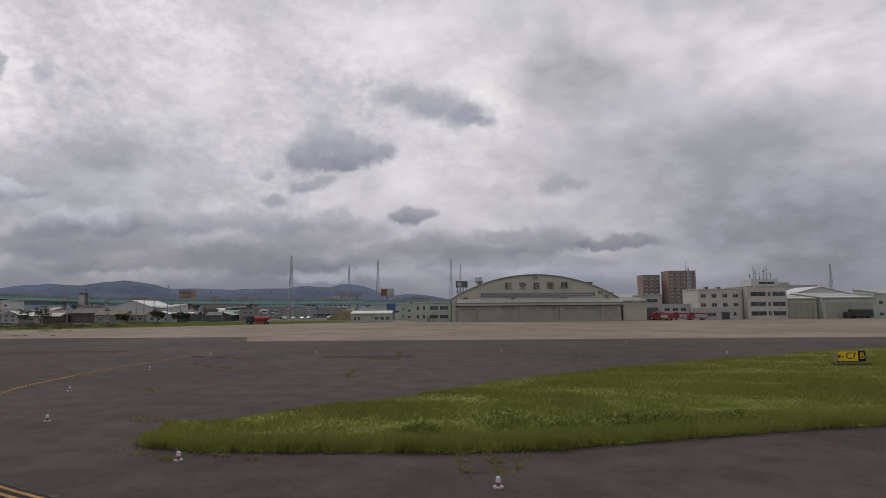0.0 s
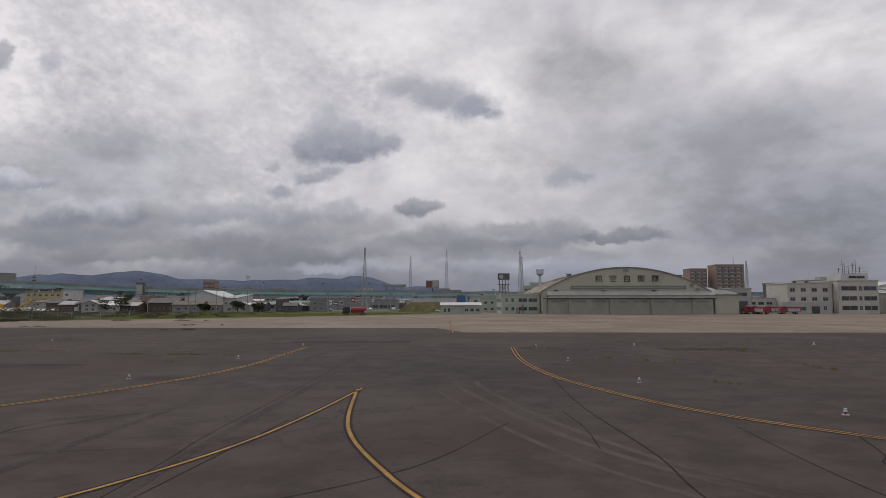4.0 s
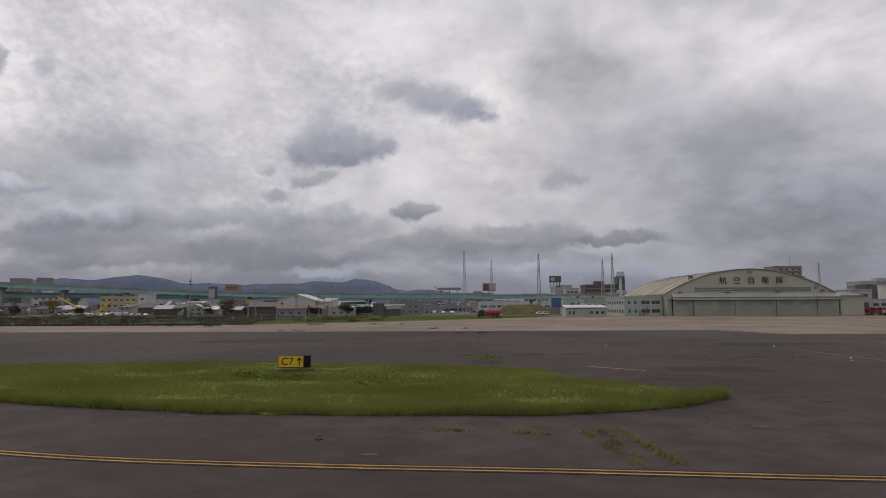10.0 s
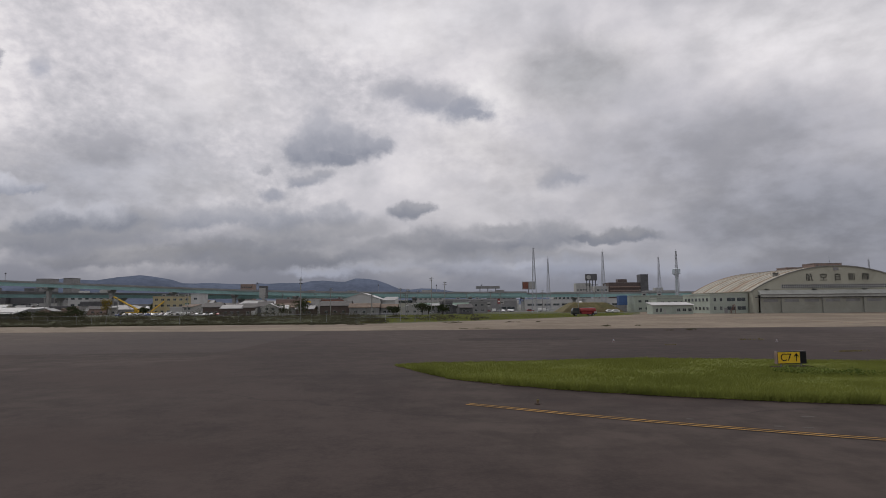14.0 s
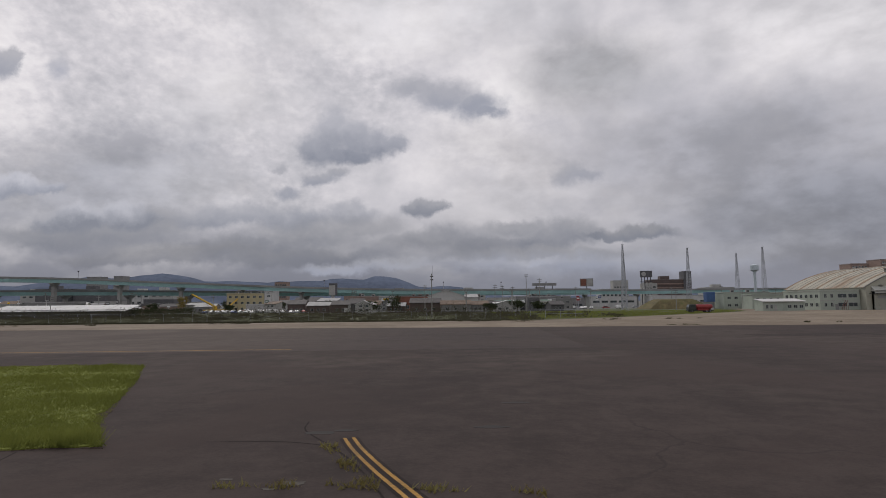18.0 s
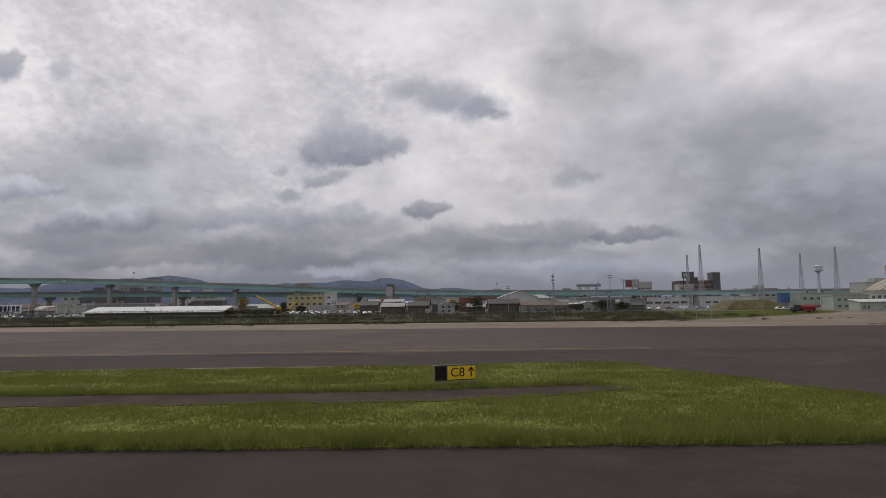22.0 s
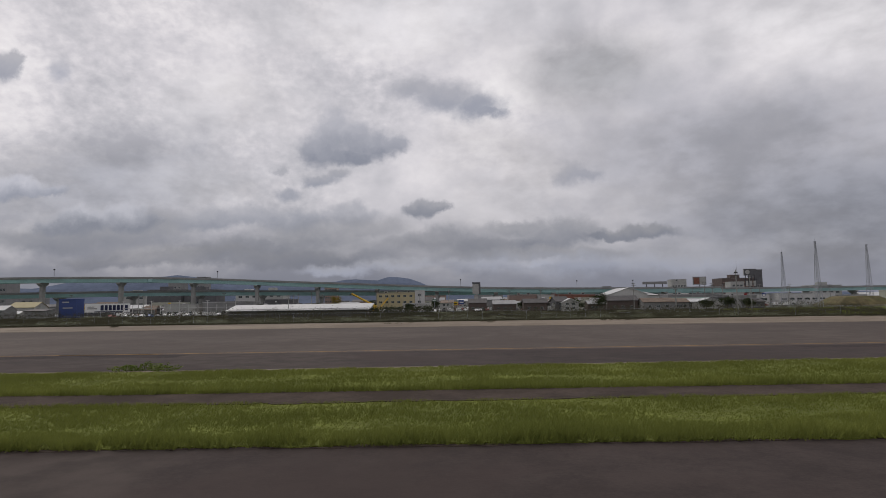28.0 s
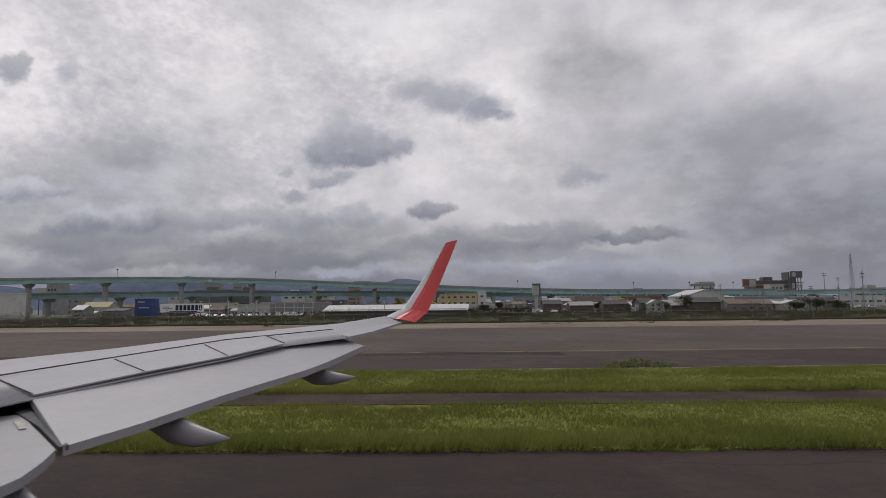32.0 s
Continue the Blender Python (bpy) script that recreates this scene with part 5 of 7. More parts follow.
deck_run("lower_viaduct", "lower teal-girdered expressway viaduct running behind the town", LOWER, 11.0)


def road_lamp(x):
    i = int(np.argmin(abs(ux - x)))
    e = thing("road_lamp", "slim grey lamp post on the viaduct parapet", "street lamp", (ux[i], uy[i] - 4.3, uz[i]), group="viaduct lamps")
    part("post", bar((0, 0, 0.0), (0, 0, 5.0), 0.14), M["steel"], e)
    part("camera_box", box(-0.35, -0.35, 4.2, 0.35, 0.35, 5.0), M["dark_steel"], e)


for x in (-492, -404, -240, -160, -120, -90):
    road_lamp(x)
i = int(np.argmin(abs(ux + 440)))
e = thing("gantry_sign", "teal road sign hung on the viaduct side", "sign", (ux[i], uy[i] - 4.6, uz[i] - 3.0))
part("panel", box(-3.2, -0.15, 0, -0.4, 0, 1.6), M["teal"], e)
part("panel", box(0.4, -0.15, 0, 3.2, 0, 1.6), M["teal"], e)
part("beam", bar((-3.4, 0.1, 1.7), (3.4, 0.1, 1.7), 0.12), M["steel"], e)


# ------------------------------------------------------------ vehicles
def wheel_at(e, x, y, r, w=0.25):
    t = part("wheel", bar((x, y - w / 2, r), (x, y + w / 2, r), r, n=14), M["tyre"], e, "black rubber wheel")
    part("rim", bar((x, y - w / 2 - 0.01, r), (x, y + w / 2 + 0.01, r), r * 0.55, n=10), M["rim"], t)


PAINT = {k: mat("car_paint_" + k, c, 0.3, 0.1, 0.04, 1, 4, spec=0.6) for k, c in (("white", (0.75, 0.75, 0.75)), ("silver", (0.4, 0.41, 0.42)), ("black", (0.03, 0.03, 0.035)), ("blue", (0.05, 0.09, 0.25)), ("grey", (0.14, 0.14, 0.15)), ("wine", (0.25, 0.03, 0.03)))}


def car(colour, van=False):
    kind = "van" if van else "car"
    e = thing("parked_" + kind, f"{colour} parked {kind} in an open lot", kind, group="parked cars")
    L, W_, H_ = (4.6, 1.75, 1.95) if van else (4.3, 1.7, 1.45)
    if van:
        prof = [(0, 0.35), (L, 0.35), (L, 1.0), (L - 0.5, 1.15), (L - 1.0, H_), (0.1, H_), (0, 1.2)]
        cab = [(L - 1.75, 1.2), (L - 0.62, 1.2), (L - 1.02, H_ - 0.14), (L - 1.75, H_ - 0.14)]
    else:
        prof = [(0, 0.32), (L, 0.32), (L, 0.75), (L - 0.9, 0.92), (L - 1.6, H_), (0.95, H_), (0.25, 0.95), (0, 0.85)]
        cab = [(0.65, 0.96), (L - 1.15, 0.96), (L - 1.68, H_ - 0.08), (1.05, H_ - 0.08)]
    bm = slab_xz(prof, 0, W_)
    bmesh.ops.bevel(bm, geom=bm.edges[:], offset=0.06, segments=1, affect="EDGES")
    part("body", bm, PAINT[colour], e)
    part("side_glass", slab_xz(cab, -0.012, W_ + 0.012), M["glass"], e)
    for x in (0.8, L - 0.85):
        for y in (0.1, W_ - 0.1):
            wheel_at(e, x, y, 0.31, 0.2)
    part("bumper", box(-0.06, 0.1, 0.35, 0.02, W_ - 0.1, 0.6), M["dark_steel"], e)
    part("headlight", box(L - 0.02, 0.12, 0.62, L + 0.02, 0.45, 0.75), M["lamp_glass"], e)
    part("headlight", box(L - 0.02, W_ - 0.45, 0.62, L + 0.02, W_ - 0.12, 0.75), M["lamp_glass"], e)
    return e


KITS = [car("white"), car("silver"), car("black"), car("white", True), car("blue"), car("grey"), car("wine")]
spots = []
pick = random.Random(5)
for x0, x1, y, dxy in ((-289, -203, 318, 2.9), (-286, -206, 333, 3.4), (-262, -200, 300, 4.2), (-407, -352, 279, 3.2), (-470, -440, 300, 4.5), (-284, -210, 296, 3.6), (-404, -350, 268, 3.6), (-130, -60, 330, 5.0)):
    x = x0
    while x < x1:
        if pick.random() < 0.8:
            spots.append((x, y + pick.uniform(-0.5, 0.5), pick.choice((90, 90, 90, 270, 84))))
        x += dxy
for x, y, a in ((-41, 285, 4), (-35, 285.5, 180), (-96, 340, 0), (-88, 342, 0), (-80, 345, 90), (-104, 330, 0), (-70, 350, 0), (-61, 352, 20), (-52, 352, 0), (-44, 356, 0), (-185, 290, 0), (-177, 291, 0), (-122, 306, 0), (-128, 309, 0), (-116, 306, 90)):
    spots.append((x, y, a))
used = set()
for k, (x, y, a) in enumerate(spots):
    kit = 0 if k in (len(spots) - 15, len(spots) - 14) else pick.choice((0, 0, 0, 1, 1, 2, 3, 3, 4, 5, 6))
    if kit not in used:
        used.add(kit)
        KITS[kit].matrix_basis = pose(x, y, 0, 0, 0, a)
    else:
        copy_thing(KITS[kit], pose(x, y, 0, 0, 0, a))
for k, kit in enumerate(KITS):
    if k not in used:
        kit.matrix_basis = pose(-240 + 4 * k, 345, 0, 0, 0, 90)


def fuel_truck(at, turn=0):
    e = thing("fuel_truck", "red airfield fuel truck with a dark cab", "truck", at, turn)
    part("chassis", box(0, 0.3, 0.6, 8.9, 2.2, 0.9), M["dark_steel"], e)
    bm = slab_xz([(0.1, 0.9), (2.6, 0.9), (2.6, 2.9), (0.6, 2.9), (0.15, 1.9)], 0.05, 2.45)
    bmesh.ops.bevel(bm, geom=bm.edges[:], offset=0.08, segments=1, affect="EDGES")
    c = part("cab", bm, M["olive"], e, "dark cab")
    part("windscreen", slab_xz([(0.12, 1.95), (0.3, 1.95), (0.62, 2.75), (0.46, 2.75)], 0.25, 2.25), M["glass"], c)
    part("side_glass", box(0.8, 0.02, 1.9, 2.2, 2.48, 2.65), M["glass"], c)
    rings = []
    for x in (3.0, 3.3, 8.3, 8.6):
        r = 1.0 if x in (3.0, 8.6) else 1.15
        rings.append([(x, 1.25 + 1.05 * r * math.cos(a), 1.95 + 0.85 * r * math.sin(a)) for a in np.linspace(0, 2 * math.pi, 16, endpoint=False)])
    part("tank", loft(rings), M["red"], e, "red oval tank")
    part("tank_walk", box(3.5, 0.8, 2.88, 8.2, 1.7, 2.98), M["steel"], e)
    for x in (3.4, 5.3):
        part("locker", box(x, 0.1, 0.75, x + 1.8, 2.4, 1.35), M["red"], e)
    part("hose_box", box(7.9, 0.15, 0.9, 8.9, 2.35, 1.7), M["offwhite"], e)
    for x in (1.3, 6.4, 7.6):
        for y in (0.3, 2.2):
            wheel_at(e, x, y, 0.5, 0.35)
    return e


fuel_truck((-72.6, 213.4, 0.0), 2)


def fire_engine(at, turn, label="red airfield fire engine parked beside the hangar"):
    e = thing("fire_engine", label, "fire engine", at, turn, "fire engines")
    bm = slab_xz([(0, 0.7), (2.2, 0.7), (2.2, 3.0), (0.5, 3.0), (0.0, 2.2)], 0, 2.5)
    bmesh.ops.bevel(bm, geom=bm.edges[:], offset=0.1, segments=1, affect="EDGES")
    c = part("cab", bm, M["red"], e)
    part("windscreen", slab_xz([(-0.01, 2.1), (0.2, 2.1), (0.55, 2.9), (0.4, 2.9)], 0.2, 2.3), M["glass"], c)
    part("side_glass", box(0.7, -0.02, 2.0, 1.9, 2.52, 2.75), M["glass"], c)
    part("body", box(2.3, 0.02, 0.8, 7.2, 2.48, 2.8, bevel=0.06), M["red"], e)
    for k in range(3):
        part("locker_door", box(2.5 + k * 1.55, -0.02, 1.0, 3.9 + k * 1.55, 0.02, 2.2), M["steel"], e)
    part("roof_monitor", bar((1.2, 1.25, 3.0), (2.4, 1.25, 3.5), 0.12), M["steel"], e)
    part("ladder", box(3.0, 0.7, 2.85, 7.0, 1.3, 3.0), M["steel"], e)
    part("light_bar", box(0.6, 0.4, 3.0, 0.9, 2.1, 3.2), M["blue"], e)
    part("bumper", box(-0.2, 0.1, 0.5, 0.1, 2.4, 0.9), M["offwhite"], e)
    for x in (1.2, 5.6):
        for y in (0.2, 2.3):
            wheel_at(e, x, y, 0.55, 0.35)
    return e


f = fire_engine((82.0, 231.4, 0.0), -80)
fire_engine((80.6, 233.0, 0.0), 0)
copy_thing(f, pose(89.5, 236.0, 0, 0, 0, -24))
copy_thing(f, pose(94.2, 232.5, 0, 0, 0, -8))
e = thing("dark_truck", "dark canvas-covered truck parked before the small hangar", "truck", (161, 240, 0))
part("cab", box(0, 0, 0.7, 1.8, 2.3, 2.6, bevel=0.1), M["olive"], e)
part("cargo_cover", box(2.0, 0, 0.8, 11.0, 2.4, 3.6, bevel=0.25), M["olive"], e)
for x in (1.0, 4.5, 7.0, 9.6):
    for y in (0.15, 2.2):
        wheel_at(e, x, y, 0.5, 0.3)
e = thing("white_truck", "white box truck parked among houses", "truck", (-205, 268, 0), -8)
part("cab", box(0, 0, 0.6, 1.7, 2.2, 2.5, bevel=0.1), M["white"], e)
part("windscreen", box(-0.02, 0.2, 1.5, 0.05, 2.0, 2.3), M["glass"], e)
part("cargo_box", box(1.9, 0, 0.9, 7.5, 2.3, 3.6, bevel=0.04), M["offwhite"], e)
for x in (0.9, 5.6):
    for y in (0.15, 2.05):
        wheel_at(e, x, y, 0.42, 0.3)
e = thing("mobile_crane", "yellow mobile crane with its boom lowered", "crane", (-291, 338, 0), 180)
part("carrier", box(-2, -1.3, 0.7, 8, 1.3, 1.8, bevel=0.1), M["crane"], e)
part("cab", box(1.0, -1.2, 1.8, 3.0, 1.2, 3.8, bevel=0.1), M["crane"], e)
part("boom", bar((1.5, 0, 3.2), (15.5, 0, 10.6), 0.55, n=4), M["crane"], e, "yellow telescopic boom")
part("boom_tip", bar((15.5, 0, 10.6), (16.4, 0, 9.8), 0.3, n=4), M["dark_steel"], e)
part("boom_strut", bar((4, 0, 1.9), (8, 0, 6.4), 0.2), M["steel"], e)
for x in (-1.0, 1.2, 5.0, 7.0):
    for y in (-1.2, 1.2):
        wheel_at(e, x, y, 0.6, 0.4)
e = thing("mobile_crane", "smaller yellow crane beside the pale yellow building", "crane", (-293, 352, 0), 60)
part("carrier", box(-2, -1.2, 0.6, 5, 1.2, 1.8, bevel=0.1), M["crane"], e)
part("boom", bar((1.0, 0, 2.0), (10.0, 0, 8.2), 0.45, n=4), M["crane"], e)
for x in (-1.0, 4.0):
    for y in (-1.1, 1.1):
        wheel_at(e, x, y, 0.55, 0.4)

# ------------------------------------------------------------ the town behind the fence
yb = block("yellow_building", "pale yellow three-storey building with small windows", "building", -295, -272, 360, 12, 10.8, "yellow_wall", 0, 0)
for z in (1.2, 4.8, 8.4):
    for k in range(6):
        window(yb, 1.8, 1.3, 2.2 + k * 3.7, -0.004, z)
block("white_annex", "narrow white end block of the yellow building", "building", -271.8, -266.5, 360, 12, 12.0, "white", 3, 1, (1.8, 1.3))
block("lot_canopy", "white flat canopy over a car lot", "canopy", -278, -262, 346, 7, 4.2, "offwhite", 0, 0, roof_mat="sheet_roof")
sh = block("long_shed", "long low shed with a white sloping sheet roof", "shed", -333, -279, 225.5, 9, 3.0, "dark_wall", 0, 0, roof_mat="grey_roof", parapet=0, turn=-3.0)
part("sloping_roof", slab_yz([(-1.2, 2.5), (8.5, 4.7), (8.5, 4.9), (-1.2, 2.75)], -0.8, 55), M["sheet_roof"], sh, "white sheet roof")
for k in range(1, 12):
    part("roof_seam", slab_yz([(-1.22, 2.76), (8.5, 4.91), (8.5, 4.96), (-1.22, 2.81)], k * 4.6 - 0.03, k * 4.6 + 0.03), M["sheet_roof"], sh)
block("white_warehouse", "plain white windowless warehouse wall", "warehouse", -560, -494, 262, 20, 12.0, "white", 0, 0, roof_mat="sheet_roof")
# car dealer: white sign board, blue board, rows of white posts
e = thing("dealer_sign", "long white sign board with a dark lettering bar", "sign", (-432.0, 291.5, 0), 14)
part("board", box(0, 0, 2.4, 20.6, 0.5, 6.7), M["sign_white"], e)
NAVY = mat("navy_bar", (0.03, 0.035, 0.075), 0.7, spec=0.2)
for k in range(7):
    part("lettering_bar", box(7.2 + 1.86 * k, -0.06, 3.3, 8.62 + 1.86 * k, -0.003, 6.0), NAVY, e)
part("lettering_bar", box(4.4, -0.06, 2.55, 17.6, -0.003, 2.95), NAVY, e)
part("small_bar", box(1.2, -0.06, 4.0, 5.6, -0.003, 4.5), M["grey_wall"], e)
part("small_bar", box(1.2, -0.06, 4.9, 4.2, -0.003, 5.3), M["grey_wall"], e)
for x in (1, 7, 13.5, 19.5):
    part("post", bar((x, 0.6, 0), (x, 0.6, 6.4), 0.12), M["steel"], e)
bl = block("blue_shop", "blue panelled shop front with pale bars", "shop", -443.5, -434.6, 289, 6, 8.9, "blue", 0, 0, roof_mat="blue")
part("sign_bar", box(1.5, -0.06, 7.4, 5.0, -0.003, 8.0), M["offwhite"], bl)
part("sign_bar", box(2.0, -0.06, 4.6, 7.0, -0.003, 5.1), M["offwhite"], bl)
lot = thing("lot_pergola", "white steel posts and beams of a car lot", "frame", (-408, 284, 0))
for k in range(13):
    part("post", bar((k * 4.6, 0, 0), (k * 4.6, 0, 5.6 if k % 3 else 7.6), 0.16), M["white"], lot)
    if k % 3 == 0:
        part("lamp_arm", box(k * 4.6 - 0.9, -0.1, 7.4, k * 4.6 + 0.9, 0.1, 7.6), M["white"], lot)
part("beam", box(-0.3, -0.12, 4.0, 55.6, 0.12, 4.25), M["white"], lot)
part("beam", box(-0.3, -0.12, 2.2, 55.6, 0.12, 2.35), M["white"], lot)
block("dealer_office", "white low dealer office with windows", "office", -394, -378, 296, 9, 5.6, "offwhite", 1, 4, (2.0, 1.3))
block("dealer_hall", "grey low hall behind the car lot", "hall", -376, -350, 300, 10, 6.5, "grey_wall", 1, 6, (2.2, 1.4), roof_mat="sheet_roof")
block("tan_house", "tan gabled house below the viaduct", "house", -478, -464, 300, 10, 8.0, "offwhite", 1, 3, roof="gable_side", roof_mat="yellow_wall")
# tall dark pylon sign
e = thing("pylon_sign", "tall pylon sign with a dark frame and pale panel", "sign", (-234, 379, 0))
part("pylon", box(-1.0, 0, 0, 1.0, 0.8, 12), M["offwhite"], e)
part("panel", box(-2.4, -0.3, 9.8, 1.6, 1.0, 17.2), M["offwhite"], e)
part("dark_edge", box(1.6, -0.4, 9.6, 2.7, 1.1, 17.4), M["dark_wall"], e)
part("dark_top", box(-2.5, -0.42, 16.2, 1.6, 1.1, 17.4), M["dark_wall"], e)
# low brick and tile fronts of the shopping street
block("brown_shop", "low brown-tiled shop with a wide front", "shop", -216, -200, 345, 12, 8.2, "brown_wall", 1, 3, (3.4, 2.4), base=1.0)
block("cream_shop", "low cream shop beside the brown one", "shop", -199.6, -190.2, 343, 12, 7.8, "offwhite", 1, 2, (3.0, 2.2))
block("brick_shop", "dark red brick shop with a flat roof", "shop", -189.8, -166, 346, 12, 8.0, "brick", 1, 6, (2.2, 2.0))
block("grey_shed", "grey sheet shed with a lean roof", "shed", -232, -221, 330, 9, 7.5, "grey_wall", 0, 0, roof="lean")
block("white_gable_hall", "white gabled warehouse hall", "warehouse", -169, -150.5, 300, 26, 10.6, "white", 0, 0, roof="gable_front", roof_mat="sheet_roof")
wl = block("white_lean_hall", "white sheet-clad hall with small low windows", "warehouse", -150.2, -143.6, 304, 24, 8.8, "white", 1, 3, (1.1, 1.1), roof="lean", roof_mat="grey_roof", base=0.8)
for x0, x1, y, h, rm, lab in ((-176, -162, 277, 7.0, "tile_roof", "old wooden house with a dark tiled roof"), (-161.5, -148, 271, 5.6, "brown_roof", "low old house with a weathered brown roof"), (-147.6, -140, 274, 5.2, "brown_roof", "small shed with a rusty brown roof"),
                              (-186, -178, 272, 4.8, "grey_roof", "small cottage with a grey roof"), (-214, -203, 283, 6.2, "tile_roof", "old house with dark tiles beside trees"), (-228, -217, 292, 5.6, "grey_roof", "low house with a grey sheet roof"),
                              (-240, -231, 300, 6.8, "tile_roof", "two-storey house with dark tiles"), (-205, -193, 300, 6.0, "brown_roof", "small house with a brown roof")):
    block("old_house", lab, "house", x0, x1, y, 8.5, h * 0.92, "grey_wall" if int(x0) % 2 else "brown_dark", 1, 3, (1.4, 1.1), roof="gable_side", roof_mat=rm, group="old houses")
gr = block("green_canopy", "open shed with a green sheet roof", "shed", -133, -104, 326, 10, 3.0, "dark_wall", 0, 0, roof_mat="grey_roof", parapet=0)
part("green_roof", slab_yz([(-2.5, 3.2), (8, 5.3), (8, 5.5), (-2.5, 3.45)], -0.8, 29.8), M["green_roof"], gr, "green sheet roof")
for x in (0.4, 7, 14, 21, 28.4):
    part("post", bar((x, -2.2, 0), (x, -2.2, 3.2), 0.12), M["steel"], gr)
block("grey_warehouse", "long plain grey warehouse with a pale roof edge", "warehouse", -119, -86, 362, 22, 7.3, "grey_wall", 0, 0, roof_mat="sheet_roof")
# behind the masts
block("white_works", "white two-storey works building with dark window bands", "building", -62, -30, 418, 16, 7.0, "white", 1, 5, (4.6, 1.5), base=3.0)
block("white_works", "wide low white works hall", "building", -14, 26, 436, 16, 7.4, "white", 1, 7, (3.6, 1.3), base=3.0)
block("parking_deck", "grey open parking deck with dark bays", "car park", -100, -70, 400, 16, 6.2, "grey_wall", 1, 5, (5.2, 1.7))
block("cream_works", "cream works building near the hangar", "building", 28, 62, 380, 14, 8.0, "cream", 2, 6, (2.4, 1.3))
block("mint_barracks", "pale green two-storey barracks with windows", "building", -24, -2, 296, 12, 7.6, "mint", 2, 6, (1.6, 1.2))
block("mint_barracks", "pale green low barracks behind the hut", "building", -20, 0, 276, 10, 6.2, "mint", 2, 6, (1.4, 1.1))
e = thing("storage_tank", "blue square storage tank on a dark stand", "tank", (-30.5, 300, 0))
part("tank", box(0, 0, 3.4, 4.2, 4, 8.2, bevel=0.1), M["blue_tank"], e)
part("stand", box(-1.8, 0.2, 0, 3.8, 3.8, 3.4), M["grey_wall"], e)
for z in (4.6, 6.0, 7.2):
    part("rib", box(-0.04, -0.06, z, 4.24, -0.003, z + 0.12), M["blue_tank"], e)


def mound():
    bm = bmesh.new()
    bmesh.ops.create_grid(bm, x_segments=40, y_segments=26, size=1.0)
    for v in bm.verts:
        x, y = v.co.x, v.co.y
        d = max(abs(x) ** 1.6, abs(y) ** 1.6)
        h = min(1.0, max(0.0, (1.0 - d) * 1.55))
        v.co = (x * 15.5, y * 12, h * 4.9 + 0.25 * h * noise.noise((x * 6, y * 6, 1)) - 0.05)
    ob = obj("earth_mound", bm, mat("dry_grass_mound", (0.115, 0.095, 0.045), 0.95, 0, 0.35, 0.3, 3, 0.5, (0.075, 0.085, 0.03), 0.15))
    ob.matrix_basis = pose(-45, 306, 0)
    tagged(ob, "low grassy earth mound with brown slopes", "mound")


mound()


# billboards and taller blocks in the distance
def billboard(label, x, y, w, z0, z1, board, legs=2, turn=0):
    e = thing("billboard", label, "billboard", (x, y, 0), turn, "billboards")
    part("board", box(0, 0, z0, w, 1.2, z1), M[board], e)
    for k in range(legs):
        part("leg", bar((w * (k + 0.5) / legs, 0.6, 0), (w * (k + 0.5) / legs, 0.6, z0), 0.35), M["dark_steel"], e)
    return e


b = billboard("dark billboard seen from behind on a tall frame", 8.4, 534, 10.5, 24.8, 30.6, "dark_wall", 4)
part("frame", box(-0.4, -0.3, 20.5, 10.9, 1.4, 21.0), M["dark_steel"], b)
part("side_panel", box(-0.15, 0.1, 25.2, -0.003, 1.1, 30.2), M["offwhite"], b)
bm = bmesh.new()
bmesh.ops.create_cone(bm, cap_ends=True, segments=20, radius1=2.0, radius2=2.0, depth=0.1, matrix=Matrix.Translation((3.0, -0.06, 27.7)) @ Matrix.Rotation(radians(90), 4, "X"))
part("round_panel", bm, M["offwhite"], b, "pale round emblem panel")
for x in (1.2, 4.5, 7.8):
    part("small_board", box(x, -0.35, 15.5, x + 2.0, -0.05, 20.0), M["offwhite"], b)
b = billboard("grey billboard with red and white panels", -54.5, 488, 10.6, 16.2, 22.6, "grey_wall", 1)
part("red_panel", box(0.4, -0.08, 16.8, 5.0, -0.003, 22.0), M["brick"], b)
part("white_panel", box(5.4, -0.08, 16.8, 10.0, -0.003, 22.0), M["offwhite"], b)
billboard("small billboard frame above the viaduct", -92, 499, 20, 17.4, 19.6, "grey_wall", 3)
hb = block("hotel_block", "wide dark grey-brown hotel block with balconies", "building", 100, 152, 790, 30, 31, "brown_dark", 0, 0)
for k in range(5):
    part("balcony_band", box(1, -1.2, 4 + k * 5.2, 42, -0.003, 5.6 + k * 5.2), M["brown_wall"], hb)
part("stair_tower", box(42, -2, 0, 52, 14, 42), M["dark_wall"], hb)
part("roof_house", box(14, 6, 31.2, 26, 16, 36), M["brown_dark"], hb)
block("red_sign_block", "white office block behind the viaduct", "building", -2, 26, 640, 20, 16.5, "white", 2, 6, (3, 2))
block("tan_block", "tan block with a yellow roof sign", "building", 94, 118, 960, 18, 36, "offwhite", 3, 5, (3, 2))
block("tan_tower", "pale block above the roofs", "building", 44, 58, 640, 14, 22, "offwhite", 4, 3, (2.6, 2))


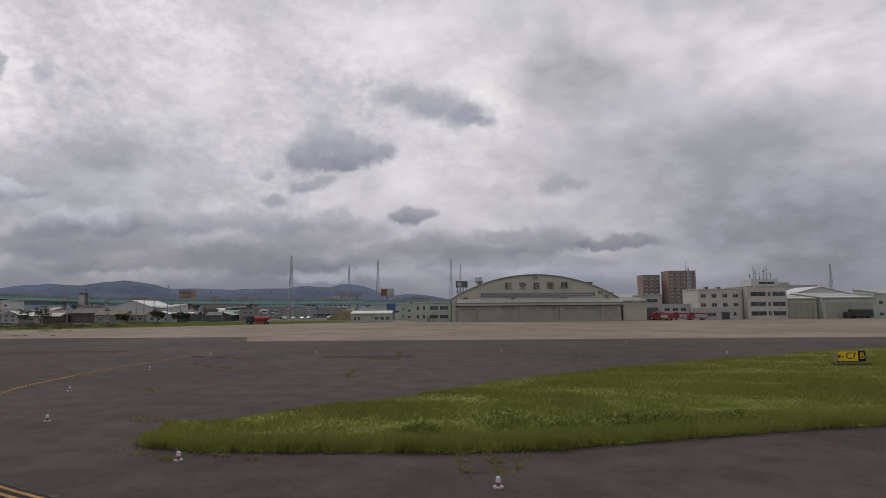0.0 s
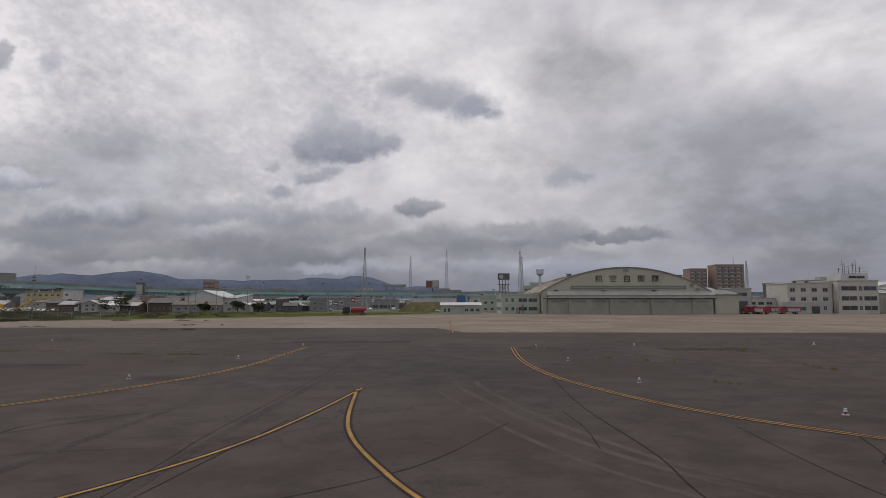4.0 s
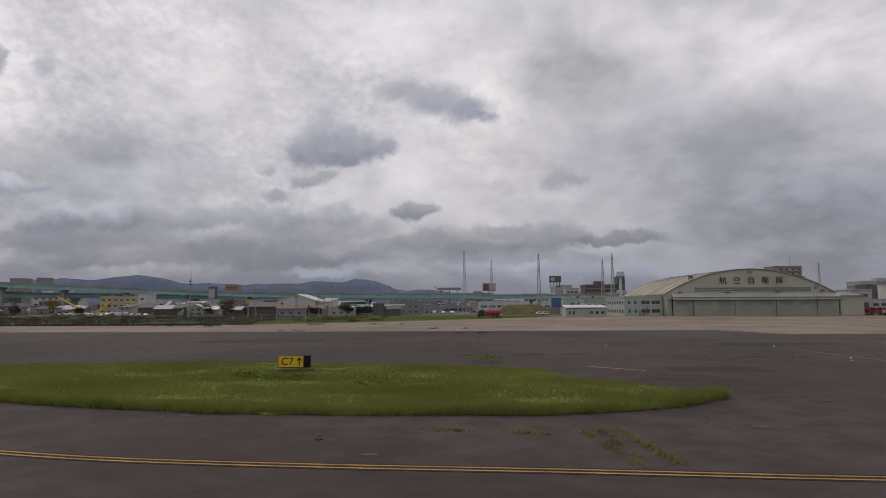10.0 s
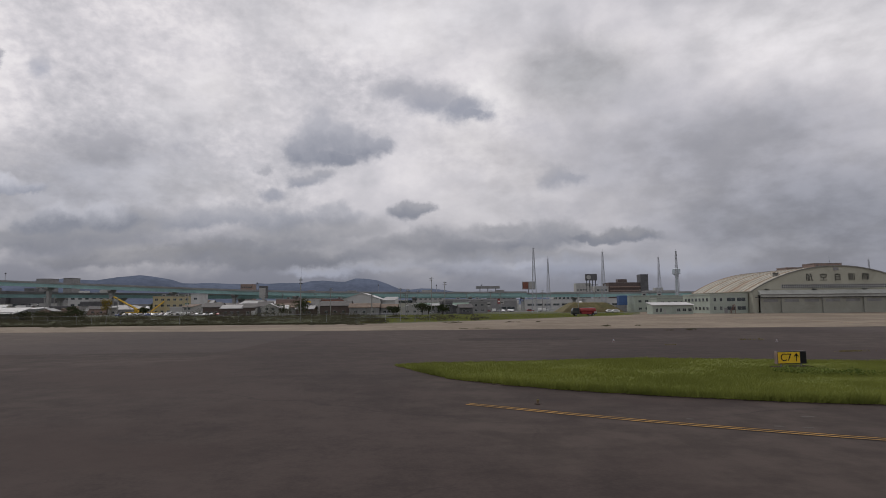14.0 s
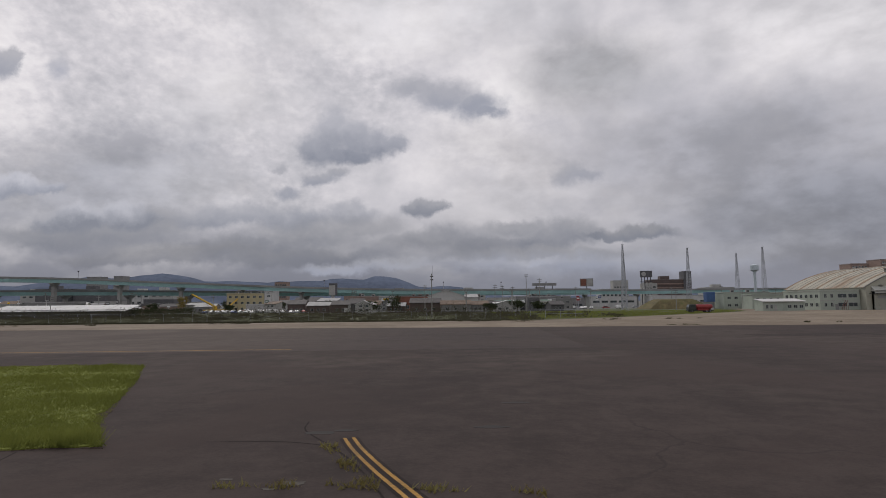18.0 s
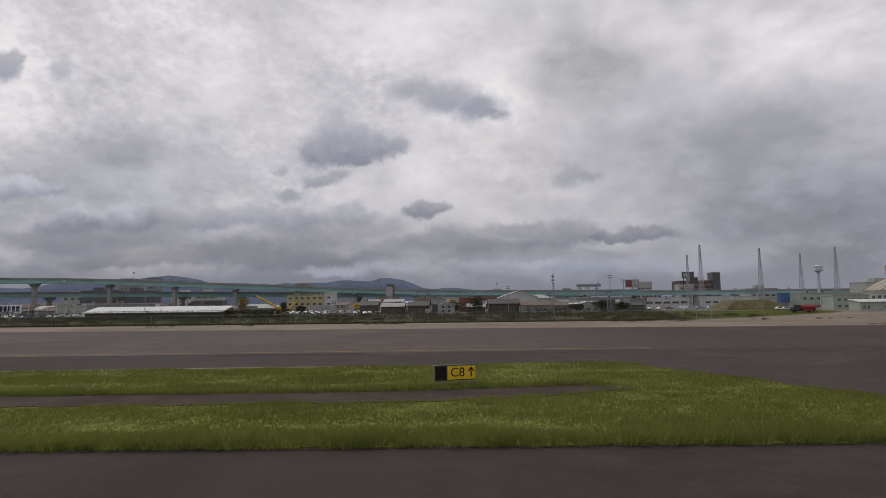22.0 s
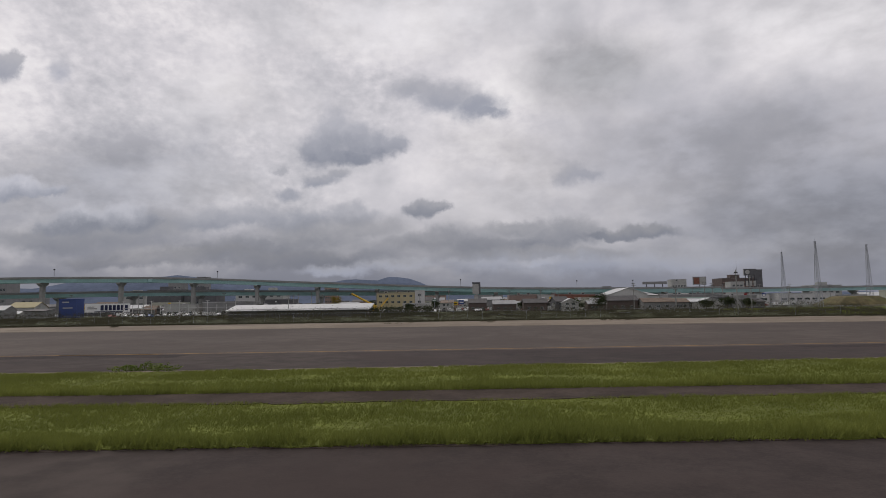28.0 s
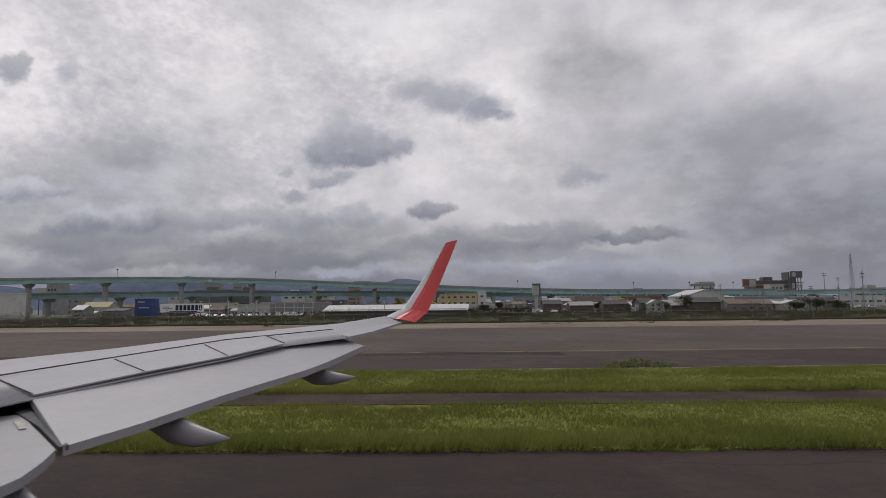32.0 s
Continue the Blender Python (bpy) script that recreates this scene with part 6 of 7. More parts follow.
def apartment(x, y, w, d, h, floors, bays, label):
    e = block("apartment_block", label, "apartment building", x, x + w, y, d, h, "brown_wall", 0, 0, group="apartment blocks")
    for f in range(floors):
        z = 1.5 + f * (h - 2) / floors
        for b in range(bays):
            x0 = 1.0 + b * (w - 2) / bays
            bw = (w - 2) / bays
            window(e, bw * 0.6, 1.7, x0 + bw / 2, -0.004, z + 0.3)
            if b % 2 == 0:
                part("balcony", box(x0 + 0.2, -1.1, z, x0 + bw - 0.2, -0.01, z + 1.0), M["offwhite"], e)
        for c in range(2):
            window(e, 1.6, 1.5, w + 0.004, d * (c + 0.5) / 2, z + 0.4, 90)
    return e


apartment(160.5, 484, 14, 14, 31.5, 10, 5, "brown-tiled apartment tower with white balconies")
part("link", box(14.2, 5, 0, 17.8, 12, 31), M["dark_wall"], apartment(178.5, 476, 22, 16, 34.3, 11, 8, "taller brown-tiled apartment tower with a roof mast"))
e = thing("roof_mast", "thin grey radio mast on the apartment roof", "mast", (196, 484, 34.5))
part("mast", bar((0, 0, 0), (0, 0, 8.0), 0.35, n=4, r2=0.1), M["steel"], e)
block("brick_tower", "distant tan apartment tower beyond the viaduct", "building", -499, -476, 1100, 20, 45, "brown_wall", 6, 5, (3.0, 3.0))
for x0, x1, y, h, wall, lab in ((-502, -474, 480, 18.5, "dark_wall", "grey floored office block beyond the viaduct"), (-473, -446, 484, 18, "dark_wall", "dark block seen between the decks"), (-436, -416, 500, 16, "white", "white block between the decks"),
                                (-412, -392, 490, 16.5, "offwhite", "pale low block between the decks"), (-545, -525, 520, 17, "offwhite", "pale low block below the viaduct"), (-660, -625, 520, 15, "grey_wall", "grey low block below the viaduct"),
                                (-290, -262, 700, 19.5, "brown_wall", "brown block above the viaduct"), (-230, -200, 620, 17, "grey_wall", "grey block with a pale roof box"),
                                (-160, -120, 760, 20, "offwhite", "pale block far behind the town"), (-60, -20, 820, 21, "grey_wall", "grey block far behind the town"), (60, 84, 520, 14.5, "offwhite", "pale block behind the works"),
                                (210, 250, 420, 17, "grey_wall", "grey block behind the small hangars"), (92, 118, 420, 16, "offwhite", "pale block behind the office"), (250, 300, 480, 22, "offwhite", "pale block far along the apron")):
    b = block("town_block", lab, "building", x0, x1, y, 18, h, wall, max(2, int(h / 5)), max(3, int((x1 - x0) / 6)), (3.2, 1.6), group="town blocks")
    part("roof_box", box((x1 - x0) * 0.3, 4, h + 0.18, (x1 - x0) * 0.6, 10, h + 3.0), M[wall], b)
billboard("white billboard with grey bars beyond the viaduct", -640, 482, 24, 17.5, 22.5, "offwhite", 3)
for x, y, z, w in ((-610, 395, 23.4, 9), (-575, 600, 33, 16), (-538, 590, 33, 10)):
    block("roof_sign_block", "far block whose roof shows above the viaduct", "building", x, x + w, y + 60, 14, z + 4, "grey_wall", 3, 3, (2, 2), group="far roofs")
# many small roofs further back
far = random.Random(11)
walls = ("offwhite", "grey_wall", "grey_wall", "offwhite", "cream", "dark_wall", "brown_wall")
roofs = ("grey_roof", "tile_roof", "tile_roof", "brown_roof", "grey_roof", "sheet_roof")
for k in range(150):
    y = far.uniform(425, 760) if k % 3 else far.uniform(343, 385)
    x = far.uniform(-760, 330) if k % 3 else far.uniform(-490, -110)
    if -300 < x < -262 and y < 380 or abs(x + 234) < 6:
        continue
    w, h = (far.uniform(8, 26), far.uniform(5, 10)) if k % 3 else (far.uniform(6, 13), far.uniform(4.2, 6.4))
    block("town_house", far.choice(("small town house with a pale wall", "low town building beyond the airfield")), "house", x, x + w, y, far.uniform(8, 14), h, far.choice(walls), 1 if h < 7 else 2, max(2, int(w / 5)), (1.8, 1.2),
          roof=far.choice(("flat", "gable_side", "gable_side", "lean")), roof_mat=far.choice(roofs), group="town houses", turn=far.uniform(-8, 8))


# low sheds and houses close behind the fence
street = random.Random(5)
for k in range(74):
    x, y = street.uniform(-480, -96), street.uniform(262, 338)
    w, h = street.uniform(5, 12), street.uniform(3.2, 6.6)
    if -345 < x < -256 and y < 300 or -302 < x < -258 or abs(x + 234) < 8 or -446 < x < -340 and y < 305 or -180 < x < -138 and y < 300:
        continue
    block("town_house", street.choice(("small old house with a tiled roof near the fence", "low sheet-roofed shed near the fence", "small two-storey house with a pale wall")), "house", x, x + w, y, street.uniform(6, 9), h, street.choice(walls), 1 if h < 5 else 2, max(2, int(w / 3)),
          (1.3, 1.0), roof=street.choice(("gable_side", "gable_side", "gable_front", "lean", "flat")), roof_mat=street.choice(roofs + ("sheet_roof", "sheet_roof")), group="town houses", turn=street.uniform(-10, 10))


# poles and shop signs along the street behind the fence
for x, y, h in ((-123.8, 262, 16.5), (-118, 262, 14.5), (-129.8, 262, 11.0), (-150.2, 262, 10.2), (-134.3, 262, 11.6), (-137.5, 262, 12.0), (-168.2, 262, 12.2), (-205, 290, 11.0), (-250, 305, 11.5), (-320, 300, 11.0), (-365, 300, 11.5), (-415, 310, 11.5), (-455, 315, 12.0), (-95, 300, 11.5), (-64, 330, 12.0), (-30, 350, 12.0)):
    utility_pole((x, y, 0), h)
shop = random.Random(23)
BOARDS = ("sign_white", "sign_white", "red", "blue", "offwhite", "sign_yellow", "green_roof", "dark_wall")
for k in range(34):
    x, y = shop.uniform(-470, -70), shop.uniform(320, 342)
    if -300 < x < -262 or abs(x + 234) < 6:
        continue
    w, z0, hh = shop.uniform(1.0, 3.4), shop.uniform(2.8, 6.0), shop.uniform(0.8, 2.6)
    face = shop.choice(BOARDS)
    e = thing("shop_sign", "small " + {"sign_white": "white", "red": "red", "blue": "blue", "offwhite": "pale grey", "sign_yellow": "yellow", "green_roof": "green", "dark_wall": "dark"}[face] + " roadside shop sign on a steel post", "sign", (x, y, 0), shop.uniform(-20, 20), "shop signs")
    part("post", bar((0, 0.1, 0), (0, 0.1, z0), 0.09, n=6), M["steel"], e)
    part("board", box(-w / 2, 0, z0, w / 2, 0.25, z0 + hh, bevel=0.03), M[face], e)
    part("lettering_bar", box(-w * 0.36, -0.03, z0 + hh * 0.35, w * 0.36, -0.003, z0 + hh * 0.6), M["ink" if face in ("sign_white", "offwhite", "sign_yellow") else "sign_white"], e)
# plant on the flat roofs
for x, y, z in ((-290, 364, 11.0), (-283, 366, 11.0), (-276, 364, 11.0), (-210, 350, 8.4), (-204, 352, 8.4), (-180, 350, 8.2), (-172, 352, 8.2), (-54, 422, 7.2), (-40, 424, 7.2), (-4, 440, 7.6), (12, 441, 7.6), (40, 384, 8.2), (-88, 405, 6.4), (-110, 368, 7.5), (-98, 370, 7.5), (-18, 300, 7.8), (-10, 301, 7.8), (108, 247, 12.2), (114, 249, 12.2)):
    e = thing("roof_unit", "grey cooling unit on a flat roof", "air conditioner", (x, y, z), group="roof units")
    part("casing", box(-0.9, -0.5, 0, 0.9, 0.5, 1.3, bevel=0.04), M["offwhite"], e)
    part("grille", box(-0.6, -0.54, 0.3, 0.6, -0.503, 1.05), M["dark_steel"], e)


# ------------------------------------------------------------ trees, hedges, bushes
def leaf_cloud(cx, cy, cz, rx, ry, rz, n, size, r):
    """Quads scattered over the shell of lumpy crowns."""
    d = r.normal(size=(n, 3))
    d /= np.linalg.norm(d, axis=1)[:, None]
    lump = 0.75 + 0.35 * np.sin(d[:, 0] * 5 + cx) * np.sin(d[:, 1] * 4 + cy) + 0.2 * np.sin(d[:, 2] * 6)
    p = d * lump[:, None] * r.uniform(0.55, 1.0, (n, 1)) ** 0.5
    c = np.stack([cx + p[:, 0] * rx, cy + p[:, 1] * ry, cz + p[:, 2] * rz], 1)
    a, b = r.normal(size=(n, 3)), r.normal(size=(n, 3))
    a /= np.linalg.norm(a, axis=1)[:, None]
    b -= a * (a * b).sum(1)[:, None]
    b /= np.linalg.norm(b, axis=1)[:, None]
    s = size * r.uniform(0.6, 1.4, (n, 1))
    return np.stack([c - a * s, c + b * s * 0.6, c + a * s, c - b * s * 0.6], 1).reshape(-1, 3)


def tree(x, y, h, spread, leaf="tree", label="dark green broadleaf tree behind the fence"):
    e = thing("tree", label, "tree", (x, y, 0), group="trees")
    r = np.random.default_rng(int(abs(x * 7 + y)))
    bm = bar((0, 0, 0), (0.1, 0, h * 0.5), 0.22 * h / 6, None, 7, 0.10 * h / 6)
    for k in range(5):
        a = k * 1.3
        bm = bar((0, 0, h * (0.3 + 0.05 * k)), (spread * 0.6 * math.cos(a), spread * 0.6 * math.sin(a), h * (0.55 + 0.06 * k)), 0.07 * h / 6, bm, 5, 0.02)
    part("trunk", bm, M["bark"], e)
    v = [leaf_cloud(0, 0, h * 0.62, spread, spread, h * 0.36, 900, 0.20, r)]
    for k in range(5):
        a = r.uniform(0, 6.28)
        v.append(leaf_cloud(spread * 0.55 * math.cos(a), spread * 0.55 * math.sin(a), h * r.uniform(0.4, 0.82), spread * 0.5, spread * 0.5, h * 0.2, 330, 0.17, r))
    tri_soup("crown", np.concatenate(v), 4, M[leaf], parent=e)
    return e


for x, y, h, s in ((-183, 266.5, 8.6, 4.4), (-193, 268, 6.4, 5.4), (-200, 272, 5.0, 3.0), (-128, 262, 6.0, 3.8), (-119, 262, 5.2, 3.4), (-126, 285, 5, 3), (-231, 345, 6, 3), (-259, 354, 6.4, 2.6),
                   (-140, 255, 4.5, 3.2), (-212, 300, 6, 3.5), (-222, 312, 7, 4), (-300, 372, 8, 4), (-325, 330, 6, 3.5), (-346, 300, 6, 3.5), (-478, 320, 8, 4), (-520, 310, 8, 4.5), (96, 262, 6.5, 3.0), (101, 266, 6, 2.8), (-270, 300, 5, 3)):
    tree(x, y, h, s)
tree(-318, 352, 10.5, 3.6, "autumn", "yellowing tree before the viaduct")
v = []
for k in range(22):
    v.append(leaf_cloud(-278 + k * 1.1, 226.5 + rng.uniform(-1, 1), 1.9 + rng.uniform(-0.3, 0.5), 1.3, 1.5, 2.2, 260, 0.2, rng))
tri_soup("clipped_hedge", np.concatenate(v), 4, M["tree"], "tall dark green hedge beside the long shed", "hedge")
v = []
x = -640.0
while x < -133:
    lump = 0.5 + noise.noise((x * 0.06, 3.0, 0)) + 0.5 * noise.noise((x * 0.25, 1.0, 0))
    taper = min(1.0, (-133 - x) / 14 + 0.25)
    near = 1.0 if x > -460 else 0.55
    for row, (yy, hh) in enumerate(((149.3, 1.9), (153, 2.9), (157.5, 3.6))):
        h = hh * (0.85 + 0.35 * lump) * taper
        v.append(leaf_cloud(x + rng.uniform(-0.6, 0.6), yy + rng.uniform(-0.8, 0.8), h * 0.5, 1.5, 1.9, h * 0.8, int(190 * near), 0.10, rng))
    x += 1.25
tri_soup("fence_bushes", np.concatenate(v), 4, M["bush"], "long belt of tangled bushes and tall weeds", "bushes")
v = []
for k in range(420):
    x, y = rng.uniform(-470, -105), rng.uniform(166, 250)
    h = rng.uniform(0.35, 0.9)
    v.append(leaf_cloud(x, y, h * 0.5, rng.uniform(1.5, 4.0), rng.uniform(1.5, 3.0), h, 90, 0.2, rng))
tri_soup("verge_scrub", np.concatenate(v), 4, M["bush"], "scattered low scrub on the verge", "bushes")
x, y = rng.uniform(-640, -140, 26000), rng.uniform(147.2, 151, 26000)
field("belt_grass", x, y, -0.02, 0.6, 0.09, M["bush"], "tall dry grass along the bush belt", "grass", 0.35, 1)
for cx, cy, n in ((-206, 141, 500), (-238, 137, 160), (-148, 143, 420), (-140, 140, 260), (-118, 148, 200), (-262, 136, 120), (-100, 150, 220), (-112, 112, 90), (-78, 100, 120), (-86, 120, 80), (-326, 138, 160)):
    v = [leaf_cloud(cx + rng.normal(0, 2.2), cy + rng.normal(0, 0.8), 0.08, 0.9, 0.6, rng.uniform(0.15, 0.4), 40, 0.12, rng) for _ in range(max(3, n // 40))]
    tri_soup("apron_weed_clump", np.concatenate(v), 4, M["bush"], "low brown weed clump on the apron concrete", "weeds")
x, y = rng.uniform(-140, -42, 30000), rng.uniform(150, 262, 30000)
ok = inside(x, y, [(-140, 152), (-112, 165), (-84, 191), (-58, 215), (-43, 236), (-40, 262), (-140, 262)])
field("verge_grass", x[ok], y[ok], -0.02, 0.4, 0.12, M["blade"], "rough green grass on the verge", "grass", 0.4, 1)

v = []
for cx, cy, w, h in ((2.4, 24.5, 1.6, 0.45), (3.6, 23.3, 1.8, 0.5), (5.5, 23.6, 1.6, 0.5), (7.4, 23.9, 1.4, 0.4), (8.8, 23.8, 1.6, 0.45), (11.5, 24.2, 1.6, 0.4), (-1.0, 22.8, 0.9, 0.3), (-95.8, 40, 1.4, 0.4), (-94.3, 39.5, 1.3, 0.4),
                     (-92.6, 38.9, 1.5, 0.35), (-87.6, 36.2, 1.6, 0.4), (-268.1, 43.2, 1.3, 0.35), (-266.7, 43.7, 1.4, 0.5), (-265.2, 43.2, 1.3, 0.35), (-80, 49.5, 2.0, 0.5)):
    v.append(leaf_cloud(cx, cy, h * 0.5, w, w * 0.8, h, 420, 0.07, rng))
tri_soup("broadleaf_weeds", np.concatenate(v), 4, leafy("weed_leaves", (0.09, 0.125, 0.028), (0.20, 0.24, 0.065), 0.5, 0.35), "leafy green weed patches standing in the grass", "weeds")

# ------------------------------------------------------------ boundary fence before the town
fence = thing("perimeter_fence", "grey steel mesh perimeter fence behind the bushes", "fence")
x = -470.0
pm = mesh_of(bar((0, 0, 0), (0, 0, 2.3), 0.05, None, 5), "fence_post")
pm.materials.append(M["steel"])
while x < -120:
    p = new("fence_post", pm)
    p.parent, p.matrix_basis = fence, pose(x, 163, 0)
    x += 4.0
part("rail", bar((-470, 163, 2.25), (-120, 163, 2.25), 0.04, None, 5), M["steel"], fence)
part("rail", bar((-470, 163, 1.2), (-120, 163, 1.2), 0.03, None, 5), M["steel"], fence)


# ------------------------------------------------------------ hills on the horizon
def hills(name, radius, peaks, base, seed, label):
    bm = bmesh.new()
    cols = []
    for k in range(241):
        u = -2.2 + 4.4 * k / 240
        h = base
        for pu, ph, pw in peaks:
            h = max(h, ph * math.exp(-((u - pu) / pw) ** 2))
        h += 0.0022 * noise.noise((u * 14, seed, 0)) + 0.0012 * noise.noise((u * 60, seed, 3))
        a = math.atan(u)
        x, y = -140 + radius * math.sin(a), radius * math.cos(a)
        z = max(h, 0.002) * radius * math.cos(a)
        out = Vector((math.sin(a), math.cos(a), 0))
        col = []
        for s, back in ((0.0, -500), (0.35, -300), (0.75, -120), (1.0, 0.0), (0.6, 60)):
            w = 8 * noise.noise((u * 40, s * 5, seed))
            col.append(bm.verts.new((x + out.x * back, y + out.y * back, z * s + w * s)))
        cols.append(col)
    for a, b in zip(cols, cols[1:]):
        for i in range(4):
            bm.faces.new((a[i], b[i], b[i + 1], a[i + 1]))
    bmesh.ops.recalc_face_normals(bm, faces=bm.faces[:])
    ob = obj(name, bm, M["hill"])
    for f in ob.data.polygons:
        f.use_smooth = True
    return tagged(ob, label, "hills", "", "structure")


hills("backdrop_hills", 4500, [(-0.64, 0.050, 0.22), (-0.52, 0.055, 0.15), (-0.40, 0.041, 0.20), (-0.28, 0.0395, 0.16), (-0.20, 0.043, 0.13), (-0.135, 0.0465, 0.085), (-0.03, 0.028, 0.10), (-0.9, 0.045, 0.25), (-1.3, 0.04, 0.3)], 0.010, 4.0, "wooded hills on the horizon, haze in their blue-grey colour")


# ------------------------------------------------------------ the aircraft's wing, as it stands at the end of the way
def aircraft_wing():
    e = thing("aircraft_wing", "light grey airliner wing with lowered flaps and a red winglet", "aircraft wing", (-278.9, 0, 0))
    # front edge, rear edge
    cuts = [((-12.6, 6.2, 3.33), (-6.2, 6.4, 3.35)), ((-7.97, 10.13, 3.76), (-4.71, 8.86, 3.62)), ((-6.6, 11.11, 3.87), (-3.97, 9.93, 3.74)), ((-5.07, 12.59, 4.04), (-3.41, 11.13, 3.87)),
            ((-3.0, 14.12, 4.2), (-2.34, 12.01, 3.97)), ((-2.1, 15.27, 4.33), (-1.5, 14.01, 4.19))]

    def foil(a, b, t):
        a, b = Vector(a), Vector(b)
        up = [a.lerp(b, f) + Vector((0, 0, h * t)) for f, h in ((0.0, -0.30), (0.03, 0.0), (0.12, 0.10), (0.35, 0.14), (0.7, 0.07), (1.0, 0.0))]
        dn = [a.lerp(b, f) + Vector((0, 0, -h * t)) for f, h in ((1.0, 0.06), (0.7, 0.55), (0.3, 1.0), (0.06, 0.75))]
        return [tuple(p) for p in up + dn]
    bm = loft([foil(a, b, t) for (a, b), t in zip(cuts, (0.5, 0.34, 0.28, 0.22, 0.16, 0.10))])
    for f in bm.faces:
        f.smooth = True
    part("main_surface", bm, M["wing"], e)

    def plate(pts, thick, name, material, label="", lift=0.0, parent=e):
        bm2 = bmesh.new()
        hi = [bm2.verts.new((x, y, z + lift)) for x, y, z in pts]
        lo = [bm2.verts.new((x, y, z + lift - thick)) for x, y, z in pts]
        bm2.faces.new(hi)
        bm2.faces.new(lo[::-1])
        for i in range(len(pts)):
            j = (i + 1) % len(pts)
            bm2.faces.new((lo[i], lo[j], hi[j], hi[i]))
        bmesh.ops.recalc_face_normals(bm2, faces=bm2.faces[:])
        return part(name, bm2, material, parent, label)
    # spoiler panels with dark gaps between them
    sp = [((-6.74, 8.55, 3.59), (-5.5, 7.64, 3.49)), ((-5.75, 9.77, 3.74), (-4.72, 8.83, 3.64)), ((-4.83, 11.05, 3.88), (-3.95, 9.98, 3.76)), ((-4.03, 12.0, 3.99), (-3.36, 11.1, 3.89))]
    for (a, b), (c, d) in zip(sp, sp[1:]):
        plate([a, c, d, b], 0.02, "spoiler", M["wing"], "", 0.036)
    for a, b in sp:
        a, b = Vector(a), Vector(b)
        s = Vector((0.0022, 0.0022, 0))
        plate([tuple(a - s), tuple(a + s), tuple(b + s), tuple(b - s)], 0.02, "panel_gap", M["wing_dark"], "", 0.052)
    line = [(-9.5, 7.6, 3.52), (-6.75, 8.66, 3.62), (-5.83, 9.88, 3.76), (-4.64, 11.57, 3.94), (-2.83, 12.77, 4.07)]
    for a, b in zip(line, line[1:]):
        plate([a, b, (b[0] - 0.005, b[1] + 0.006, b[2]), (a[0] - 0.005, a[1] + 0.006, a[2])], 0.02, "panel_line", M["wing_dark"], "", 0.05)
    # slot and flaps; a dark plate stands in for the slot's shade
    plate([(-8.2, 7.2, 3.40), (-5.4, 9.9, 3.58), (-4.0, 11.9, 3.80), (-2.95, 12.9, 3.93), (-2.55, 12.45, 3.86), (-3.3, 11.0, 3.68), (-4.6, 8.75, 3.42), (-5.4, 7.3, 3.22), (-6.6, 5.9, 3.1)], 0.03, "slot_shade_plate", M["wing_dark"], "dark plate with the shade of the flap gap in its colour", -0.05)
    plate([(-5.72, 7.84, 3.545), (-5.10, 9.30, 3.695), (-4.35, 10.40, 3.81), (-3.72, 11.52, 3.925), (-2.84, 12.70, 4.01), (-2.03, 11.96, 3.83), (-2.41, 10.47, 3.66), (-2.62, 9.81, 3.59), (-3.31, 8.34, 3.43), (-3.79, 7.1, 3.29), (-4.17, 6.32, 3.21)],
          0.10, "outer_flap", M["wing"], "lowered light grey outer flap", -0.02)
    plate([(-6.9, 6.2, 3.2), (-5.74, 7.42, 3.32), (-5.50, 7.46, 3.33), (-4.22, 6.28, 3.19), (-4.11, 5.93, 3.15), (-4.04, 5.57, 3.11), (-4.07, 5.37, 3.09), (-5.2, 4.4, 3.0)], 0.10, "inner_flap", M["wing"], "lowered light grey inner flap", -0.02)
    plate([(-5.62, 7.52, 3.34), (-5.54, 7.62, 3.36), (-4.8, 7.02, 3.28), (-4.14, 6.36, 3.2), (-4.2, 6.30, 3.19), (-4.9, 6.95, 3.27)], 0.05, "flap_seal", M["wing_dark"], "dark rubber seal", 0.0)
    plate([(-5.30, 7.60, 3.385), (-5.18, 7.70, 3.395), (-5.10, 7.64, 3.388), (-5.02, 7.66, 3.386), (-4.94, 7.55, 3.372), (-4.99, 7.50, 3.366), (-5.08, 7.52, 3.37), (-5.16, 7.50, 3.372)], 0.012, "worn_patch", M["seal"], "peeling sealant patch", 0.0)
    plate([(-5.36, 7.16, 3.303), (-5.28, 7.22, 3.308), (-5.12, 7.02, 3.284), (-5.02, 6.92, 3.272), (-5.08, 6.88, 3.27), (-5.22, 7.02, 3.286)], 0.012, "worn_patch", M["seal"], "peeling sealant patch", -0.012)
    plate([(-2.62, 12.37, 4.0), (-2.34, 12.01, 3.97), (-1.96, 12.62, 4.04), (-1.5, 14.01, 4.19), (-2.1, 13.4, 4.13)], 0.05, "aileron", M["wing"], "", 0.02)

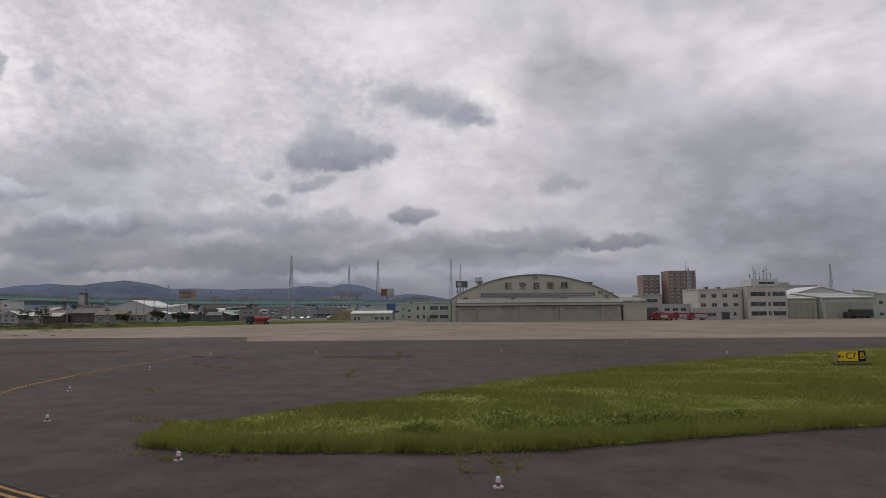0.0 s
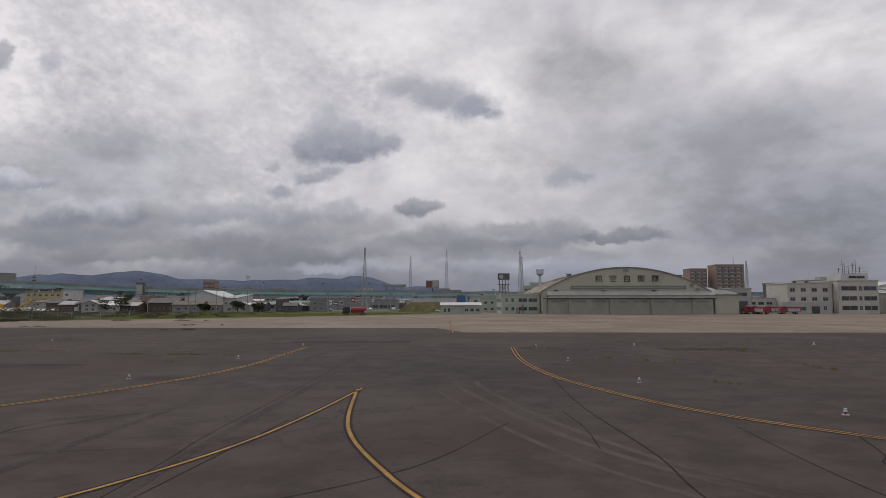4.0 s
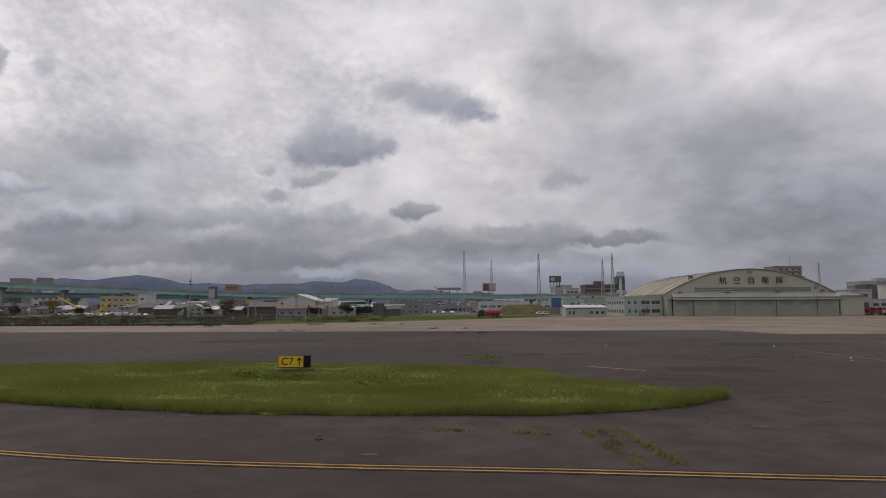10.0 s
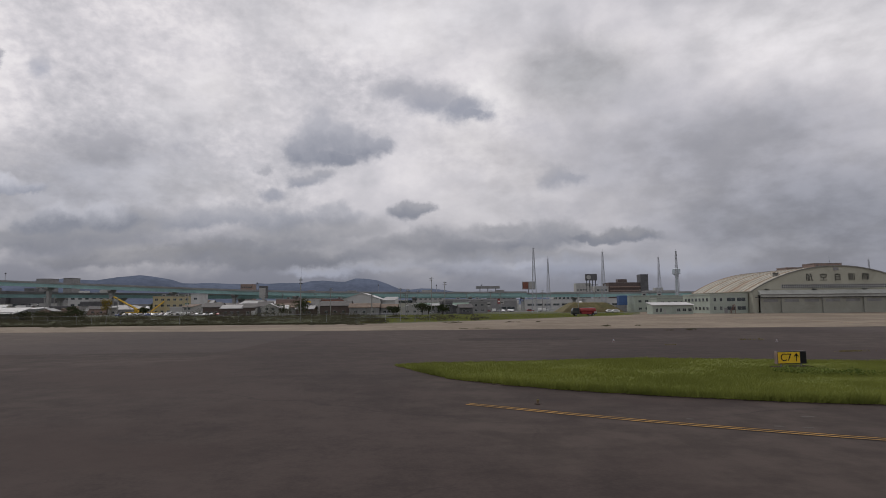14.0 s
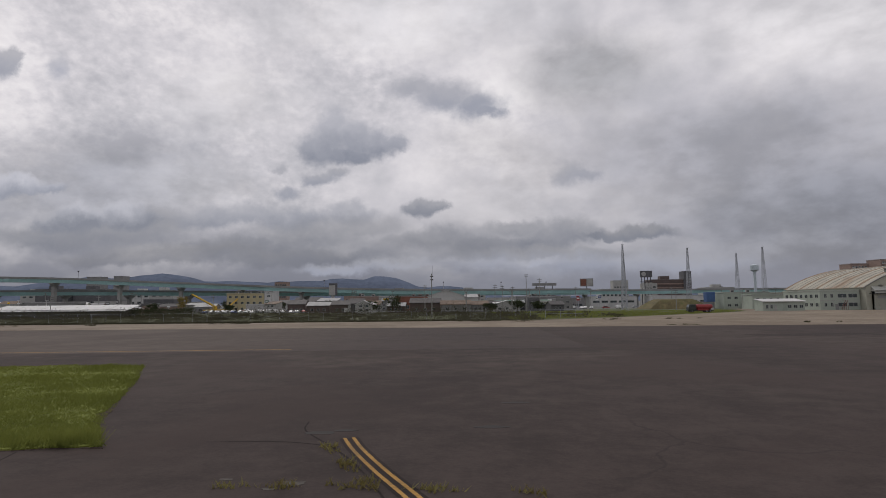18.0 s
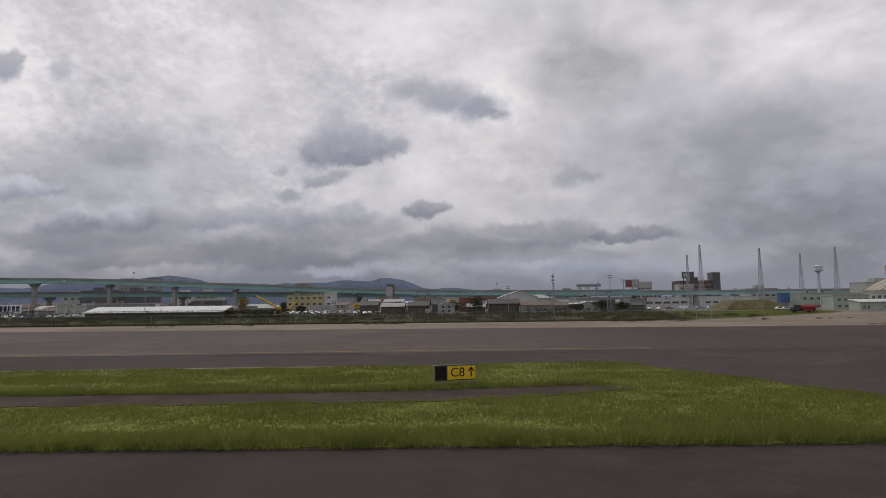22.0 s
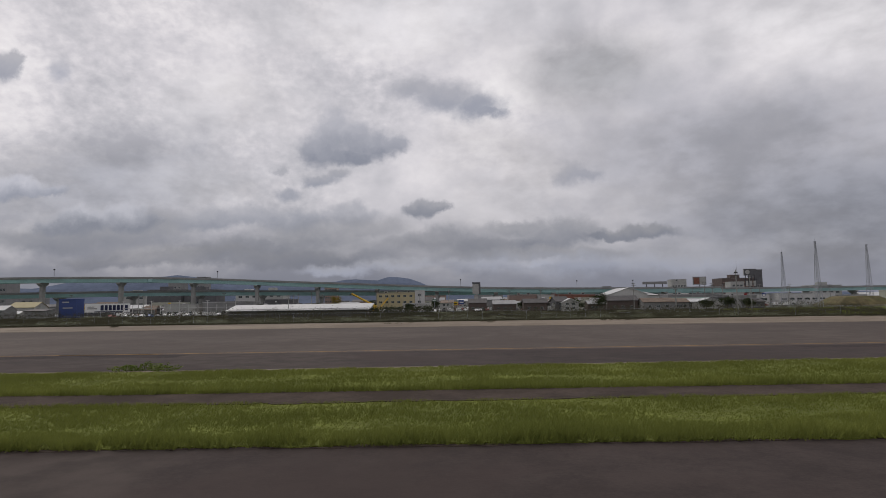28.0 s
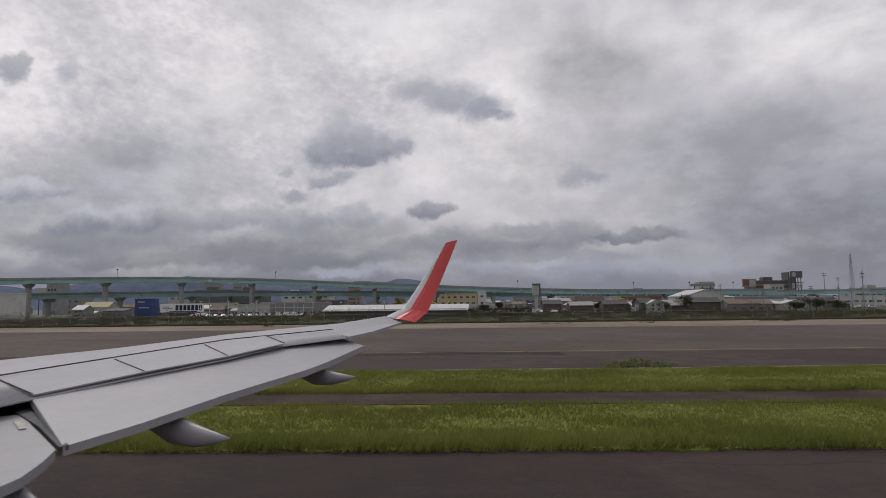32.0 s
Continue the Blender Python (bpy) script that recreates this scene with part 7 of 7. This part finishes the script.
    # fairings below the flap
    def fairing(a, b, r):
        a, b = Vector(a), Vector(b)
        rings = []
        d = (b - a).normalized()
        s = d.cross(Vector((0, 0, 1))).normalized()
        for f, k in ((0.0, 0.45), (0.2, 0.85), (0.42, 0.95), (0.65, 0.72), (0.85, 0.38), (1.0, 0.05)):
            c = a.lerp(b, f) - Vector((0, 0, 0.16 * math.sin(math.pi * (1 - f) * 0.9)))
            rings.append([tuple(c + s * (r * 0.6 * k * math.cos(t)) + Vector((0, 0, r * k * math.sin(t)))) for t in np.linspace(0, 2 * math.pi, 12, endpoint=False)])
        bm2 = loft(rings)
        for q in bm2.faces:
            q.smooth = True
        part("flap_track_fairing", bm2, M["wing"], e, "grey pointed fairing under the flap")
    fairing((-4.5, 8.3, 3.32), (-2.8, 7.25, 3.06), 0.20)
    fairing((-3.3, 11.1, 3.64), (-1.86, 10.15, 3.42), 0.17)
    fairing((-5.0, 6.3, 3.08), (-3.72, 5.45, 2.88), 0.2)

    # winglet: white front strip, red blade
    front = [Vector(p) for p in ((-2.05, 15.2, 4.31), (-1.62, 15.45, 4.52), (-1.28, 15.75, 5.05), (-0.86, 16.0, 5.72), (-0.52, 16.2, 6.28))]
    rear = [Vector(p) for p in ((-1.28, 15.0, 4.17), (-0.98, 15.4, 4.42), (-0.72, 15.75, 5.05), (-0.45, 16.0, 5.72), (-0.21, 16.2, 6.35))]
    thick = (0.10, 0.09, 0.07, 0.05, 0.03)
    cut = (0.30, 0.28, 0.30, 0.16, 0.02)

    def blade(lo, hi, name, material, label):
        rings = []
        for p, q, t, c in zip(front, rear, thick, cut):
            a, b = p.lerp(q, lo(c)), p.lerp(q, hi(c))
            n = Vector((0.15, 1.0, -0.35)).normalized() * t
            rings.append([tuple(a), tuple(a.lerp(b, 0.25) - n * 0.5), tuple(a.lerp(b, 0.7) - n * 0.35), tuple(b), tuple(a.lerp(b, 0.7) + n * 0.35), tuple(a.lerp(b, 0.25) + n * 0.5)])
        bm2 = loft(rings)
        part(name, bm2, material, e, label)
    blade(lambda c: 0.0, lambda c: c, "winglet_front", M["wing_white"], "white front edge of the winglet")
    blade(lambda c: c + 0.004, lambda c: 1.0, "winglet", M["wing_red"], "glossy red winglet")
    return e


aircraft_wing()
